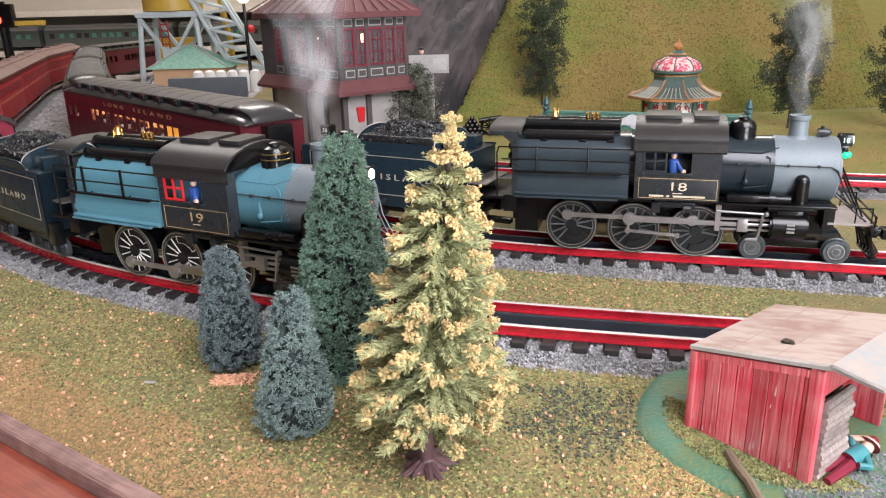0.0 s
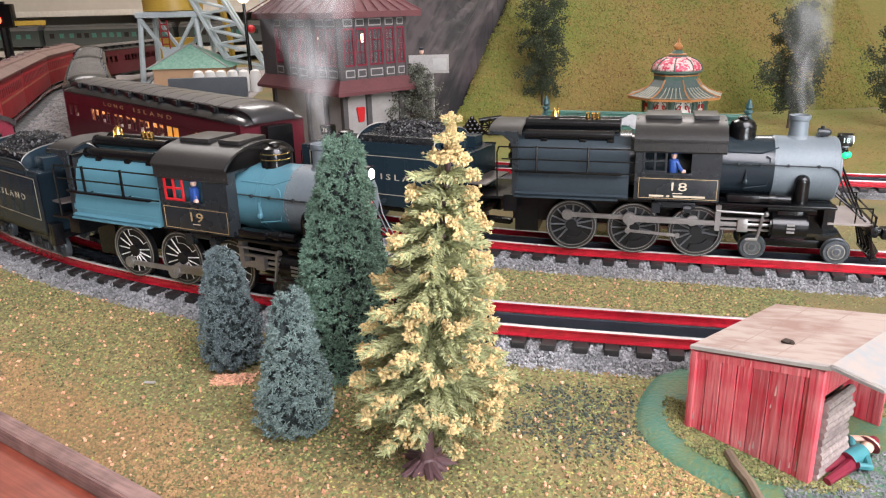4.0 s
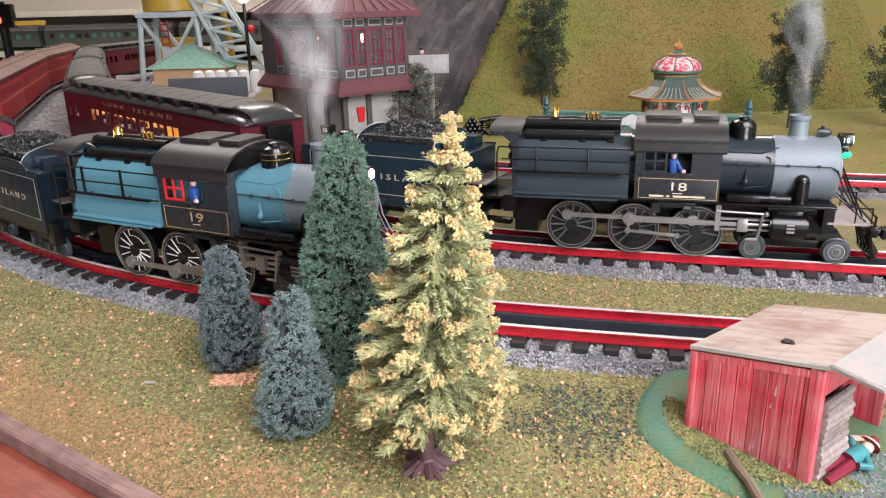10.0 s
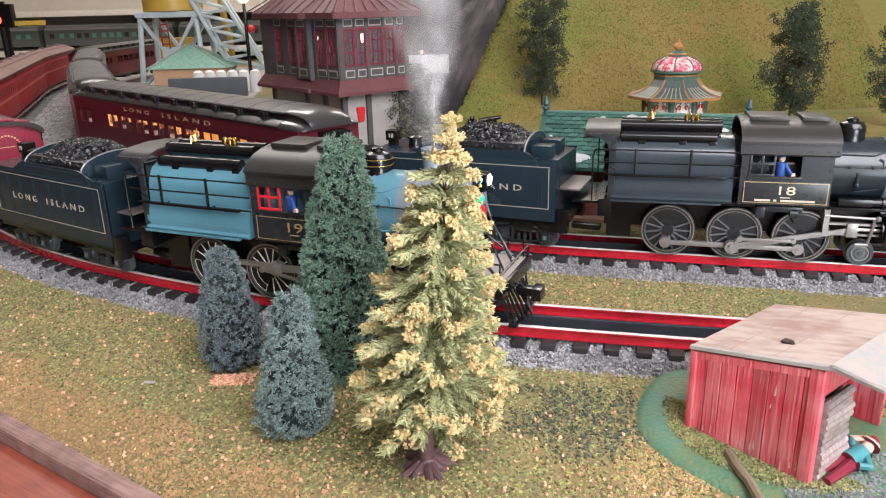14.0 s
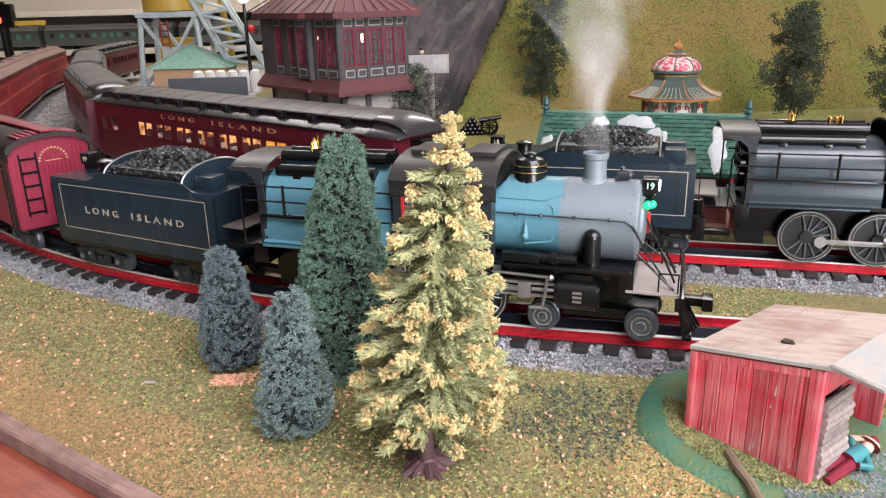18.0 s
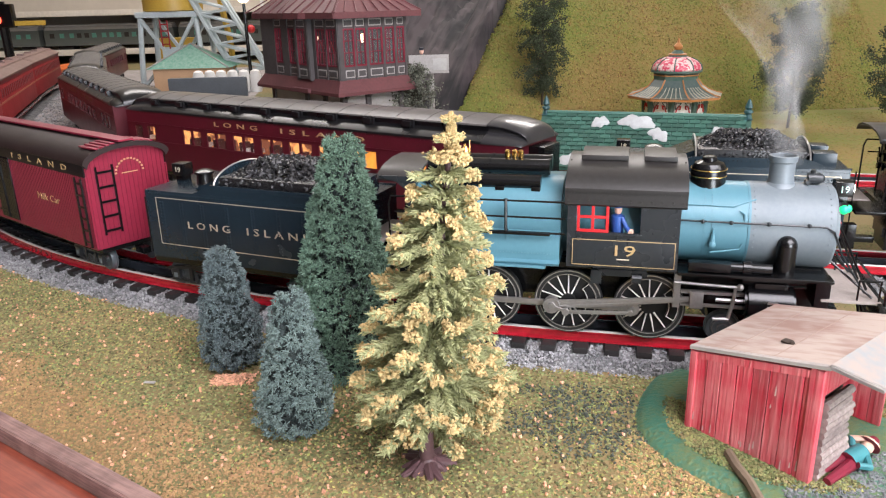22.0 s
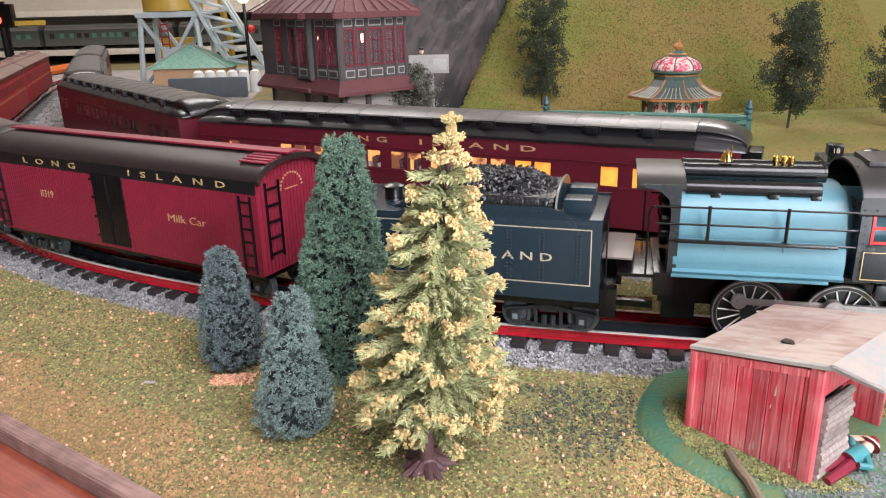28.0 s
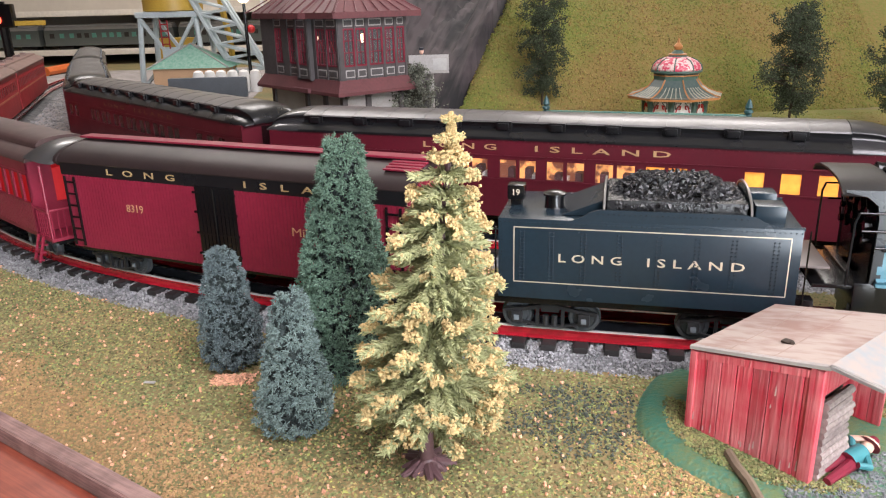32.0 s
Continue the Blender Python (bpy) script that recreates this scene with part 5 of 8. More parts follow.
    P("coupler", box(B(), -H - 1.2, -H, -0.3, 0.3, 1.2, 1.7, 0.06), M_BLACK)
    P("coupler", box(B(), H, H + 1.2, -0.3, 0.3, 1.2, 1.7, 0.06), M_BLACK)
    for x in (-H + 3.0, H - 3.0):
        truck(top, x, "near", 3.4)
    return top


MILK_HALF = 13.6
M_CARROOF2 = mat("boxcar_roof_black", (0.022, 0.013, 0.012), 0.48, other=(0.016, 0.009, 0.009), grain=3)
milk_car = build_milk_car()


M_RIDERROOF = mat("dark_brown_roof", (0.085, 0.05, 0.046), 0.42, other=(0.06, 0.036, 0.034), grain=3)


def build_rider_car():
    """A short wooden coach with an open end platform that follows the milk car."""
    top = thing("platform_coach", at(0, 0, 0), "crimson wooden coach with open platform and red-lit inside", "toy coach")
    P = lambda name, bm, material, lab="", m=None: part(name, bm, material, top, lab, m)
    H, W = 12.0, 3.1
    bm = B()
    for side in (-1, 1):
        y0, y1 = (-W, -W + 0.14) if side < 0 else (W - 0.14, W)
        box(bm, -H, H, y0, y1, 2.2, 4.6)
        box(bm, -H, H, y0, y1, 6.8, 7.8)
        x = -H
        while x < H:
            box(bm, x, min(x + 0.5, H), y0, y1, 4.6, 6.8)
            x += 1.7
    box(bm, -H, -H + 0.14, -W, W, 2.2, 7.8)
    box(bm, H - 0.14, H, -W, -1.3, 2.2, 7.8)
    box(bm, H - 0.14, H, 1.3, W, 2.2, 7.8)
    box(bm, H - 0.14, H, -1.3, 1.3, 2.2, 4.4)
    box(bm, -H, H, -W, W, 2.0, 2.3)
    bd = P("body", bm, M_MILK)
    bm = B()
    for z in (4.45, 6.75):
        box(bm, -H, H, -W - 0.08, -W + 0.02, z, z + 0.14)
    for k in range(70):
        x = -H + 0.2 + k * 0.34
        box(bm, x, x + 0.26, -W - 0.04, -W, 2.3, 4.4)
    part("siding", bm, M_MILK, bd)
    bm = box(B(), -H + 0.5, H - 0.4, -1.4, 1.4, 2.4, 6.9)
    part("lit_interior", bm, M_REDGLOW, bd, "red-lit interior")
    P("platform", box(B(), H, H + 2.6, -W, W, 2.0, 2.25, 0.04), M_MILK)
    rl = P("platform_railing", tube(B(), [(H, -W + 0.1, 4.3), (H + 2.4, -W + 0.1, 4.3), (H + 2.4, W - 0.1, 4.3)], 0.09), M_MILK, "red platform railing")
    for y in np.linspace(-W + 0.3, W - 0.3, 13):
        part("baluster", cyl(B(), (H + 2.4, y, 2.2), (H + 2.4, y, 4.3), 0.06, n=6), M_MILK, rl)
    for x in np.linspace(H + 0.4, H + 2.0, 5):
        part("baluster", cyl(B(), (x, -W + 0.1, 2.2), (x, -W + 0.1, 4.3), 0.06, n=6), M_MILK, rl)
    for y in (-W + 0.15, W - 0.15):
        P("roof_post", cyl(B(), (H + 2.4, y, 2.2), (H + 2.4, y, 7.7), 0.1, n=8), M_MILK)
    bm = B()
    for d in (0.4, 1.3):
        tube(bm, [(H + d, -W - 0.1, 2.3), (H + d, -W - 0.7, 0.4)], 0.12)
    for k in range(3):
        box(bm, H + 0.3, H + 1.5, -W - 0.75 + k * 0.22, -W - 0.4 + k * 0.22, 0.5 + k * 0.55, 0.6 + k * 0.55)
    P("platform_step", bm, M_MILK)
    cap = [(-W - 0.15, 7.75)] + arch(W + 0.15, 7.85, 0.75, 12) + [(W + 0.15, 7.75)]
    P("roof", prism(B(), cap, -H - 0.4, H + 0.5), M_RIDERROOF, "dark brown rounded roof")
    bm = B()
    prism(bm, [(-1.9, 8.3)] + arch(1.9, 8.75, 0.5, 10) + [(1.9, 8.3)], -H + 1.5, H - 0.5)
    P("clerestory", bm, M_RIDERROOF)
    verts, faces, nu, nv = [], [], 8, 12
    for i in range(nu + 1):
        a = math.pi / 2 * i / nu
        for j in range(nv + 1):
            t = -1 + 2 * j / nv
            verts.append((H + 0.3 + 2.9 * math.sin(a), (W + 0.15) * t * (1 - 0.25 * (i / nu) ** 3), 7.8 + 1.35 * (0.05 + 0.95 * math.cos(a)) * (1 - t * t * 0.75)))
    for i in range(nu):
        for j in range(nv):
            q = i * (nv + 1) + j
            faces.append((q, q + 1, q + nv + 2, q + nv + 1))
    me = from_arrays("roof_hood", verts, faces, M_HOOD)
    for pl in me.polygons:
        pl.use_smooth = True
    o = new("roof_hood", me)
    o.parent = top
    P("underframe", box(B(), -H + 0.2, H + 2.2, -2.5, 2.5, 1.6, 2.0, 0.05), M_BLACK)
    for x in (-H + 3.0, H - 2.6):
        truck(top, x, "near", 3.4)
    return top


M_REDGLOW = mat("red_interior", (0.4, 0.02, 0.02), 0.5, grain=2, glow=(1.0, 0.02, 0.03), glow_strength=0.25)
rider_car = build_rider_car()


M_OLDSTRIPE = mat("faded_orange_stripe", (0.42, 0.13, 0.07), 0.5, other=(0.33, 0.08, 0.05), grain=2)
M_OLDROOF = mat("dusty_brown_roof", (0.21, 0.135, 0.115), 0.5, other=(0.15, 0.09, 0.08), grain=1.5)
M_OLDWIN = mat("dull_red_window", (0.16, 0.012, 0.016), 0.35, grain=2)


def build_old_coach(half):
    top = thing("red_coach", at(0, 0, 0), "faded oxide-red toy coach with brown roof", "toy coach", "red coaches")
    bd = part("body", box(B(), -half, half, -3.1, 3.1, 1.3, 8.0, 0.12), M_OLDRED, top)
    for side in (-1, 1):
        part("stripe", box(B(), -half + 0.3, half - 0.3, side * 3.12 - 0.04, side * 3.12 + 0.04, 4.3, 4.62), M_OLDSTRIPE, bd, "faded orange stripe")
        part("letter_board", box(B(), -half + 0.3, half - 0.3, side * 3.12 - 0.04, side * 3.12 + 0.04, 7.2, 7.8), M_OLDWIN, bd, "dark red letter board")
        x = -half + 2.0
        while x < half - 2.0:
            part("window", box(B(), x, x + 0.9, side * 3.12 - 0.03, side * 3.12 + 0.03, 5.2, 6.6), M_OLDWIN, bd)
            x += 2.0
    cap = [(-3.25, 7.85), (-3.3, 8.15), (-2.7, 8.6), (-1.6, 8.95), (-1.5, 9.25), (0, 9.4), (1.5, 9.25), (1.6, 8.95), (2.7, 8.6), (3.3, 8.15), (3.25, 7.85)]
    rf = part("roof", prism(B(), cap, -half - 0.1, half + 0.1), M_OLDROOF, top, "dusty brown clerestory roof")
    for k in range(4):
        part("roof_hatch", box(B(), -half + (k + 0.6) * half / 2.2, -half + (k + 0.6) * half / 2.2 + 1.0, -0.6, 0.6, 9.2, 9.75, 0.1), M_OLDROOF, rf)
    for sx in (-1, 1):
        part("diaphragm", box(B(), min(sx * half, sx * (half + 0.5)), max(sx * half, sx * (half + 0.5)), -1.4, 1.4, 2.0, 7.8, 0.1), M_BLACK, top, "black end diaphragm")
    part("underframe", box(B(), -half + 0.5, half - 0.5, -2.3, 2.3, 0.9, 1.35), M_BLACK, top)
    for x in (-half + 4, half - 4):
        truck(top, x, "near", 3.4)
    return top


RED_HALVES = (13.2, 21.4, 21.2)
red_coaches = [build_old_coach(half) for half in RED_HALVES]

# ---- scenery on the table ----
M_YTIP = mat("yellow_flock", (0.54, 0.395, 0.18), 0.9, other=(0.44, 0.32, 0.145), grain=7, bump=0.5, per_island=0.14)
M_YGREEN = mat("olive_needles", (0.37, 0.375, 0.19), 0.9, other=(0.27, 0.28, 0.13), grain=7, bump=0.5, per_island=0.22)
M_DGREEN = mat("deep_green_needles", (0.13, 0.21, 0.15), 0.9, other=(0.07, 0.12, 0.085), grain=7, spread=0.5, bump=0.3, per_island=0.45)
M_BGREY = mat("frosted_blue_needles", (0.155, 0.195, 0.195), 0.9, other=(0.075, 0.10, 0.105), grain=7, spread=0.5, bump=0.3, per_island=0.55)
M_BGREEN = mat("frosted_green_needles", (0.19, 0.25, 0.225), 0.9, other=(0.09, 0.125, 0.12), grain=7, spread=0.5, bump=0.3, per_island=0.5)
M_SHADENEEDLE = mat("shade_dark_needle", (0.035, 0.048, 0.045), 0.9, other=(0.018, 0.026, 0.025), grain=6, per_island=0.4)
M_YBRANCH = mat("olive_plastic_branch", (0.16, 0.16, 0.085), 0.6, grain=5)
M_TRUNKP = mat("brown_plastic", (0.13, 0.07, 0.075), 0.35, grain=4)
M_BARK = mat("bark", (0.05, 0.035, 0.025), 0.9, grain=5, bump=0.6)
M_LEAF = mat("dark_leaf_flock", (0.055, 0.07, 0.035), 0.9, other=(0.03, 0.04, 0.02), grain=6, per_island=0.5)
M_LEAF2 = mat("dusty_leaf_flock", (0.17, 0.18, 0.14), 0.9, other=(0.07, 0.075, 0.055), grain=6, per_island=0.6)
M_BARNRED = mat("weathered_barn_red", (0.56, 0.026, 0.055), 0.5, other=(0.66, 0.20, 0.21), grain=6, spread=0.5, bump=0.7, per_object=0.22, blotch=0.5, stretch=(1.5, 1.5, 0.05))
M_BARNWHITE = mat("worn_paint", (0.62, 0.42, 0.38), 0.7, grain=4)
M_TINROOF = mat("weathered_roof", (0.43, 0.345, 0.295), 0.7, other=(0.30, 0.19, 0.155), grain=2.0, spread=0.35, bump=0.5, blotch=0.3, stretch=(0.3, 1.2, 1.0))
M_ROOFEDGE = mat("pale_roof_edge", (0.44, 0.40, 0.37), 0.65, other=(0.34, 0.31, 0.29), grain=3)
M_AWNING = mat("worn_blue_grey_roof", (0.33, 0.275, 0.24), 0.65, other=(0.25, 0.265, 0.265), grain=2, spread=0.35, blotch=0.4)
M_BARNSEAM = mat("roof_joint", (0.34, 0.255, 0.205), 0.8, grain=4)
M_LOGS = mat("grey_logs", (0.38, 0.32, 0.295), 0.9, other=(0.22, 0.175, 0.16), grain=5, bump=0.8, per_object=0.35)
M_BASEGREEN = mat("painted_green_base", (0.05, 0.17, 0.115), 0.42, other=(0.12, 0.17, 0.075), grain=5, spread=0.4, bump=0.9, blotch=0.5)
M_COALDIRT = mat("dark_gravel", (0.24, 0.25, 0.25), 0.9, other=(0.10, 0.11, 0.12), grain=6, bump=0.9)
M_CRUMB = mat("turf_crumb", (0.245, 0.225, 0.09), 0.95, other=(0.15, 0.175, 0.065), grain=1.5, per_island=0.6, hue=0.05)
M_CRUMB_DARK = mat("dark_turf_crumb", (0.075, 0.085, 0.065), 0.95, grain=3, per_island=0.5)
M_CRUMB_TAN = mat("tan_turf_crumb", (0.40, 0.265, 0.115), 0.95, other=(0.31, 0.21, 0.095), grain=2, per_island=0.35, hue=0.03)
M_CRUMB_OCHRE = mat("ochre_turf_crumb", (0.36, 0.225, 0.105), 0.95, other=(0.28, 0.18, 0.08), grain=2, per_island=0.22, hue=0.01)
M_CRUMB_BRIGHT = mat("bright_crumb", (0.36, 0.34, 0.10), 0.95, other=(0.27, 0.29, 0.08), grain=2, per_island=0.4, hue=0.03)
M_CRUMB_BROWN = mat("brown_crumb", (0.14, 0.09, 0.04), 0.95, other=(0.09, 0.075, 0.03), grain=2, per_island=0.5)
M_PEBBLE = mat("salmon_chip", (0.70, 0.39, 0.25), 0.8, other=(0.60, 0.28, 0.17), grain=3, per_island=0.35)
M_TOWERWALL = mat("tower_grey_brown", (0.075, 0.068, 0.068), 0.6, other=(0.055, 0.05, 0.05), grain=3, bump=0.2)
M_TOWERROOF = mat("tower_maroon", (0.135, 0.045, 0.048), 0.55, other=(0.10, 0.034, 0.037), grain=3, bump=0.2)
M_SASHRED = mat("sash_crimson", (0.19, 0.012, 0.03), 0.45, grain=4)
M_STUCCO = mat("grey_stucco", (0.36, 0.345, 0.33), 0.8, other=(0.29, 0.275, 0.26), grain=5, bump=0.4)
M_GREENSHINGLE = mat("green_shingle", (0.04, 0.115, 0.085), 0.55, other=(0.03, 0.085, 0.065), grain=4, bump=0.3, per_object=0.3)
M_SNOW = mat("painted_snow", (0.44, 0.45, 0.45), 0.7, grain=3, bump=0.2)
M_FINIAL = mat("teal_finial", (0.02, 0.07, 0.075), 0.5, grain=4)
M_GAZGREEN = mat("gazebo_green", (0.035, 0.09, 0.07), 0.5, other=(0.08, 0.12, 0.10), grain=3)
M_GAZROOF = mat("gazebo_roof", (0.045, 0.075, 0.07), 0.45, other=(0.08, 0.105, 0.095), grain=2)
M_COPPER = mat("copper_trim", (0.50, 0.22, 0.08), 0.4, 0.3, grain=4)
M_ROSE = mat("rose_dome", (0.52, 0.05, 0.10), 0.4, other=(0.66, 0.50, 0.47), grain=2.6, spread=0.12, blotch=1.1)
M_STEELGREY = mat("pale_blue_steelwork", (0.50, 0.56, 0.57), 0.5, other=(0.42, 0.48, 0.49), grain=3)
M_YELLOW = mat("yellow_tank", (0.55, 0.36, 0.06), 0.4, other=(0.48, 0.30, 0.05), grain=3)
M_TANBOARD = mat("tan_board", (0.60, 0.38, 0.22), 0.6, other=(0.54, 0.34, 0.20), grain=3)
M_GREENTILE = mat("green_tile", (0.06, 0.22, 0.155), 0.5, other=(0.17, 0.32, 0.25), grain=1.6, spread=0.6, blotch=1.2)
M_SLATEBLUE = mat("slate_blue_panel", (0.10, 0.115, 0.13), 0.6, grain=3)
M_BACKCOACH = mat("pullman_grey_green", (0.09, 0.10, 0.09), 0.5, grain=3)
M_GREENWIN = mat("green_window", (0.10, 0.28, 0.22), 0.3, grain=2)
M_ORANGE = mat("orange_plastic", (0.62, 0.14, 0.03), 0.5, grain=3)
M_LAMPGLOW = mat("lamp_globe", (1, 0.9, 0.75), 0.4, grain=2, glow=(1.0, 0.80, 0.55), glow_strength=4.0)
M_TANPOST = mat("shed_dirt", (0.20, 0.15, 0.10), 0.9, grain=4, bump=0.6)

OCT = np.array([(1, 0, 0), (-1, 0, 0), (0, 1, 0), (0, -1, 0), (0, 0, 1), (0, 0, -1)], float)
OCT_F = np.array([(4, 0, 2), (4, 2, 1), (4, 1, 3), (4, 3, 0), (5, 2, 0), (5, 1, 2), (5, 3, 1), (5, 0, 3)])


def clumps(places, axes, sizes, seed, slim=0.55):
    """Many small pointed tufts as one mesh: a place, a long axis and a length for each."""
    rng = np.random.default_rng(seed)
    places, axes, sizes = np.asarray(places, float), np.asarray(axes, float), np.asarray(sizes, float)
    n = len(places)
    axes = axes / (np.linalg.norm(axes, axis=1, keepdims=True) + 1e-9)
    other = np.cross(axes, rng.normal(size=(n, 3)))
    other /= np.linalg.norm(other, axis=1, keepdims=True) + 1e-9
    third = np.cross(axes, other)
    base = OCT[None] * rng.uniform(0.55, 1.25, (n, 6, 1))
    v = (base[..., 0:1] * axes[:, None] + slim * base[..., 1:2] * other[:, None] + slim * base[..., 2:3] * third[:, None]) * sizes[:, None, None] + places[:, None]
    f = OCT_F[None] + (np.arange(n) * 6)[:, None, None]
    return v.reshape(-1, 3), f.reshape(-1, 3)


def foliage(name, parent, material, label, *args, slim=0.55):
    v, f = clumps(*args, slim=slim)
    o = new(name, from_arrays(name, v, f, material))
    o.parent = parent
    return tagged(o, label, kind="stuff")


def bottle_tree(x, y, z, height, profile, material, label, seed, hubs, lean=(0, 0), needle=0.12):
    """A flocked bottle-brush conifer: tufts of short needles round many small hubs; profile: (height, radius) pairs."""
    rng = np.random.default_rng(seed)
    top = thing("conifer", at(x, y, z), label, "model tree", "model conifers in the foreground")
    part("trunk", cyl(B(), (0, 0, 0), (lean[0] * 0.95, lean[1] * 0.95, height * 0.95), 0.3, 0.08, 8), M_BARK, top)
    ph, pr = [k[0] for k in profile], [k[1] for k in profile]
    h = np.linspace(0.015, 1, 400)
    weight = np.interp(h, ph, pr) + 0.15
    h = np.interp(rng.uniform(0, 1, hubs), np.cumsum(weight) / weight.sum(), h)
    a = rng.uniform(0, 2 * math.pi, hubs)
    lump = 1 + 0.07 * np.sin(a * 5 + h * 17 + seed) + 0.06 * np.sin(h * 41 + a * 3) + rng.normal(0, 0.05, hubs)
    r = np.interp(h, ph, pr) * lump * np.where(rng.uniform(0, 1, hubs) < 0.8, 1.0, rng.uniform(0.5, 0.9, hubs))
    hub = np.stack([r * np.cos(a) + lean[0] * h, r * np.sin(a) + lean[1] * h, 0.12 + h * (height - 0.25)], 1)
    out = np.stack([np.cos(a), np.sin(a), rng.normal(0.25, 0.3, hubs)], 1)
    each = 17
    way = rng.normal(size=(hubs, each, 3)) + out[:, None] * 0.9
    way /= np.linalg.norm(way, axis=2, keepdims=True)
    size = needle * rng.uniform(0.6, 1.15, (hubs, each))
    places = hub[:, None] + way * size[..., None] * rng.uniform(0.7, 1.5, (hubs, each, 1))
    foliage("needle_tuft", top, material, "", places.reshape(-1, 3), way.reshape(-1, 3), size.reshape(-1), seed, slim=0.3)
    # needles deep in the brush close it to the eye, darkened for shade
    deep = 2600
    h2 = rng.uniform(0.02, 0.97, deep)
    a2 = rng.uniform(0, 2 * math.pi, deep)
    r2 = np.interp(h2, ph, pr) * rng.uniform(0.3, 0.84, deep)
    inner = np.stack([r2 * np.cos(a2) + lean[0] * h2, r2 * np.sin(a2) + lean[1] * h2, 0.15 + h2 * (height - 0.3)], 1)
    foliage("inner_needle", top, M_SHADENEEDLE, "inner needles darkened for the shade between tufts", inner, rng.normal(size=(deep, 3)), rng.uniform(0.16, 0.3, deep), seed + 50, slim=0.5)
    return top


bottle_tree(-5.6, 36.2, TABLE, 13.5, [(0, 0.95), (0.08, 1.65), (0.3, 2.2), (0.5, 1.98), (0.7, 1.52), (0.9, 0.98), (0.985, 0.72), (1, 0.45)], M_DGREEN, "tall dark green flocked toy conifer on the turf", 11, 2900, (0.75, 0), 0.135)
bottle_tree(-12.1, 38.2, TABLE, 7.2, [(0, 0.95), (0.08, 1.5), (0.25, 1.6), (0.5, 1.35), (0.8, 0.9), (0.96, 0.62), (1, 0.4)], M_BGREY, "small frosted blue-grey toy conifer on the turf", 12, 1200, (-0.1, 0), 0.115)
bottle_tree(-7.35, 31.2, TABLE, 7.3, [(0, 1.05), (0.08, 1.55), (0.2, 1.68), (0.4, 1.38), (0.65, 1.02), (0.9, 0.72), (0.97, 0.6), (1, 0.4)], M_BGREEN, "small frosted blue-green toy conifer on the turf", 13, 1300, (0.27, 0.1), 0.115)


def drooping_tree(x, y, z, height):
    rng = np.random.default_rng(21)
    top = thing("conifer", at(x, y, z), "olive plastic toy conifer with yellow flocked branch tips", "model tree", "model conifers in the foreground")
    bm = cyl(B(), (0, 0, 0.2), (0, 0, 2.2), 0.36, 0.3, 14)
    cyl(bm, (0, 0, 2.0), (1.4, 0, height - 0.4), 0.3, 0.08, 8)
    part("trunk", bm, M_TRUNKP, top, "glossy brown plastic trunk")
    rb = part("root_base", lathe(B(), [(0.9, 0), (0.6, 0.2), (0.38, 0.5)], 14), M_TRUNKP, top, "brown moulded root base")
    for k in range(12):
        a = 2 * math.pi * k / 12 + rng.uniform(-0.15, 0.15)
        length = rng.uniform(1.0, 1.5)
        part("root", cyl(B(), (0, 0, 0.25), (length * math.cos(a), length * math.sin(a), 0.0), 0.34, 0.13, 7), M_TRUNKP, rb)
    gp, ga, gs, yp, ya, ys, wood = [], [], [], [], [], [], B()
    tiers = 19
    for k in range(tiers):
        u = k / (tiers - 1)
        zc = 2.85 + u * (height - 3.3)
        reach = float(np.interp(u, (0, 0.12, 0.3, 0.5, 0.66, 0.78, 0.88, 1.0), (2.75, 3.05, 2.85, 2.45, 1.8, 1.4, 0.85, 0.26)))
        reach *= (1.10, 0.86, 1.0)[k % 3] if k < tiers - 3 else 1.0
        n = int(7 + 9 * (1 - u))
        for j in range(n):
            a = 2 * math.pi * (j + 0.5 * (k % 2)) / n + rng.uniform(-0.22, 0.22)
            length = reach * rng.uniform(0.82, 1.12)
            lean = np.array([u * 1.4, 0, 0])
            out, flat = np.array([math.cos(a), math.sin(a), 0]), np.array([-math.sin(a), math.cos(a), 0])
            sag = rng.uniform(0.20, 0.36)

            def spine(w):
                r = length * w
                return lean + out * r + np.array([0, 0, zc - sag * r - 0.05 * r * r + 0.22 * r * w * w + 0.2])

            cyl(wood, spine(0.02), spine(0.55), 0.07, 0.04, 4)
            cyl(wood, spine(0.55), spine(0.95), 0.045, 0.02, 4)
            steps = int(10 + length * 27)
            for i in range(steps):
                w = 0.12 + 0.86 * (i + rng.uniform(0, 0.9)) / steps
                base = spine(w)
                for sgn in (-1, 1, 0):
                    way = out * rng.uniform(0.6, 1.0) + flat * sgn * rng.uniform(0.35, 0.9) + np.array([0, 0, rng.uniform(-0.5, 0.15) if sgn else rng.uniform(0.05, 0.5)])
                    way /= np.linalg.norm(way)
                    size = rng.uniform(0.19, 0.34) * min(1, 0.5 + length * 0.3) * (1.15 - 0.4 * w)
                    spot = base + way * size * 0.8 + rng.normal(0, 0.04, 3)
                    if (u > 0.86 and rng.uniform() < 0.7) or (w > 0.75 and rng.uniform() < 0.12):
                        yp.append(spot), ya.append(way), ys.append(size * 0.45)
                    else:
                        gp.append(spot), ga.append(way), gs.append(size)
            side = math.cos(a) * 0.55 - math.sin(a) * 0.25
            tips = 2 if rng.uniform() < 0.27 + 0.45 * abs(side) + (0.3 if u < 0.25 else 0) else 0
            if u < 0.93:
                for _ in range(tips + (1 if rng.uniform() < 0.25 else 0)):
                    hub = spine(rng.uniform(0.80, 1.03)) + flat * rng.normal(0, 0.22) * min(1, length / 2) + np.array([0, 0, rng.uniform(-0.05, 0.14)])
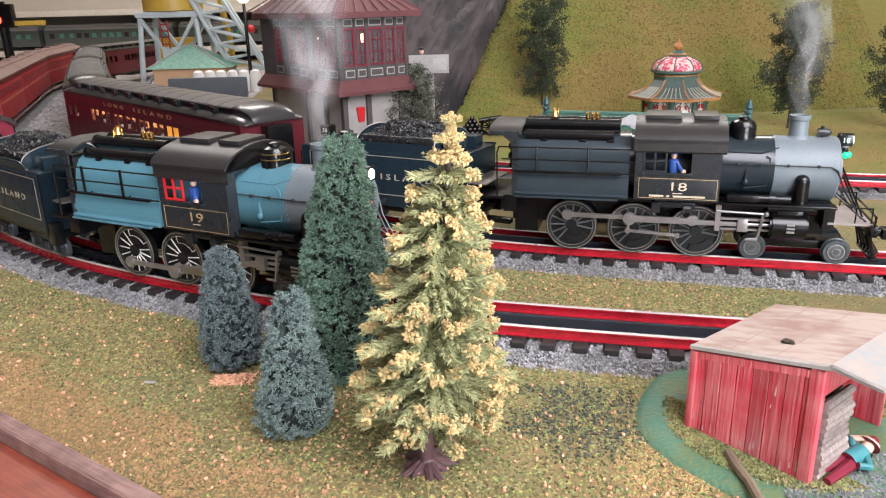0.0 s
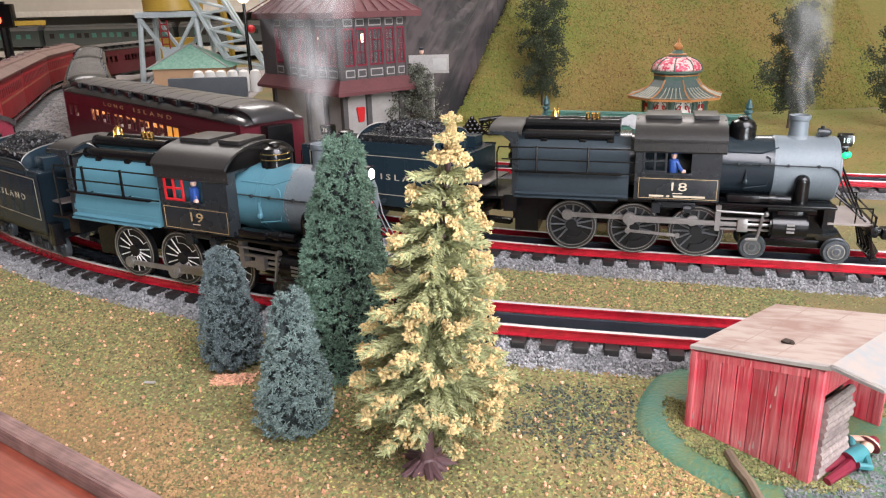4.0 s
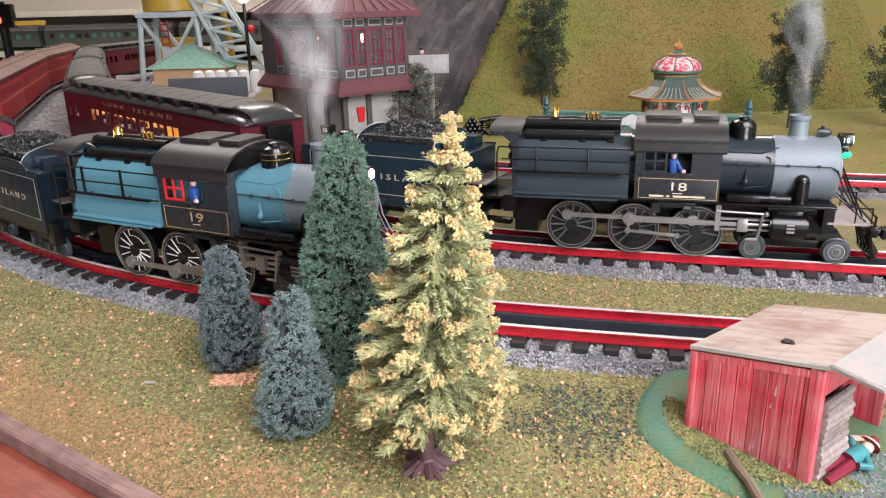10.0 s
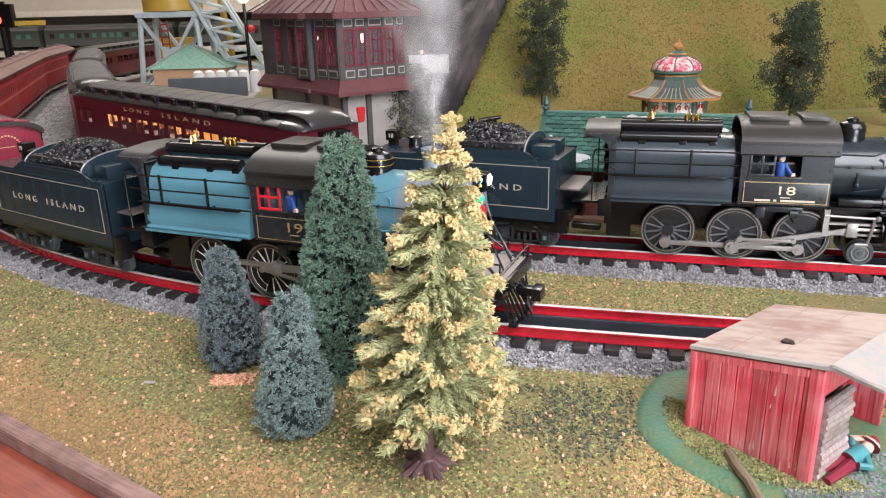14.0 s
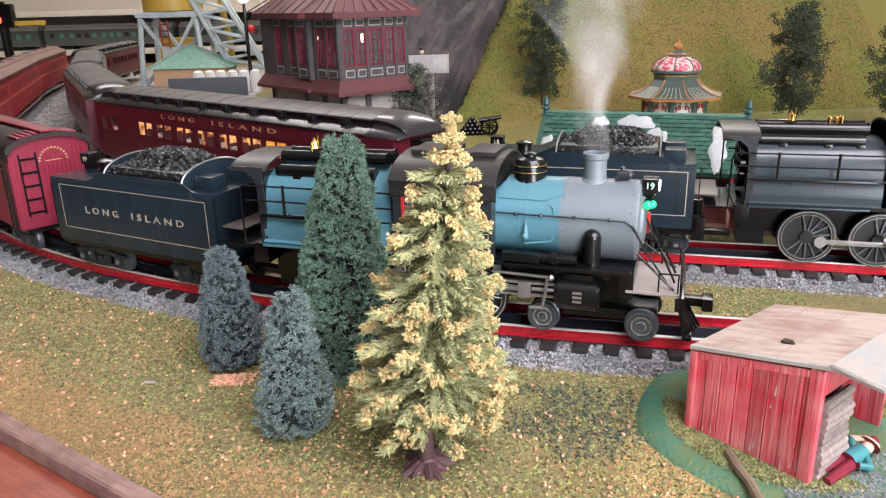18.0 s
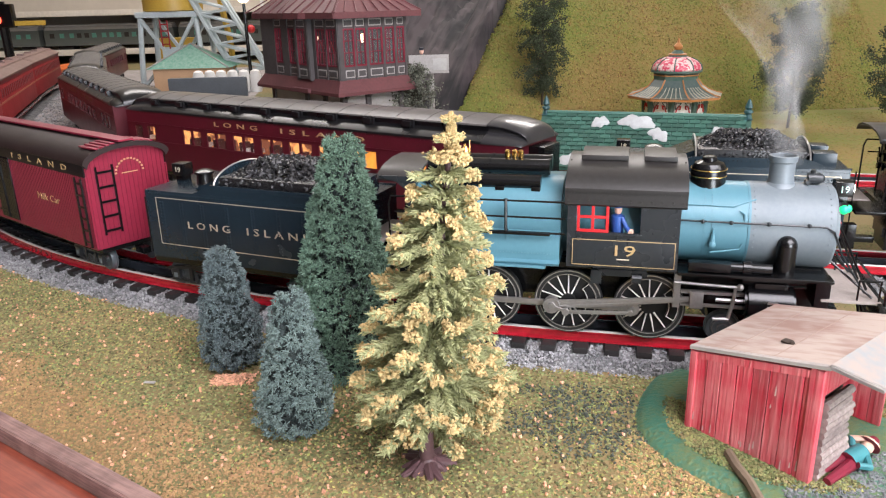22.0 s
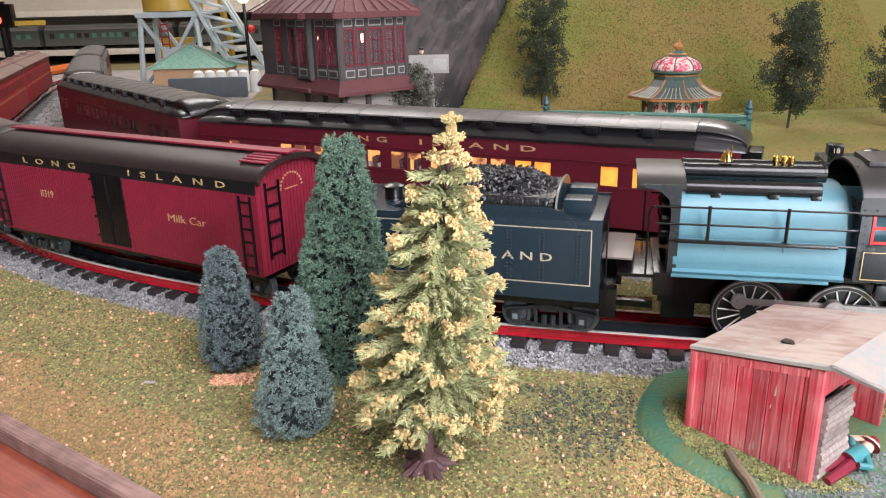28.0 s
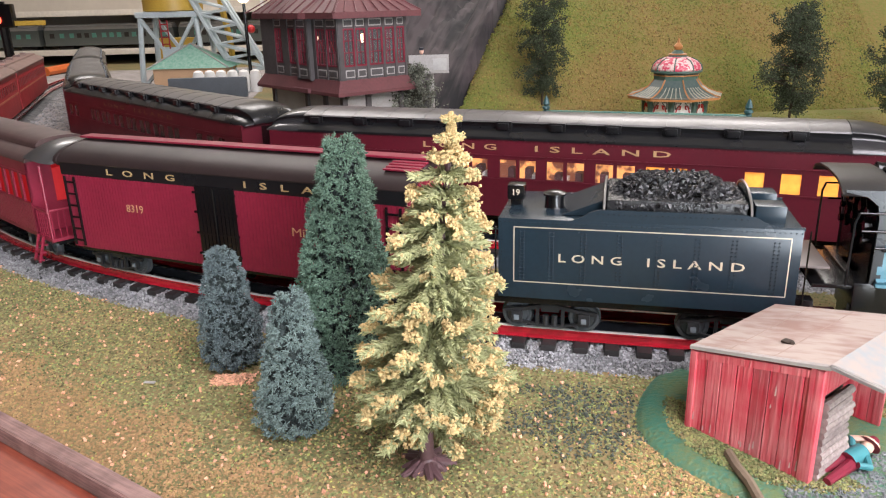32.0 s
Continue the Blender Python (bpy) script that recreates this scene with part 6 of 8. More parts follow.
                    for _ in range(26):
                        o = rng.normal(0, 0.105, 3)
                        yp.append(hub + o), ya.append(o + 1e-3), ys.append(rng.uniform(0.075, 0.14))
    for _ in range(420):       # the flocked leader at the very top
        v = rng.uniform(0, 1)
        a = rng.uniform(0, 2 * math.pi)
        r = 0.30 * (1 - v) ** 0.8 * rng.uniform(0.4, 1.1)
        yp.append(np.array([1.38 + r * math.cos(a), r * math.sin(a), height - 1.5 + 1.45 * v])), ya.append((math.cos(a), math.sin(a), 0.8)), ys.append(rng.uniform(0.07, 0.13))
    part("branch", wood, M_YBRANCH, top, "olive plastic branches")["kind"] = "stuff"
    foliage("needle_spray", top, M_YGREEN, "olive green needle sprays", gp, ga, gs, 5, slim=0.2)
    foliage("flock", top, M_YTIP, "crumbly yellow flock on the branch tips", yp, ya, ys, 6, slim=0.9)
    return top


drooping_tree(-0.95, 28.0, TABLE, 15.6)

# hillside trees with dark open crowns


def leafy_tree(x, y, z, height, width, seed, label, material, count=2600, name="tree", low=0.15, boughs=56, loose=0.36):
    rng = np.random.default_rng(seed)
    top = thing(name, at(x, y, z), label, "model tree", "model trees on the hillside")
    bm = B()
    tube(bm, [(0, 0, -0.5), (0.25, 0, height * 0.3), (-0.05, 0.1, height * 0.6), (0.1, 0, height * 0.95)], 0.2, 7)
    twigs = []
    for k in range(boughs):
        u = low + (0.97 - low) * (k + rng.uniform(0, 1)) / boughs
        a = k * 2.4 + rng.uniform(-0.5, 0.5)
        v = (u - low) / (1 - low)
        shape = min(1, 0.55 + 1.5 * v) * (1 - 0.62 * v ** 2.4)
        length = width * shape * rng.uniform(0.45, 1.15)
        p0 = Vector((0.1, 0, height * u * 0.92))
        p1 = p0 + Vector((length * math.cos(a), length * math.sin(a), length * rng.uniform(0.0, 0.55)))
        cyl(bm, p0, p1, 0.10, 0.035, 4)
        for _ in range(5):
            w = rng.uniform(0.3, 0.95)
            q0 = p0.lerp(p1, w)
            q1 = q0 + Vector(rng.normal(0, 0.30, 3).tolist()) * length * 0.75
            cyl(bm, q0, q1, 0.035, 0.015, 3)
            twigs.append((q0.lerp(q1, 0.4), q1))
        twigs.append((p0.lerp(p1, 0.75), p1))
    part("trunk", bm, M_BARK, top, "thin dark branching trunk")
    pick = rng.integers(len(twigs), size=count)
    w = rng.uniform(0, 1.15, count)
    q0 = np.array([t[0] for t in twigs])[pick]
    q1 = np.array([t[1] for t in twigs])[pick]
    places = q0 + (q1 - q0) * w[:, None] + rng.normal(0, loose, (count, 3))
    foliage("crown", top, material, "sparse clumped crown", places, rng.normal(size=(count, 3)), rng.uniform(0.10, 0.24, count), seed, slim=0.6)
    return top


leafy_tree(17.6, 128, -0.4, 24.0, 5.2, 31, "tall dark green leafy model tree on the hillside", M_LEAF, 14000)
leafy_tree(53, 112, -1.6, 19.5, 5.0, 32, "dark green leafy model tree on the hillside", M_LEAF, 13000)
leafy_tree(68, 110, -1.6, 17.5, 5.0, 33, "dark green leafy model tree on the hillside", M_LEAF, 11000)
leafy_tree(-3.9, 100, TABLE, 12.6, 4.4, 34, "dusty grey-green bare-twigged bush beside the signal tower", M_LEAF2, 7000, "bush", 0.02, 70, 0.3)

# ---- open shed on its green base ----
A0, D1, D2 = Vector((11.3, 30.1, 0)), Vector((0.608, -0.794, 0)), Vector((0.794, 0.608, 0))
SHED_Z = TABLE + 0.34


def shed():
    yaw = math.degrees(math.atan2(D1.y, D1.x))
    # local x runs along the long wall to the open front, local y across the width
    top = thing("shed", at(A0.x, A0.y, SHED_Z, 0, 0, yaw), "open weathered red wooden toy shed with pale sloping roof", "model shed")
    L, Wd, hb, hf = 5.75, 6.8, 4.05, 5.3
    n = 8
    for k in range(n):
        x0, x1 = L * k / n + 0.02, L * (k + 1) / n - 0.02
        z0, z1 = hb + (hf - hb) * x0 / L, hb + (hf - hb) * x1 / L
        bm = B()
        proud = random.uniform(0, 0.05)
        plate_y(bm, [(x0, 0), (x1, 0), (x1, z1 - 0.1), (x0, z0 - 0.1)], -0.05 - proud, 0.14)
        bmesh.ops.bevel(bm, geom=list(bm.edges), offset=0.018, segments=1, affect="EDGES")
        pk = part("plank", bm, M_BARNRED, top)
        if k != 2:
            bm = B()
            for _ in range(2):
                xx, zz = random.uniform(x0 + 0.05, x1 - 0.12), random.uniform(0.03, 0.5) if random.random() < 0.8 else random.uniform(1, z0 - 1.2)
                ln = random.uniform(0.2, 0.6)
                plate_y(bm, [(xx, zz), (xx + 0.07, zz + 0.05), (xx + 0.05, zz + ln), (xx + 0.015, zz + ln * 0.8)], -0.062 - proud, -0.03 - proud)
            part("paint_chip", bm, M_BARNWHITE, pk, "flaked pale paint")
    bm = box(B(), -0.1, 0.22, -0.16, 0.2, 0, hb - 0.05, 0.04)
    part("corner_post", bm, M_BARNRED, top)
    bm = box(B(), L - 0.5, L + 0.02, -0.14, 0.25, 0, hf - 0.1, 0.04)
    part("corner_post", bm, M_BARNRED, top)
    bm = B()
    plate_y(bm, [(0, hb - 0.45), (L, hf - 0.45), (L, hf - 0.1), (0, hb - 0.1)], -0.13, -0.05)
    part("eave_board", bm, M_BARNRED, top)
    bm = B()
    plate_y(bm, [(L - 0.1, hf - 1.25), (L + 0.02, hf - 1.25), (L + 0.02, hf - 0.1), (L - 0.1, hf - 0.1)], 0.2, Wd)
    part("lintel", bm, M_BARNRED, top)
    for k in range(9):
        y0 = Wd * k / 9
        bm = box(B(), 0.05, 0.2, y0 + 0.02, y0 + Wd / 9 - 0.02, 0, hb - 0.1, 0.02)
        part("plank", bm, M_BARNRED, top)
        bm = box(B(), 0.3 + k * 0.6, 0.88 + k * 0.6, Wd - 0.15, Wd, 0, hb, 0.02)
        part("plank", bm, M_BARNRED, top)
    # partition seen through the open front
    for k in range(7):
        part("plank", box(B(), 3.4, 3.55, 1.9 + k * 0.75, 2.6 + k * 0.75, 0, hb, 0.02), M_BARNRED, top)
    # roof slab and drooping front awning
    bm = B()
    over = 0.22
    z_at = lambda x: hb + 0.03 + (hf - hb) * x / L
    v = [bm.verts.new((x, y, z_at(x) + dz)) for dz in (0, 0.2) for x, y in ((-0.1, -over), (L + 0.25, -over), (L + 0.25, Wd + 0.2), (-0.1, Wd + 0.2))]
    for q in ((0, 1, 2, 3), (4, 5, 6, 7), (0, 1, 5, 4), (1, 2, 6, 5), (2, 3, 7, 6), (3, 0, 4, 7)):
        bm.faces.new([v[i] for i in q])
    bmesh.ops.bevel(bm, geom=list(bm.edges), offset=0.05, segments=2, affect="EDGES")
    rf = part("roof", bm, M_TINROOF, top, "stained tan sheet roof with pale edge")
    bm = B()
    v = [bm.verts.new(c) for c in ((-0.1, -over - 0.03, z_at(-0.1)), (L + 0.25, -over - 0.03, z_at(L + 0.25)), (L + 0.25, -over - 0.03, z_at(L + 0.25) + 0.16), (-0.1, -over - 0.03, z_at(-0.1) + 0.16),
                                     (-0.1, -over + 0.1, z_at(-0.1) - 0.02), (L + 0.25, -over + 0.1, z_at(L + 0.25) - 0.02), (L + 0.25, -over + 0.1, z_at(L + 0.25) + 0.215), (-0.1, -over + 0.1, z_at(-0.1) + 0.215))]
    for q in ((0, 1, 2, 3), (4, 5, 6, 7), (0, 1, 5, 4), (1, 2, 6, 5), (2, 3, 7, 6), (3, 0, 4, 7)):
        bm.faces.new([v[i] for i in q])
    part("roof_edge", bm, M_ROOFEDGE, rf, "pale worn edge strip")
    bm = B()
    z0 = z_at(L + 0.25)
    v = [bm.verts.new(c) for c in ((L + 0.2, -over, z0 + 0.06), (L + 2.0, 0.35, z0 - 0.45), (L + 2.0, Wd + 0.3, z0 - 0.45), (L + 0.2, Wd + 0.3, z0 + 0.06),
                                     (L + 0.2, -over, z0 + 0.215), (L + 2.0, 0.35, z0 - 0.28), (L + 2.0, Wd + 0.3, z0 - 0.28), (L + 0.2, Wd + 0.3, z0 + 0.215))]
    for q in ((0, 1, 2, 3), (4, 5, 6, 7), (0, 1, 5, 4), (1, 2, 6, 5), (2, 3, 7, 6), (3, 0, 4, 7)):
        bm.faces.new([v[i] for i in q])
    aw = part("awning", bm, M_AWNING, top, "grey-blue drooping front awning")
    bm = B()
    for s in (-1, 1):
        tube(bm, [(L + 0.25, -over, z0 + 0.2), (L + 2.0, 0.35, z0 - 0.3)], 0.09)
    part("awning_rim", bm, M_ROOFEDGE, aw)
    for x in (1.7, 3.7):
        bm = prism(B(), [(-over + 0.1, 0), (Wd + 0.2, 0), (Wd + 0.2, 0.215), (-over + 0.1, 0.215)], -0.015, 0.015)
        part("roof_seam", bm, M_BARNSEAM, rf, "", at(x, 0, z_at(x), 0, 0, 0))
    bm = B()
    box(bm, 3.1, 3.5, 1.5, 1.9, z_at(3.3) + 0.2, z_at(3.3) + 0.3, 0.03)
    ball(bm, (3.55, 1.6, z_at(3.3) + 0.26), 0.13, 6)
    part("roof_knot", bm, M_BARK, rf)
    # stacked firewood inside
    for r in range(11):
        for c in range(2):
            zr = 0.2 + r * 0.33
            xr = L + 0.02 - c * 0.5 + random.uniform(-0.06, 0.06)
            bm = cyl(B(), (xr, 0.3, zr), (xr + random.uniform(-0.05, 0.05), 2.6 + random.uniform(-0.12, 0.08), zr + random.uniform(-0.06, 0.06)), 0.2, 0.19, 8)
            part("log", bm, M_LOGS, top, "split grey log")
    return top


shed()
bm = B()
for y in (-0.2, 0.2):
    cyl(bm, (-1.7, y * 1.5, 0.18), (0, y, 0.3), 0.17, 0.26, 9)
cyl(bm, (-0.05, 0, 0.34), (0.95, 0, 0.42), 0.42, 0.36, 12)
tube(bm, [(0.75, -0.35, 0.4), (0.35, -0.7, 0.3), (-0.1, -0.5, 0.45)], 0.14, 7)
tube(bm, [(0.8, 0.3, 0.5), (1.2, 0.6, 0.6), (1.45, 0.2, 0.75)], 0.14, 7)
ball(bm, (1.3, 0, 0.5), 0.27, 10)
cyl(bm, (1.42, 0, 0.56), (1.52, 0, 0.6), 0.46, 0.42, 14)
cyl(bm, (1.5, 0, 0.6), (1.8, 0, 0.7), 0.27, 0.2, 12)
M_DOLLTEAL = mat("toy_teal", (0.05, 0.22, 0.24), 0.5, grain=4)
sleeper = solid("toy_sleeper", bm, M_DOLLTEAL, "small painted toy figure lying by the shed", "toy figure", m=at(16.9, 26.6, SHED_Z, 0, 0, 30) @ Matrix.Diagonal((1.08, 1.05, 1.0, 1)))
sleeper.data.materials.append(M_SASHRED)
sleeper.data.materials.append(M_SKIN)
for p in sleeper.data.polygons:
    x = p.center.x / CM
    if x < -0.02 or x > 1.415:
        p.material_index = 1
    elif x > 1.1:
        p.material_index = 2

# moulded base under the shed
bm = B()
outline = []
for k in range(40):
    a = 2 * math.pi * k / 40
    rx, ry = 6.2 + 0.5 * math.sin(3 * a), 7.2 + 0.5 * math.cos(2 * a)
    p = A0 + D1 * (2.6 + rx * math.cos(a) * 1.1) + D2 * (2.9 + ry * math.sin(a) * 0.85)
    outline.append(p)
centre = A0 + D1 * 2.6 + D2 * 2.9
rings = []
for f, z in ((1.0, TABLE - 0.05), (0.975, TABLE + 0.10), (0.93, TABLE + 0.22), (0.88, TABLE + 0.31), (0.8, TABLE + 0.34), (0.6, TABLE + 0.34), (0.3, TABLE + 0.34)):
    rings.append([bm.verts.new((centre.x + (p.x - centre.x) * f, centre.y + (p.y - centre.y) * f, z)) for p in outline])
for a, b in zip(rings, rings[1:]):
    for k in range(40):
        bm.faces.new((a[k], a[(k + 1) % 40], b[(k + 1) % 40], b[k]))
bm.faces.new(rings[-1])
solid("green_mound", bm, M_BASEGREEN, "glossy green painted moulded base under the shed", "model base", smooth=80)
bm = B()
tube(bm, [(12.3, 27.7, TABLE + 0.45), (12.25, 26.6, TABLE + 0.5), (12.35, 25.5, TABLE + 0.5), (12.3, 24.4, TABLE + 0.5), (12.2, 23.2, TABLE + 0.5)], 0.22, 8)
solid("fallen_branch", bm, M_TANPOST, "grey-brown fallen branch on the green base", "branch")

# ---- signal tower ----


def signal_tower():
    top = thing("signal_tower", at(-12.0, 91.5, TABLE, 0, 0, 40.0), "octagonal-fronted railway signal tower with maroon roof", "model building")
    # local: x along the right-hand face, y along the left-hand face; the corner at the origin faces the viewer
    X, Y = 10.7, 19.7
    lower = part("lower_storey", box(B(), 1.0, X - 0.8, 1.0, Y - 1.0, 0, 9.2), M_STUCCO, top, "grey stucco lower storey")
    for x, y in ((1.0, 1.0), (4.6, 0.98), (X - 0.9, 1.0), (0.98, 5.0), (0.98, 9.5), (1.0, Y - 1.1)):
        part("timber_post", box(B(), x - 0.35, x + 0.35, y - 0.35, y + 0.35, 0, 9.0, 0.05), M_TOWERWALL, lower)
    for x, y, rz in ((1.2, 0.6, 0), (4.6, 0.6, 0), (X - 1, 0.6, 0), (0.6, 5.0, -90), (0.6, 9.5, -90)):
        bm = B()
        prism(bm, [(-0.5, 1.3), (0.6, 1.3), (0.6, -0.8), (0.35, 0.4), (0, 1.0)], -0.2, 0.2)
        part("bracket", bm, M_TOWERWALL, lower, "", at(x, y, 7.4, 0, 0, rz))
    part("keystone_plaque", plate_y(B(), [(3.0, 5.3), (3.75, 5.3), (4.0, 7.0), (3.85, 7.2), (2.9, 7.2), (2.75, 7.0)], 0.75, 0.98), M_REDPAINT, lower, "red keystone-shaped plaque")
    # skirt roof
    bm = B()
    o = [(-0.9, -0.9), (X + 0.5, -0.9), (X + 0.5, Y + 0.5), (-0.9, Y + 0.5)]
    i = [(0.1, 0.1), (X - 0.2, 0.1), (X - 0.2, Y - 0.2), (0.1, Y - 0.2)]
    rows = [[bm.verts.new((x, y, z)) for x, y in pts] for pts, z in ((o, 8.9), (o, 9.3), (i, 10.7))]
    for a, b in zip(rows, rows[1:]):
        for k in range(4):
            bm.faces.new((a[k], a[(k + 1) % 4], b[(k + 1) % 4], b[k]))
    bm.faces.new(rows[0][::-1])
    bm.faces.new(rows[-1])
    part("skirt_roof", bm, M_TOWERROOF, top, "maroon skirt roof")
    part("upper_floor", box(B(), 0.4, X - 0.4, 0.4, Y - 0.4, 10.5, 10.9), M_TOWERINSIDE, top, "dim boarded floor inside the tower")
    part("upper_ceiling", box(B(), 0.4, X - 0.4, 0.4, Y - 0.4, 17.6, 18.0), M_TOWERINSIDE, top)
    cabinet = part("lever_frame", box(B(), 3.0, 4.0, 6.0, 14.0, 10.9, 13.6, 0.1), M_TOWERINSIDE, top, "dark lever frame on the tower floor")
    for k in range(9):
        part("lever", cyl(B(), (3.5, 6.5 + k * 0.85, 13.5), (3.2, 6.5 + k * 0.85, 15.0), 0.07, n=5), M_STEEL if k % 3 else M_REDPAINT, cabinet)
    for c in ((5.4, 2.6, 15.3), (7.4, 5.4, 15.6), (3.4, 10.6, 15.4)):
        bm = B()
        ball(bm, c, 0.36, 10)
        lamp_part = part("bulb", bm, M_LAMPGLOW, top, "warm ceiling bulb")
        part("bulb_cord", cyl(B(), (c[0], c[1], c[2]), (c[0], c[1], 17.7), 0.05, n=5), M_BLACK, lamp_part)

    def face(spans, place):
        """One glazed wall from 10.6 up to 18: posts, panels, sashes; place turns it about the corner."""
        wall = None
        for x0, x1, glazed in spans:
            if not glazed:
                w = part("wall_post", box(B(), x0, x1, -0.12, 0.3, 10.6, 18.2, 0.04), M_TOWERWALL, top, "", place)
                wall = wall or w
                continue
            part("panel_band", box(B(), x0, x1, 0.0, 0.25, 10.6, 12.3), M_TOWERWALL, top, "", place)
            pn = part("panel", box(B(), x0 + 0.12, x1 - 0.12, -0.06, 0.1, 10.95, 11.9, 0.1), M_STUCCO, top, "pale outlined panel", place)
            part("panel_field", box(B(), x0 + 0.26, x1 - 0.26, -0.09, 0.1, 11.1, 11.75, 0.02), M_TOWERWALL, pn)
            pn = part("panel", box(B(), x0 + 0.12, x1 - 0.12, -0.05, 0.1, 17.0, 17.9, 0.1), M_STUCCO, top, "pale outlined panel", place)
            part("panel_field", box(B(), x0 + 0.26, x1 - 0.26, -0.08, 0.1, 17.15, 17.75, 0.02), M_TOWERWALL, pn)
            part("panel_band", box(B(), x0, x1, 0.0, 0.25, 16.8, 18.1), M_TOWERWALL, top, "", place)
            bm = B()
            for a, b in ((x0, x0 + 0.2), (x1 - 0.2, x1)):
                box(bm, a, b, -0.05, 0.15, 12.3, 16.8)
            box(bm, x0 + 0.2, x1 - 0.2, -0.05, 0.15, 12.3, 12.5)
            box(bm, x0 + 0.2, x1 - 0.2, -0.05, 0.15, 16.6, 16.8)
            n = 2 if x1 - x0 > 1.7 else 1
            for k in range(1, n + 1):
                c = x0 + (x1 - x0) * k / (n + 1)
                box(bm, c - 0.05, c + 0.05, 0.0, 0.1, 12.5, 16.6)
            for z in (13.9, 15.3):
                box(bm, x0 + 0.2, x1 - 0.2, 0.0, 0.1, z, z + 0.1)
            sash = part("window_sash", bm, M_SASHRED, top, "crimson window sash", place)
            part("pane", box(B(), x0 + 0.2, x1 - 0.2, 0.10, 0.13, 12.5, 16.6), M_GLASSCLEAR, sash)
        return wall

    def spread(total, widths):
        posts = len(widths) + 1
        gap = (total - sum(widths)) / posts
        out, x = [], 0.0
        for w in widths:
            out += [(x, x + gap, False), (x + gap, x + gap + w, True)]
            x += gap + w
        out.append((x, x + gap, False))
        return out

    def stretch(start, end, glazed):
        """Posts between the glazed spans, which are (from, to) pairs."""
        out, x = [], start
        for a, b in glazed:
            out += [(x, a, False), (a, b, True)]
            x = b
        return out + [(x, end, False)]

    face(stretch(0, X - 0.4, [(0.68, 2.3), (2.5, 4.0), (4.4, 6.56), (6.9, 8.4), (8.75, 10.0)]), at(0.2, 0.2, 0))
    # the left face: two flat stretches with a shallow bay between them
    flip = lambda end, spans: [(end - b, end - a) for a, b in reversed(spans)]
    face(stretch(0, 5.8, flip(6.0, [(0.55, 2.8), (3.05, 5.3)])), at(0.2, 6.0, 0, 0, 0, -90))
    face(stretch(0, 3.2, flip(9.3, [(6.65, 8.75)])), at(-0.45, 9.3, 0, 0, 0, -90))
    face(stretch(0, 10.1, flip(19.5, [(9.95, 12.2), (13.9, 15.8)])), at(0.2, 19.5, 0, 0, 0, -90))
    for ya, yb in ((5.95, 6.25), (9.15, 9.45)):
        part("bay_cheek", box(B(), -0.5, 0.35, ya, yb, 10.4, 18.2, 0.05), M_TOWERWALL, top)
    part("bay_skirt", box(B(), -1.35, 0.3, 5.6, 9.8, 8.95, 9.5, 0.1), M_TOWERROOF, top, "maroon ledge under the bay")
    # the two far faces, glazed as well, so that light shows through
    face(spread(Y - 0.4, [1.2] * 4), at(X - 0.2, 0.2, 0, 0, 0, 90))
    face(spread(X - 0.4, [1.1] * 2), at(X - 0.2, Y - 0.2, 0, 0, 0, 180))
    # hip roof with eaves and standing seams
    e = [(-1.2, -1.2), (X + 1.3, -1.2), (X + 1.3, Y + 1.6), (-0.2, Y + 1.6), (-1.2, 12.0), (-1.7, 9.8), (-1.7, 6.0), (-1.2, 5.0)]
    bm = B()
    low = [bm.verts.new((x, y, 18.0)) for x, y in e]
    mid = [bm.verts.new((x, y, 18.7)) for x, y in e]
    r0, r1 = bm.verts.new((X / 2, 5.0, 23.4)), bm.verts.new((X / 2, 14.5, 23.4))
    for k in range(len(e)):
        bm.faces.new((low[k], low[(k + 1) % len(e)], mid[(k + 1) % len(e)], mid[k]))
    bm.faces.new(low[::-1])
    bm.faces.new((mid[0], mid[1], r0))
    bm.faces.new((mid[1], mid[2], r1, r0))
    bm.faces.new((mid[2], mid[3], r1))
    for a, b in ((3, 4), (4, 5)):
        bm.faces.new((mid[a], mid[b], r1))
    bm.faces.new((mid[5], mid[6], r0, r1))
    for a, b in ((6, 7), (7, 0)):
        bm.faces.new((mid[a], mid[b], r0))
    roof = part("hip_roof", bm, M_TOWERROOF, top, "maroon standing-seam hip roof", smooth=0)
    r0v, r1v = Vector((X / 2, 5.0, 23.45)), Vector((X / 2, 14.5, 23.45))
    for k in range(9):
        a = Vector((-1.2 + k * (X + 2.5) / 8, -1.2, 18.75))
        part("roof_seam", cyl(B(), a, r0v.lerp(a, 0.12), 0.1, 0.06, 5), M_TOWERROOF, roof)
    for k in range(11):
        y = -1.6 + k * (Y + 3) / 10
        a = Vector((-1.2 if not 5 < y < 11.4 else -1.7, y, 18.75))
        tgt = Vector((X / 2, min(max(y, 5.0), 14.5), 23.45))
        part("roof_seam", cyl(B(), a, tgt.lerp(a, 0.1), 0.1, 0.06, 5), M_TOWERROOF, roof)
    return top


M_TOWERINSIDE = mat("tower_room", (0.06, 0.035, 0.032), 0.8, other=(0.10, 0.07, 0.06), grain=1.2, spread=0.4)
M_GLASSCLEAR = mat("thin_glass", (0.5, 0.55, 0.55), 0.05, grain=2, alpha=0.08)
signal_tower()

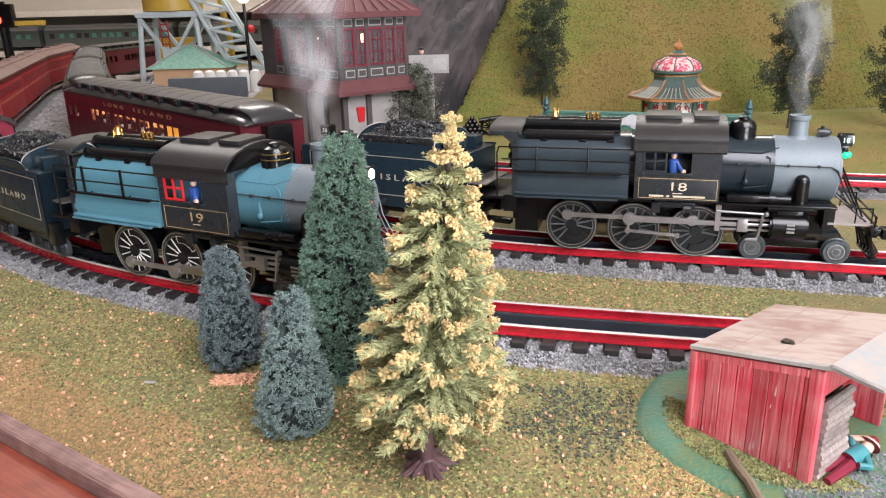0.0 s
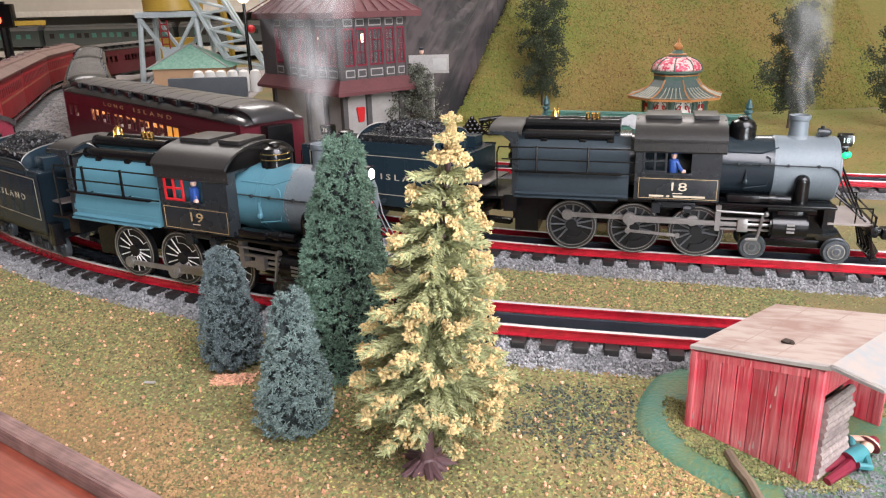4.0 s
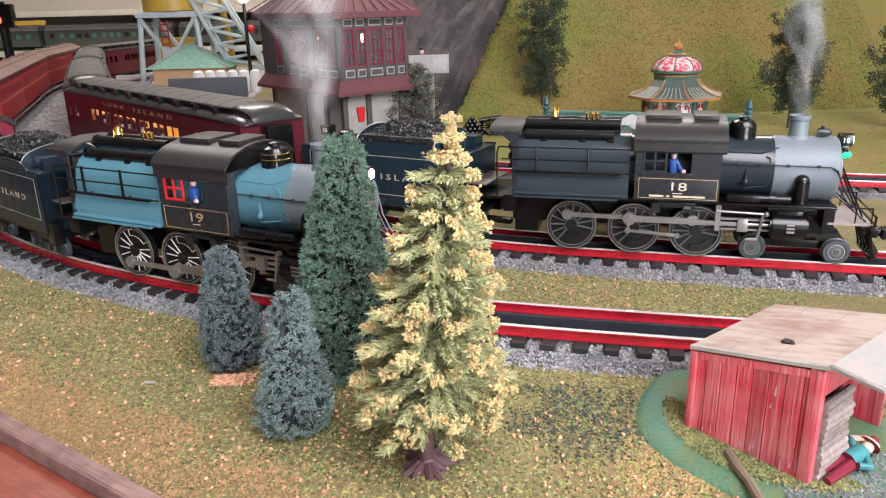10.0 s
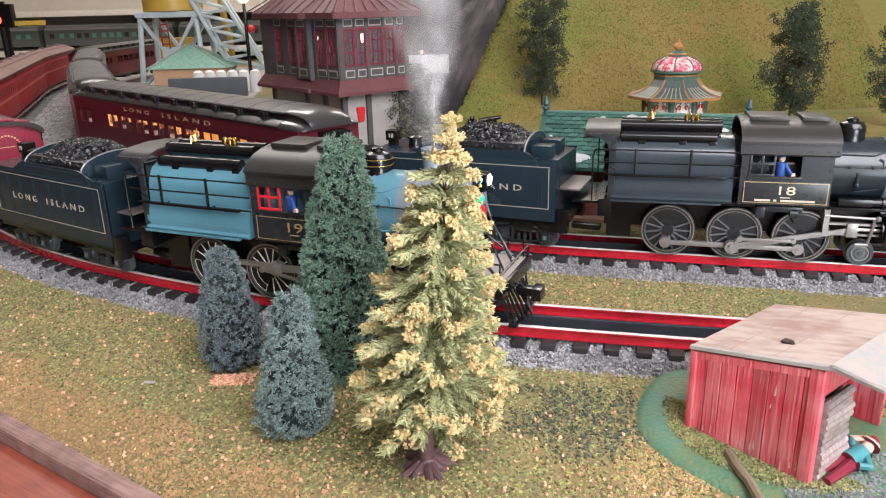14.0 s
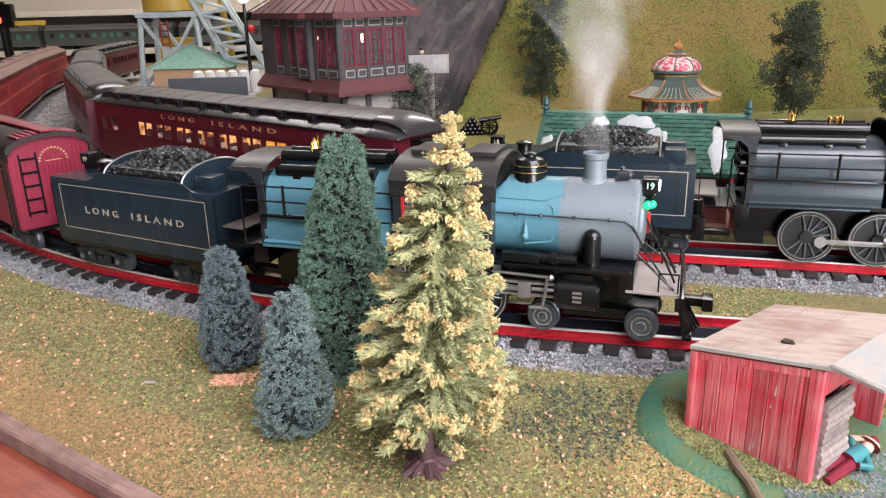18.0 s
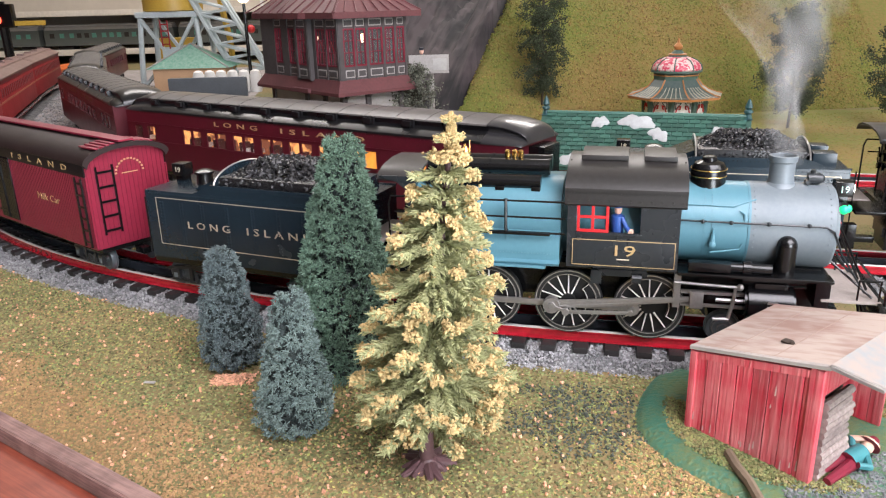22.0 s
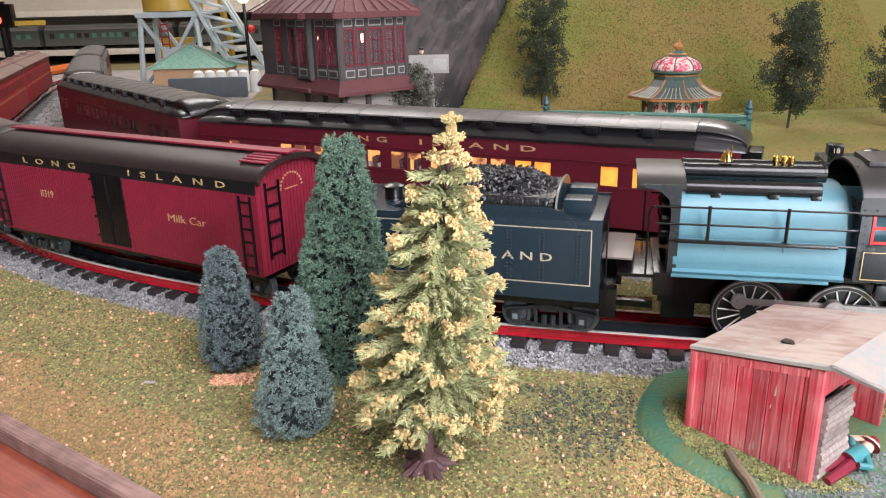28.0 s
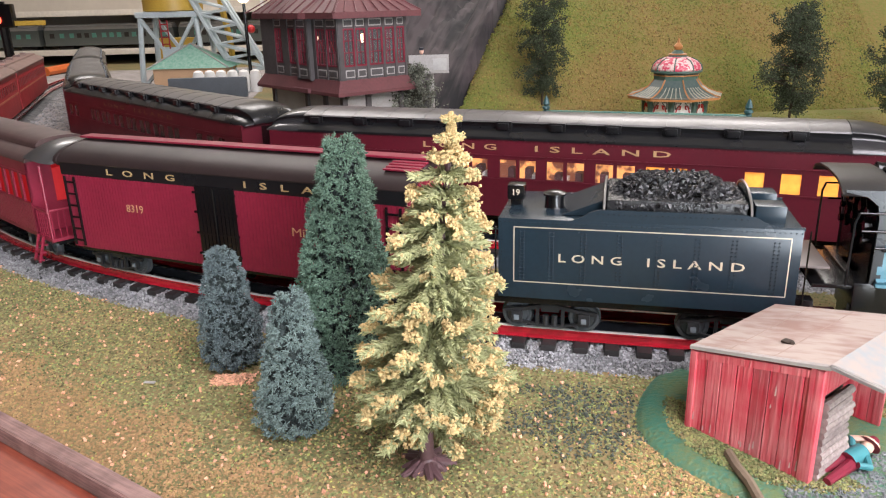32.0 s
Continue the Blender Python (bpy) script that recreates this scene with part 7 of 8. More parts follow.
# little lookout platform behind the bush, with a painted toy figure
M_SIGNPALE = mat("dusty_cream", (0.40, 0.39, 0.37), 0.7, other=(0.33, 0.32, 0.31), grain=3)
lp = thing("lookout_platform", at(-1.0, 101.5, TABLE + 0.7), "white railed lookout platform on a post", "platform")
part("post", cyl(B(), (0, 0, 0), (0, 0, 10.3), 0.4, n=10), M_STUCCO, lp)
part("deck", box(B(), -3, 2.4, -1.2, 1.6, 10.2, 10.6, 0.05), M_STUCCO, lp)
part("railing_panel", box(B(), -2.9, 2.4, -1.25, -1.1, 9.9, 12.3, 0.05), M_STUCCO, lp)
part("sign_board", box(B(), 0.3, 2.1, -1.32, -1.26, 10.3, 11.8, 0.03), M_SIGNPALE, lp, "blank cream board")
M_DOLLBLACK = mat("toy_black", (0.015, 0.016, 0.025), 0.5, grain=4)
fig = toy_figure("toy_watchman", at(-2.2, 101.6, TABLE + 11.3), M_DOLLBLACK, "tiny black-coated toy figure on the platform")
fig.scale = (1.5, 1.5, 1.55)

# ---- station with a snow-patched roof ----


def station():
    xa, ya, xb, yb = 10.5, 70.9, 26.9, 65.1
    yaw = math.degrees(math.atan2(yb - ya, xb - xa))
    top = thing("station_building", at(xa, ya, TABLE, 0, 0, yaw), "green shingled toy station with patches of painted snow", "model building")
    L = math.hypot(xb - xa, yb - ya)
    ridge, eave, reach = 9.3, 5.2, 5.4
    part("wall", box(B(), 1.0, L - 1.0, -3.6, 3.6, 0, 6.2), M_STATIONWALL, top, "dark red-brown boarded wall")
    bm = B()
    for k in range(5):
        x = 1.0 + k * (L - 2) / 4
        box(bm, x - 0.18, x + 0.18, -3.75, -3.55, 0, 6)
    for z in (0.4, 2.6, 5.0):
        box(bm, 1.0, L - 1, -3.72, -3.57, z, z + 0.2)
    part("wall_batten", bm, M_STATIONWALL, top)
    bm = prism(B(), [(-reach, eave - 0.25), (0, ridge - 0.25), (reach, eave - 0.25), (reach, eave - 0.05), (0, ridge - 0.05), (-reach, eave - 0.05)], -0.6, L + 0.6)
    rf = part("roof", bm, M_GREENSHINGLE, top, "green shingle roof")
    slope = math.degrees(math.atan2(ridge - eave, reach))
    run_len = math.hypot(reach, ridge - eave)
    rows, per = 13, 18
    bm = box(B(), -0.42, 0.42, -0.32, 0.32, -0.07, 0.07, 0.02)
    me = mesh_of("shingle", bm, M_GREENSHINGLE)
    for r in range(rows):
        for k in range(per):
            u = (r + 0.5) / rows
            o = new("shingle", me)
            o.parent = rf
            o.matrix_basis = at(0.1 + (k + 0.25 + 0.5 * (r % 2)) * (L - 0.1) / per, -reach + u * reach, eave + u * (ridge - eave) + random.uniform(0, 0.04), slope - 11, 0, random.uniform(-2, 2))
    part("ridge_cap", cyl(B(), (-0.6, 0, ridge), (L + 0.6, 0, ridge), 0.22, n=8), M_GREENSHINGLE, rf)
    for x in (-0.3, L + 0.3):
        bm = lathe(B(), [(0.45, 0), (0.28, 0.15), (0.24, 0.5), (0.4, 0.62), (0.36, 0.8), (0.22, 0.9), (0.34, 1.05), (0.22, 1.45), (0.06, 1.8)], 8, (x, 0, ridge - 0.25))
        part("ridge_finial", bm, M_FINIAL, rf, "teal ridge finial")
    def patch(u0, v0, ru, rv, seed):
        rng = np.random.default_rng(seed)
        bm = B()
        pts = []
        for k in range(22):
            a = 2 * math.pi * k / 22
            w = 1 + 0.25 * math.sin(2 * a + seed) + 0.18 * math.sin(5 * a + seed * 2)
            pts.append((u0 + ru * w * math.cos(a), v0 + rv * w * math.sin(a)))
        lo = [bm.verts.new((u, -reach + v * reach, eave + v * (ridge - eave) + 0.12)) for u, v in pts]
        hi = [bm.verts.new((u0 + (u - u0) * 0.85, -reach + (v0 + (v - v0) * 0.85) * reach, eave + (v0 + (v - v0) * 0.85) * (ridge - eave) + 0.34)) for u, v in pts]
        for k in range(22):
            bm.faces.new((lo[k], lo[(k + 1) % 22], hi[(k + 1) % 22], hi[k]))
        bm.faces.new(hi)
        part("snow_patch", bm, M_SNOW, rf, "white painted snow patch", smooth=60)
    patch(5.0, 0.80, 0.65, 0.10, 1)
    patch(8.3, 0.82, 1.35, 0.13, 2)
    patch(10.3, 0.60, 0.8, 0.10, 3)
    patch(15.4, 0.42, 0.9, 0.32, 5)
    patch(0.6, 0.25, 0.7, 0.25, 4)
    patch(3.2, 0.12, 1.3, 0.08, 6)
    for x in (0.4, L - 0.4):
        bm = box(B(), x - 0.2, x + 0.2, -4.9, -4.5, 0, eave, 0.04)
        box(bm, x - 0.12, x + 0.12, -4.6, -3.6, eave - 1.0, eave - 0.75)
        part("porch_post", bm, M_STATIONWALL, top)
    bm = prism(B(), [(-3.9, eave), (0, ridge - 0.6), (3.9, eave)], L - 0.2, L + 0.1)
    part("gable", bm, M_STATIONWALL, top, "crimson gable end")
    part("platform", box(B(), -0.5, L + 3.0, -5.0, 4, -0.05, 0.45, 0.05), M_PLANKS, top, "brown planked platform")
    return top


M_STATIONWALL = mat("station_red_brown", (0.17, 0.045, 0.035), 0.6, grain=4, bump=0.3)
M_PLANKS = mat("brown_planks", (0.24, 0.13, 0.09), 0.7, other=(0.16, 0.09, 0.06), grain=3, bump=0.4)
station()

# ---- gazebo ----


def gazebo():
    top = thing("gazebo", at(34.8, 110, TABLE), "ornate green and white octagonal gazebo with rose dome", "model gazebo")
    part("plinth", lathe(B(), [(5.0, 0), (5.0, 1.0), (4.7, 1.1)], 8), M_STUCCO, top)
    for k in range(8):
        a = 2 * math.pi * (k + 0.5) / 8
        part("column", cyl(B(), (4.1 * math.cos(a), 4.1 * math.sin(a), 1), (4.3 * math.cos(a), 4.3 * math.sin(a), 5.6), 0.38, 0.5, 8), M_GAZGREEN, top, "dark green column")
        a2 = 2 * math.pi * k / 8
        bm = box(B(), -1.35, 1.35, -0.1, 0.1, 3.0, 5.4, 0.04)
        pn = part("fretwork_panel", bm, M_WHITE, top, "white fretwork panel", at(3.95 * math.cos(a2), 3.95 * math.sin(a2), 0, 0, 0, math.degrees(a2) + 90))
        bm = B()
        for s in (-1, 1):
            for y in (-0.14, 0.14):
                tube(bm, [(s * 1.05, y, 3.5), (s * 0.75, y, 4.5), (s * 0.35, y, 4.6), (s * 0.4, y, 4.2), (s * 0.62, y, 4.15)], 0.1, 6)
        part("red_scroll", bm, M_REDPAINT, pn, "red scroll")
        bm = B()
        for s in (-1, 1):
            for y in (-0.14, 0.14):
                tube(bm, [(s * 0.25, y, 5.05), (s * 1.0, y, 5.1), (s * 1.05, y, 4.2), (s * 0.25, y, 5.05)], 0.07, 5)
        part("green_scroll", bm, M_GAZGREEN, pn)
    part("fascia", lathe(B(), [(6.4, 5.45), (6.9, 5.5), (6.9, 5.85), (6.5, 5.95)], 8, (0, 0, 0)), M_COPPER, top, "copper-coloured fascia")
    roof = part("lower_roof", lathe(B(), [(7.0, 5.85), (6.2, 6.0), (5.0, 6.45), (4.0, 7.1), (3.2, 8.1)], 8), M_GAZROOF, top, "dark green flared roof", smooth=0)
    for k in range(8):
        a = 2 * math.pi * k / 8
        c, s = math.cos(a), math.sin(a)
        part("roof_rib", tube(B(), [(7.0 * c, 7.0 * s, 5.9), (6.2 * c, 6.2 * s, 6.05), (5.0 * c, 5.0 * s, 6.5), (4.0 * c, 4.0 * s, 7.15), (3.2 * c, 3.2 * s, 8.15)], 0.11, 6), M_COPPER, roof, "copper hip rib")
        for j in (-0.6, -0.3, 0.0, 0.3, 0.6):
            a1 = a + math.pi / 8 * (1 + j)
            kx = math.cos(math.pi / 8) / math.cos(math.pi / 8 * j)
            c1, s1 = math.cos(a1) * kx, math.sin(a1) * kx
            part("roof_batten", tube(B(), [(6.95 * c1, 6.95 * s1, 5.88), (6.2 * c1, 6.2 * s1, 6.03), (5.0 * c1, 5.0 * s1, 6.48), (4.0 * c1, 4.0 * s1, 7.13)], 0.07, 5), M_GAZPALE, roof)
    part("drum", lathe(B(), [(3.2, 7.9), (3.3, 8.9), (3.0, 9.0), (3.0, 9.3)], 8), M_GAZGREEN, top)
    part("drum_trim", lathe(B(), [(3.35, 8.62), (3.42, 8.7), (3.35, 8.82)], 8), M_COPPER, top)
    dome = part("dome", lathe(B(), [(3.35, 9.2), (3.5, 9.6), (3.35, 10.1), (2.8, 10.7), (1.9, 11.1), (1.2, 11.3)], 24), M_ROSE, top, "rose and cream painted dome")
    for k in range(8):
        a = 2 * math.pi * (k + 0.5) / 8
        pts = [(r * math.cos(a), r * math.sin(a), z) for r, z in ((3.4, 9.2), (3.54, 9.6), (3.4, 10.1), (2.84, 10.72), (1.9, 11.13))]
        part("dome_rib", tube(B(), pts, 0.09, 5), M_GAZGREEN, dome)
    part("dome_rim", lathe(B(), [(3.35, 9.0), (3.6, 9.1), (3.6, 9.35), (3.4, 9.4)], 24), M_GAZGREEN, dome)
    part("cap", lathe(B(), [(1.4, 11.2), (1.2, 11.5), (1.0, 11.6), (0.7, 12.0), (0.35, 12.2)], 16), M_GAZGREEN, top)
    part("cap_ring", lathe(B(), [(1.3, 11.5), (1.35, 11.6), (1.15, 11.7)], 16), M_COPPER, top)
    part("finial", lathe(B(), [(0.3, 12.1), (0.6, 12.4), (0.66, 12.7), (0.45, 13.0), (0.2, 13.2), (0.16, 13.6), (0.05, 13.9)], 12), M_COPPER, top, "copper ball finial")
    return top


M_GAZPALE = mat("gazebo_pale_batten", (0.42, 0.40, 0.32), 0.5, grain=3)
gazebo()

# ---- the yard at the back: water tower, hut, lattice mast, lamp, signal ----


def water_tower():
    top = thing("water_tower", at(-67.9, 200, TABLE), "pale grey steel water tower with yellow tank", "water tower")
    for sx in (-1, 1):
        for sy in (-1, 1):
            part("leg", cyl(B(), (sx * 8.2, sy * 6, 0), (sx * 6.9, sy * 5, 18.4), 0.75, 0.65, 6), M_STEELGREY, top, "pale grey steel leg")
    for sy in (-1, 1):
        y = sy * 5.6
        bm = tube(B(), [(-6.8, y, 17.4), (-1.6, y, 9.6)], 0.55, 4)
        tube(bm, [(6.8, y, 17.4), (1.6, y, 9.6)], 0.55, 4)
        tube(bm, [(-7.6, y, 1.0), (-1.6, y, 7.2)], 0.55, 4)
        tube(bm, [(7.6, y, 1.0), (1.6, y, 7.2)], 0.55, 4)
        part("brace", bm, M_STEELGREY, top)
        part("gusset", box(B(), -2.2, 2.2, y - 0.25, y + 0.25, 6.4, 10.4, 0.1), M_STEELGREY, top)
    part("ring_beam", box(B(), -7.8, 7.8, -6.2, 6.2, 17.6, 19.0, 0.1), M_STEELGREY, top)
    part("tank", lathe(B(), [(6.8, 19.0), (7.4, 19.2), (7.4, 30), (6, 31)], 28), M_YELLOW, top, "glossy yellow tank")
    bm = B()
    for s in (-0.9, 0.9):
        cyl(bm, (s - 1.0, -5.8, 10), (s - 1.0, -5.8, 17), 0.18, n=6)
    for k in range(4):
        box(bm, -1.9, -0.1, -5.9, -5.7, 11 + k * 1.6, 11.3 + k * 1.6)
    part("ladder", bm, M_OLDRED, top, "red ladder")
    return top


water_tower()
bm = box(B(), -6, 4, -1, 1, 0, 12, 0.2)
solid("yellow_machine_cabin", bm, M_YELLOW, "yellow boxy machine behind the water tower", "machine", m=at(-72, 214, TABLE))

ht = thing("yard_hut", at(-61.6, 192, TABLE), "tan hut with a green tiled hip roof", "model building")
part("wall", box(B(), -9, 9, -5, 5, 0, 5.9, 0.1), M_TANBOARD, ht, "plain tan wall")
bm = B()
low = [bm.verts.new(c) for c in ((-10.2, -6.2, 5.6), (10.2, -6.2, 5.6), (10.2, 6.2, 5.6), (-10.2, 6.2, 5.6))]
peak = bm.verts.new((-0.5, 0, 11.2))
for k in range(4):
    bm.faces.new((low[k], low[(k + 1) % 4], peak))
bm.faces.new(low[::-1])
rf = part("roof", bm, M_GREENTILE, ht, "green tiled pyramid roof", smooth=0)
for k in range(4):
    c = ((-10.2, -6.2), (10.2, -6.2), (10.2, 6.2), (-10.2, 6.2))[k]
    part("hip_ridge", cyl(B(), (c[0], c[1], 5.65), (-0.5, 0, 11.3), 0.18, n=6), M_STUCCO, rf)

tankset = thing("white_tank_row", at(-51, 183, TABLE), "row of small white domed tanks", "tanks")
for k in range(6):
    bm = lathe(B(), [(1.35, 0), (1.35, 4.0), (1.1, 4.9), (0.6, 5.2), (0.2, 5.3)], 16, (-7.2 + k * 2.75, 0, 0))
    part("tank", bm, M_WHITE, tankset, "white domed tank")
bm = box(B(), -9, 9, -0.6, 0.6, 0, 4.6, 0.6)
solid("slate_panel", bm, M_SLATEBLUE, "slate-blue rounded panel standing in the yard", "panel", m=at(-52.8, 172, TABLE))


def lattice_mast():
    top = thing("lattice_crane", at(0, 195, 0), "pale grey lattice crane boom leaning across the yard", "crane")
    a0, a1 = Vector((-63, 0, 24)), Vector((-50.6, 0, TABLE))
    b0, b1 = Vector((-55.4, 0, 24)), Vector((-41.6, 0, TABLE))
    for dy in (-1.6, 1.6):
        for p, q in ((a0, a1), (b0, b1)):
            bm = cyl(B(), p + Vector((0, dy, 0)), q + Vector((0, dy, 0)), 0.5, n=6)
            part("boom_chord", bm, M_STEELGREY, top)
        n = 7
        for k in range(n):
            p, q = a0.lerp(a1, k / n), b0.lerp(b1, (k + 0.7) / n)
            part("lattice_bar", cyl(B(), p + Vector((0, dy, 0)), q + Vector((0, dy, 0)), 0.34, n=5), M_STEELGREY, top)
            p, q = a0.lerp(a1, (k + 1) / n), b0.lerp(b1, (k + 0.7) / n)
            part("lattice_bar", cyl(B(), p + Vector((0, dy, 0)), q + Vector((0, dy, 0)), 0.34, n=5), M_STEELGREY, top)
    return top


lattice_mast()
bm = B()
tube(bm, [(-57.5, 0, 23), (-55.5, 0, 10), (-55.2, 0, TABLE)], 0.9, 6)
solid("yellow_boom", bm, M_YELLOW, "yellow crane arm behind the lattice", "crane arm", m=at(0, 205, 0))
rng = random.Random(5)
sg = thing("ride_tower", at(-50, 222, TABLE), "red and white toy ride tower far back", "toy ride")
for k in range(7):
    bm = B()
    ball(bm, (rng.uniform(-4, 4), 0, 4 + k * 3.2), rng.uniform(0.9, 1.5), 10)
    part("gondola", bm, M_REDPAINT, sg, "red gondola")
part("mast", cyl(B(), (0, 0, 0), (0, 0, 27), 0.5, n=8), M_WHITE, sg)

lamp = thing("street_lamp", at(-47.2, 190, TABLE), "tall black street lamp with a glowing globe", "street lamp")
part("post", cyl(B(), (0, 0, 0), (0, 0, 21), 0.5, 0.36, 10), M_BLACK, lamp)
part("base", lathe(B(), [(1.4, 0), (1.1, 1.2), (0.6, 2.2)], 14), M_BLACK, lamp)
bm = B()
ball(bm, (0, 0, 22), 1.5, 14)
part("globe", bm, M_LAMPGLOW, lamp, "glowing lamp globe")

sm = thing("signal_mast", at(-95.4, 170, TABLE), "black railway signal mast with red lamp and yellow arm", "railway signal")
part("post", cyl(B(), (0, 0, 0), (0, 0, 22), 1.0, n=10), M_BLACK, sm)
part("lamp_head", box(B(), -1.6, 2.6, -1.0, 1.0, 16.5, 21.5, 0.3), M_BLACK, sm)
bm = B()
ball(bm, (-0.6, -1.1, 18.2), 0.9, 10)
part("red_lens", bm, M_RED_LAMP, sm, "glowing red lens")
part("signal_arm", box(B(), 2.6, 9.2, -0.2, 0.2, 16.9, 17.9, 0.05), M_YELLOW, sm, "yellow signal arm")

# shelf track along the back wall with a standing train
M_SHELF = mat("shelf_cream", (0.68, 0.62, 0.53), 0.6, grain=1)
for z, name, label in ((4.2, "shelf", "white wooden shelf along the back wall"), (18.5, "upper_shelf", "cream shelf edge above the back train")):
    solid(name, box(B(), -300, 120, 292, 366, z - 2.0, z, 0.1), M_SHELF, label, "shelf", kind="structure")


def back_coach(x, half):
    top = thing("shelf_coach", at(x, 300, 4.2), "grey-green toy coach standing on the shelf", "toy coach", "coaches on the shelf")
    body = part("body", box(B(), -half, half, -3, 3, 1.4, 7.4, 0.15), M_BACKCOACH, top)
    k = -half + 2.2
    while k < half - 2.5:
        part("window", box(B(), k, k + 1.7, -3.06, -2.95, 4.3, 6.0), M_GREENWIN if random.random() < 0.6 else M_DIMWIN, body)
        k += 2.9 if random.random() < 0.6 else 3.8
    cap = [(-3.1, 7.3), (-2.6, 8.2), (-1.5, 8.6), (-1.4, 9.1), (0, 9.3), (1.4, 9.1), (1.5, 8.6), (2.6, 8.2), (3.1, 7.3)]
    part("roof", prism(B(), cap, -half + 0.4, half - 0.4), M_BACKROOF, top, "pale grey clerestory roof")
    for s in (-1, 1):
        part("truck", box(B(), s * half * 0.7 - 3, s * half * 0.7 + 3, -2.4, 2.4, 0.0, 1.5, 0.2), M_BLACK, top)
    return top


M_BACKROOF = mat("coach_roof_pale", (0.30, 0.29, 0.27), 0.5, grain=2)
for x, half in ((-170, 16), (-127, 25), (-75, 25), (-22, 25)):
    back_coach(x, half)
bm = tube(B(), [(-126, 243, TABLE + 1.4), (-125, 257, TABLE + 1.7), (-123, 273, TABLE + 2.2)], 1.4, 8)
solid("orange_barrier", bm, M_ORANGE, "orange plastic barrier lying at the back", "barrier")

# cannon and shot pile on the lawn
cn = thing("toy_cannon", at(7.6, 113, TABLE), "small black toy cannon on spoked wheels", "toy cannon")
part("barrel", cyl(B(), (-1.6, 0, 2.2), (1.8, 0, 2.7), 0.45, 0.3, 12), M_BLACK, cn)
for s in (-1, 1):
    bm = B()
    for k in range(8):
        a = math.pi * k / 4
        cyl(bm, (0, s * 0.8, 1.3), (1.25 * math.cos(a), s * 0.8, 1.3 + 1.25 * math.sin(a)), 0.1, n=5)
        a2 = a + math.pi / 4
        cyl(bm, (1.25 * math.cos(a), s * 0.8, 1.3 + 1.25 * math.sin(a)), (1.25 * math.cos(a2), s * 0.8, 1.3 + 1.25 * math.sin(a2)), 0.16, n=5)
    part("wheel", bm, M_BLACK, cn)
pile = thing("shot_pile", at(5.0, 114, TABLE), "pyramid of black cannon shot on the lawn", "shot pile")
for r in range(5):
    n = 5 - r
    for i in range(n):
        for j in range(n):
            bm = B()
            ball(bm, ((i - (n - 1) / 2) * 0.72, (j - (n - 1) / 2) * 0.72, 0.36 + r * 0.52), 0.38, 7)
            part("shot", bm, M_BLACK, pile)

# unseen pendant panels, added so that the ceiling lamps hang from something
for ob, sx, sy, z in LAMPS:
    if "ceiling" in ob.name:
        cl = thing("added_ceiling_light", Matrix.Translation(ob.matrix_world.translation), "unseen white pendant added over a ceiling lamp", "ceiling light", "ceiling lights")
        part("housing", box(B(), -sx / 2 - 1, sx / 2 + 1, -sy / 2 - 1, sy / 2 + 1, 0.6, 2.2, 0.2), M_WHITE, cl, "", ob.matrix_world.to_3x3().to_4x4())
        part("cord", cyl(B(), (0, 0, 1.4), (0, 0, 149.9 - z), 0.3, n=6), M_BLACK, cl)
solid("paper_scrap", box(B(), -0.32, 0.32, -0.1, 0.1, 0, 0.05, 0.02), M_STUCCO, "small white scrap lying on the turf", "scrap", m=at(-16.28, 36.09, TABLE + 0.12, 4, 0, -8))

# ---- turf crumbs, chips and gravel on the ground ----


PATH_POINTS = np.array([NEAR.spot(k)[:2] for k in np.arange(-62, 45, 0.8)] + [FAR.spot(k)[:2] for k in np.arange(-25, 50, 0.8)] + [BACK.spot(k)[:2] for k in np.arange(0, 90, 0.8)])


def scatter(name, count, region, size, material, label, seed, squash=0.6, keep=None, zoff=0.0):
    """Loose crumbs on the open turf, clear of the table edge and the track beds."""
    rng = np.random.default_rng(seed)
    xy = np.stack([rng.uniform(region[0], region[1], count * 3), rng.uniform(region[2], region[3], count * 3)], 1)
    xy = xy[((xy - np.array(EDGE_A)) @ np.array(edge_out)) < -0.05]
    clear = np.concatenate([((c[:, None] - PATH_POINTS[None]) ** 2).sum(2).min(1) > 4.15 ** 2 for c in np.array_split(xy, max(1, len(xy) // 4000))])
    xy = xy[clear]
    if keep:
        xy = xy[np.array([keep(x, y) for x, y in xy.tolist()], bool)]
    xy = xy[:count]
    n = len(xy)
    places = np.column_stack([xy, np.full(n, TABLE + zoff)])
    v, f = clumps(places, rng.normal(size=(n, 3)) * (1, 1, 0.3), size * rng.uniform(0.55, 1.35, n), seed, slim=squash)
    return tagged(new(name, from_arrays(name, v, f, material)), label, "ground cover", kind="stuff")


def patchy(scale, cut, offset):
    return lambda x, y: noise.noise((x * scale, y * scale, offset)) > cut


def from_edge(x, y):
    return -((x - EDGE_A.x) * edge_out.x + (y - EDGE_A.y) * edge_out.y)


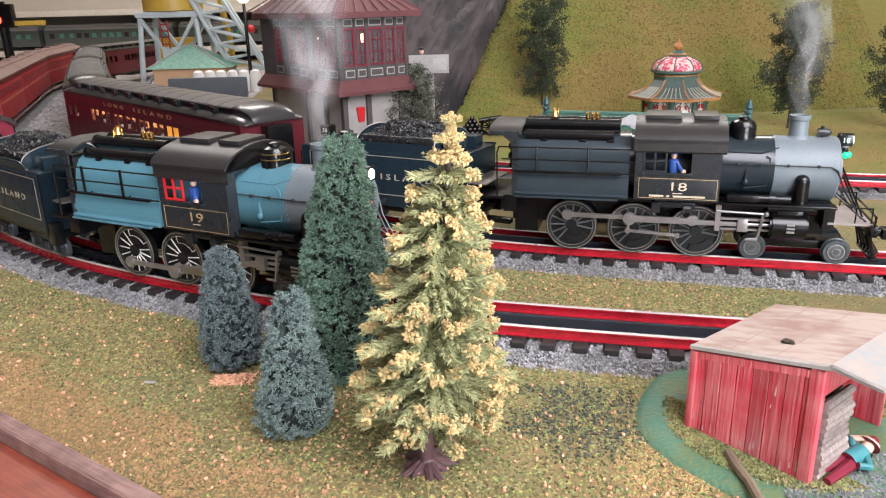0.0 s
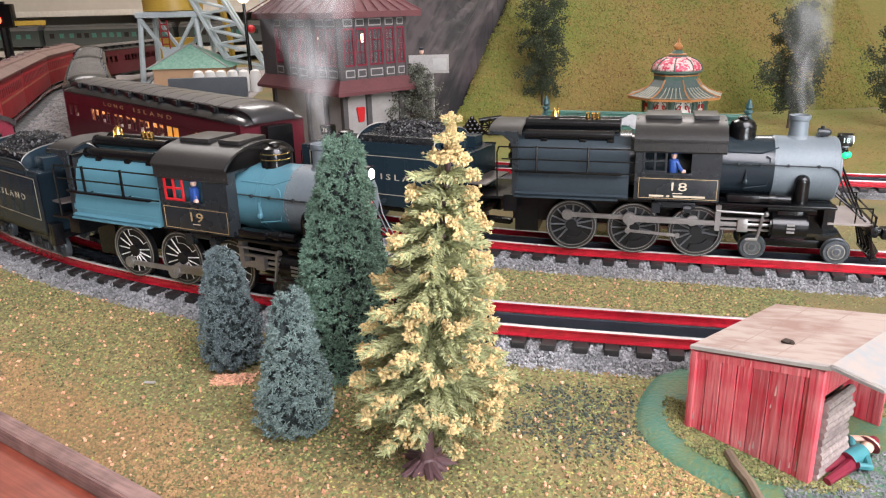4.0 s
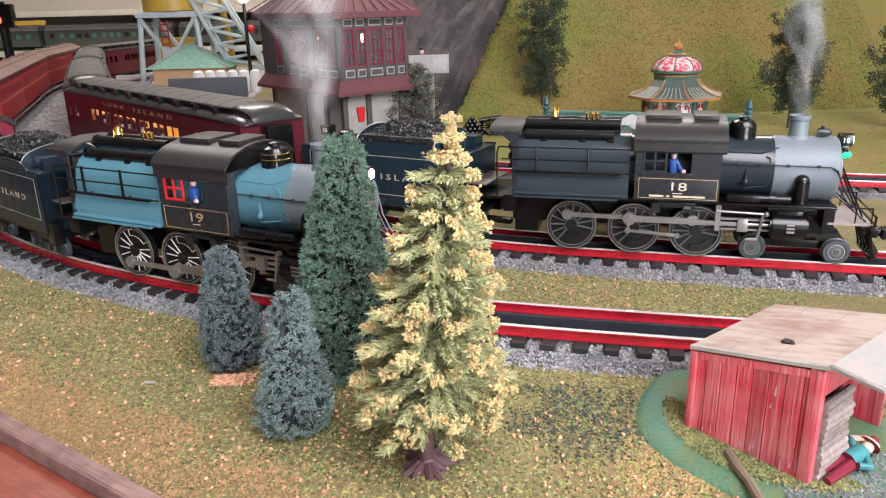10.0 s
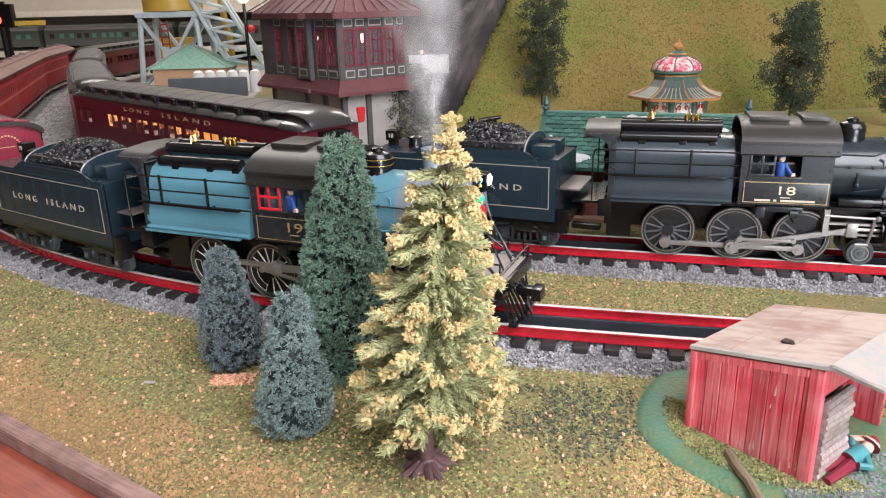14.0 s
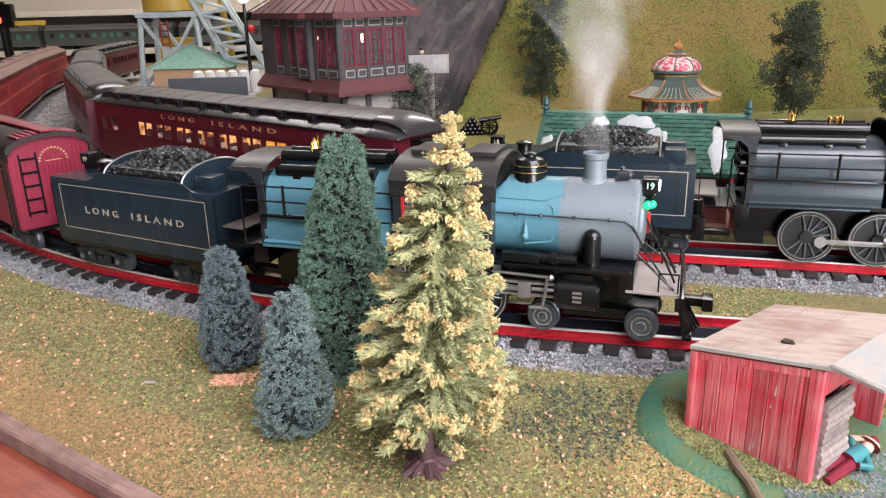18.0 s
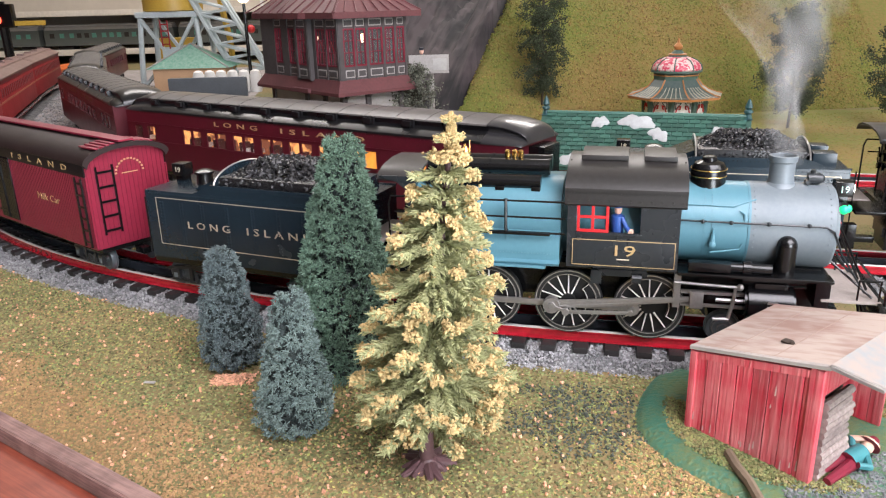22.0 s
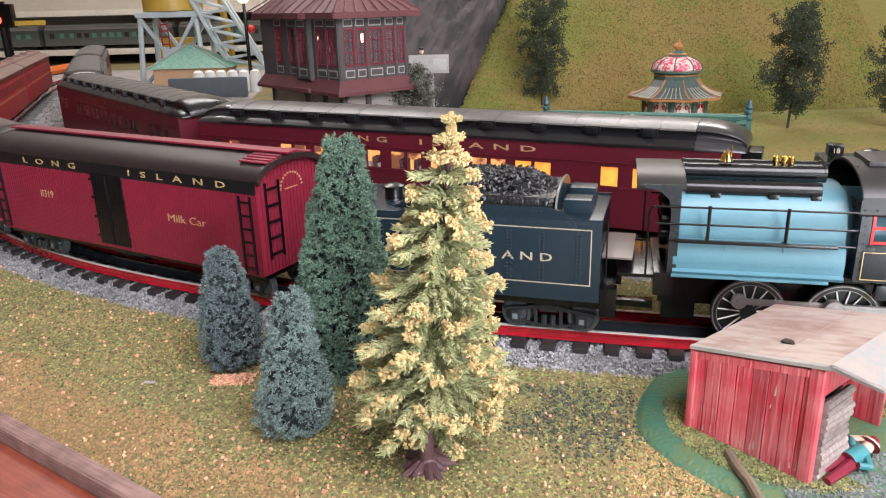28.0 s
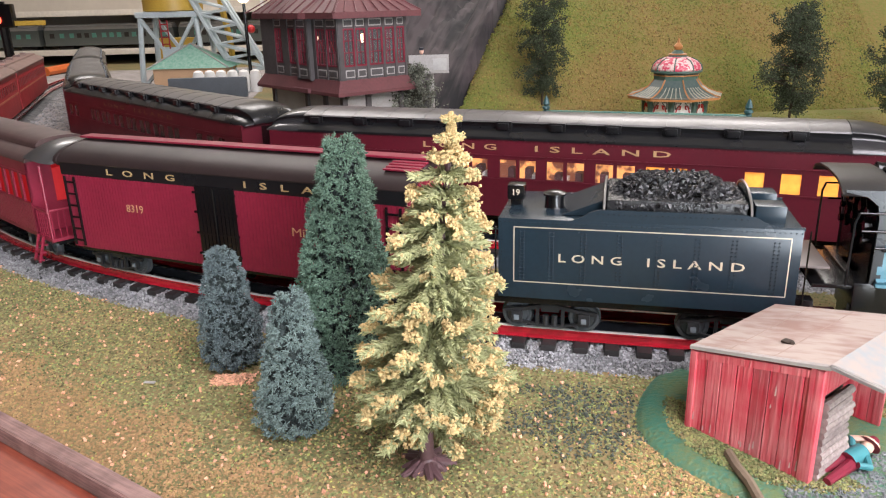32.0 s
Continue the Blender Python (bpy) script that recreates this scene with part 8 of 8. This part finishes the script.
scatter("turf_crumb", 46000, (-46, 24, 21, 62), 0.13, M_CRUMB, "green turf crumbs over the table top", 41, keep=lambda x, y: from_edge(x, y) > 3.0 + 3.6 * noise.noise((x * 7.3, y * 7.3, 4)) + 1.5 * noise.noise((x * 0.3, y * 0.3, 8)))
scatter("tan_turf_crumb", 11000, (-46, 24, 21, 62), 0.12, M_CRUMB_TAN, "tan and yellow turf crumbs", 42, keep=patchy(0.11, -0.05, 2))
scatter("ochre_turf_crumb", 36000, (-46, 8, 19, 50), 0.105, M_CRUMB_OCHRE, "ochre turf crumbs along the table edge", 50, zoff=0.05, keep=lambda x, y: from_edge(x, y) < 3.8 + 2.4 * noise.noise((x * 0.3, y * 0.3, 8)) + 2.6 * noise.noise((x * 9.1, y * 9.1, 6)))
scatter("tan_turf_crumb", 2600, (5, 13, 22, 31), 0.11, M_CRUMB_TAN, "tan turf crumbs beside the green base", 51, keep=lambda x, y: (x - 9.3) ** 2 / 3.5 + (y - 26.6) ** 2 / 12 < 1 + 0.5 * noise.noise((x, y, 3)))
scatter("bright_turf_crumb", 6000, (-46, 24, 21, 62), 0.12, M_CRUMB_BRIGHT, "bright yellow-green turf crumbs", 47)
scatter("brown_turf_crumb", 7000, (-46, 24, 21, 62), 0.12, M_CRUMB_BROWN, "dark brown turf crumbs", 48)
scatter("turf_crumb", 42000, (2, 85, 76, 126), 0.17, M_HILLCRUMB, "turf flock on the lawn before the hill", 49)
scatter("dark_turf_crumb", 2000, (0, 14, 25, 38), 0.11, M_CRUMB_DARK, "dark crumbs scattered near the shed", 43, keep=lambda x, y: (x - 6.6) ** 2 / 16 + (y - 31.6) ** 2 / 18 < 0.75 + 0.7 * noise.noise((x * 0.8, y * 0.8, 1)) - 0.75 * abs(noise.noise((x * 9, y * 9, 1))), zoff=0.05)
scatter("turf_crumb", 9000, (0, 45, 44, 62), 0.09, M_CRUMB, "turf crumbs between the tracks", 44)
scatter("salmon_chip", 1150, (-44, 20, 22, 60), 0.10, M_PEBBLE, "salmon-coloured chips strewn on the turf", 45, 0.95, zoff=0.12)
scatter("wood_chip", 260, (-12.9, -10.6, 35.6, 36.9), 0.16, M_PEBBLE, "heap of pale wood chips under a conifer", 46, 0.4, zoff=0.1)
scatter("yard_stone", 15000, (-100, -40, 74, 190), 0.34, M_BALLAST, "pale grey stones of the yard between the back tracks", 53, 0.7,
        keep=lambda x, y: np.interp(y, (70, 80, 110, 260), (-50, -60, -80, -130)) < x < np.interp(y, (70, 92, 130, 260), (-48, -42, -40, -54)))
base_spots = []
while len(base_spots) < 11000:
    p = A0 + D1 * random.uniform(-5.0, 8.5) + D2 * random.uniform(-4.5, 1.6)
    q = (p - centre)
    if (q.dot(D1) / 6.6) ** 2 + (q.dot(D2) / 5.9) ** 2 < 0.62 * random.uniform(0.25, 1.0) ** 0.5:
        base_spots.append((p.x, p.y, TABLE + 0.34 + 0.05 * random.random()))
v, f = clumps(base_spots, np.random.default_rng(4).normal(size=(len(base_spots), 3)), np.random.default_rng(5).uniform(0.05, 0.14, len(base_spots)), 9, slim=0.7)
tagged(new("turf_crumb", from_arrays("turf_crumb", v, f, M_CRUMB)), "turf crumbs glued on the green base", "ground cover", kind="stuff")
v, f = clumps([(gx, 21.5 + (3.6 + (gx - 13.4) * 0.45) * random.random(), TABLE + 0.34) for gx in (13.5 + 8.5 * random.random() for _ in range(4200))], np.random.default_rng(3).normal(size=(4200, 3)), np.random.default_rng(6).uniform(0.05, 0.13, 4200), 8, slim=0.8)
tagged(new("dark_gravel", from_arrays("dark_gravel", v, f, M_COALDIRT)), "dark grey gravel before the shed", "gravel", kind="stuff")

# ---- smoke from the two chimneys, in rigid drifting wisps ----


def wisp_material(name, strength):
    m = bpy.data.materials.new(name)
    m.use_nodes = True
    nt = m.node_tree
    bsdf = nt.nodes["Principled BSDF"]
    bsdf.inputs["Base Color"].default_value = (0.60, 0.59, 0.585, 1)
    bsdf.inputs["Roughness"].default_value = 1.0
    bsdf.inputs["Specular IOR Level"].default_value = 0.0
    coord = nt.nodes.new("ShaderNodeTexCoord")
    split = nt.nodes.new("ShaderNodeSeparateXYZ")
    nt.links.new(coord.outputs["UV"], split.inputs[0])
    def math_node(kind, a, b=None):
        n = nt.nodes.new("ShaderNodeMath")
        n.operation = kind
        for i, s in enumerate((a, b)):
            if s is None:
                continue
            if isinstance(s, float):
                n.inputs[i].default_value = s
            else:
                nt.links.new(s, n.inputs[i])
        return n.outputs[0]
    def hump(s):
        inv = math_node("SUBTRACT", 1.0, s)
        return math_node("MULTIPLY", math_node("MULTIPLY", s, inv), 4.0)
    across = hump(split.outputs[0])
    along = hump(split.outputs[1])
    nz = nt.nodes.new("ShaderNodeTexNoise")
    nz.inputs["Scale"].default_value, nz.inputs["Detail"].default_value = 34, 5
    nz.inputs["Distortion"].default_value = 0.8
    nt.links.new(coord.outputs["Object"], nz.inputs["Vector"])
    ramp = nt.nodes.new("ShaderNodeMapRange")
    ramp.inputs["From Min"].default_value, ramp.inputs["From Max"].default_value = 0.26, 0.74
    nt.links.new(nz.outputs["Fac"], ramp.inputs["Value"])
    alpha = math_node("MULTIPLY", math_node("MULTIPLY", math_node("POWER", across, 1.1), math_node("POWER", along, 0.5)), ramp.outputs[0])
    alpha = math_node("MULTIPLY", alpha, float(strength))
    nt.links.new(alpha, bsdf.inputs["Alpha"])
    return m


M_SMOKE = wisp_material("thick_smoke", 0.32)
M_SMOKE_THIN = wisp_material("thin_smoke", 0.24)


def wisp(parent, z0, z1, w0, w1, bend, depth, material, seed):
    """One curling ribbon of smoke."""
    rng = random.Random(seed)
    bm = B()
    uv = bm.loops.layers.uv.new("UVMap")
    n, k = 24, 8
    grid = []
    ph = rng.uniform(0, 6)
    for i in range(n + 1):
        u = i / n
        z = z0 + (z1 - z0) * u
        w = w0 + (w1 - w0) * u ** 1.2
        cx = bend * u ** 1.6 + (0.15 + 0.5 * u) * math.sin(u * 6 + ph)
        row = []
        for j in range(k + 1):
            t = j / k * 2 - 1
            row.append(bm.verts.new((cx + w * t, depth + 0.5 * w * math.sin(t * 2.2 + u * 5 + ph), z + 0.2 * w * math.sin(t * 3 + ph))))
        grid.append(row)
    for i in range(n):
        for j in range(k):
            f = bm.faces.new((grid[i][j], grid[i][j + 1], grid[i + 1][j + 1], grid[i + 1][j]))
            for loop, (a, b) in zip(f.loops, ((i, j), (i, j + 1), (i + 1, j + 1), (i + 1, j))):
                loop[uv].uv = (b / k, a / n)
    return part("wisp", bm, material, parent, "", smooth=180)


WISPS = []


def plume(label, material, seed, bend, scale=1.0):
    top = thing("smoke_plume", at(0, 0, 0), label, "smoke")
    for k in range(5):
        z0 = (0.0, -0.3, 2.0, 4.5, 7.0)[k]
        o = wisp(top, z0, z0 + (5.5, 8.0, 7.0, 8.5, 9.0)[k], (0.6, 0.7, 0.95, 1.3, 1.7)[k] * scale, (1.2, 1.6, 2.2, 3.0, 3.6)[k] * scale, bend * (0.3, 0.5, 0.7, 1.0, 1.3)[k], -0.3 + 0.25 * k, material, seed + k)
        WISPS.append((o, k, seed, bend))
    return top


smoke_19 = plume("white smoke curling up from the blue engine", M_SMOKE, 60, -1.4, 1.2)
smoke_18 = plume("thin white smoke rising from the dark engine", M_SMOKE_THIN, 80, -0.6, 0.85)

# ---- what moves ----
NEAR_RUN = [(0, -18.4), (10.15, -18.4), (10.5, -17.8), (11, -17.1), (11.5, -16.45), (12, -15.8), (12.5, -14.85), (13, -13.6), (13.5, -12.35), (14, -11.15), (14.5, -9.95),
            (16.5, -5.2), (18.5, -0.75), (20, 2.9), (22, 7.75), (24, 12.54), (25.5, 16.05), (27.5, 20.6), (30, 26.65), (32, 31.48)]
FAR_RUN = [(0, 15.27), (10.3, 15.27), (10.5, 15.38), (11, 16.08), (11.5, 16.77), (12, 17.53), (12.5, 18.59), (13, 19.79), (13.5, 21.05), (14, 22.25), (14.5, 23.44),
           (16.5, 28.12), (17.5, 30.4), (19, 33.9), (21, 38.8), (24, 45.9), (28, 55.5), (32, 65.0)]
RUNS = {"near": NEAR_RUN, "far": FAR_RUN}
TIMES = [0.0, 5.0, 10.0] + [10.5 + 0.5 * k for k in range(44)]


def run(train, t):
    rows = RUNS[train]
    return float(np.interp(t, [r[0] for r in rows], [r[1] for r in rows]))


def motions():
    convoy = [
        (loco_19, "near", NEAR, 0.0, 4.6), (tender_19, "near", NEAR, -19.9, 4.85),
        (milk_car, "near", NEAR, -45.8, 10.6), (rider_car, "near", NEAR, -75.0, 9.2),
        (loco_18, "far", FAR, 0.0, 4.6), (tender_18, "far", FAR, -19.9, 4.85)]
    for k, c in enumerate(coaches_far):
        convoy.append((c, "far", FAR, -56.7 - 49.6 * k, 17.6))
    for k, c in enumerate(red_coaches):
        convoy.append((c, "near", NEAR, (-103.2, -138.1, -181.8)[k], RED_HALVES[k] - 4))
    for ob, train, path, shift, half in convoy:
        walk(ob, [(t, path.body(run(train, t) + shift, half)) for t in TIMES])
    for figure, train, path in ((driver_19, "near", NEAR), (driver_18, "far", FAR)):
        walk(figure, [(t, path.body(run(train, t), 4.6) @ at(2.5, -2.72, 6.22)) for t in TIMES])
    for top, train, path in ((smoke_19, "near", NEAR), (smoke_18, "far", FAR)):
        walk(top, [(t, at(*(path.body(run(train, t), 4.6) @ at(10.75, 0, 9.9)).translation / CM)) for t in TIMES])
    for ob, k, seed, bend in WISPS:
        rows = []
        for i in range(65):
            t = i * 0.5
            ph = seed + k * 1.7
            lift = 0.5 * math.sin(t * 1.9 + ph) * (0.3 + 0.25 * k)
            rows.append((t, at(0.16 * k * math.sin(t * 1.3 + ph), 0, lift * 0.6, 3 * math.sin(t * 0.9 + ph), 2.5 * math.sin(t * 1.1 + ph), 12 * math.sin(t * 0.7 + ph))))
        walk(ob, rows)
    for ob, place, radius, train, flip, start in ROLLERS:
        base = START_S[train]
        rows = []
        for t in TIMES:
            turn = math.degrees((run(train, t) - base) / radius)
            angle = turn - start
            rows.append((t, at(*place, 0, -angle if flip else angle, 0) if not flip else at(*place) @ pose(0, 0, 0, 0, angle, 0) @ pose(0, 0, 0, 0, 0, 180)))
        walk(ob, rows)
    for ob, kind, side, train, start in RODS:
        rows = []
        for t in TIMES:
            a = radians(start) - (run(train, t) - START_S[train]) / 1.92
            px, pz = 0.9 * math.cos(a), 1.92 + 0.9 * math.sin(a)
            reach = px + math.sqrt(7.75 ** 2 - (pz - 2.72) ** 2)
            ex, ez = px + 0.85 * math.cos(a - radians(205)), pz + 0.85 * math.sin(a - radians(205))
            if kind == "ecc":
                rows.append((t, at(ex, side * 2.85, ez, 0, -math.degrees(math.asin(max(-1, min(1, (1.75 - ez) / 3.5)))), 0)))
                continue
            if kind == "crank":
                rows.append((t, at(px, side * 2.78, pz, 0, -math.degrees(a) + 205 - 90, 0)))
                continue
            if kind == "side":
                rows.append((t, at(px, side * 2.28, pz)))
            elif kind == "main":
                rows.append((t, at(px, side * 2.55, pz, 0, -math.degrees(math.atan2(2.72 - pz, reach - px)), 0)))
            else:
                rows.append((t, at(reach, side * 2.5, 2.72)))
        walk(ob, rows)


START_S = {"near": 10.17, "far": 15.27}
motions()
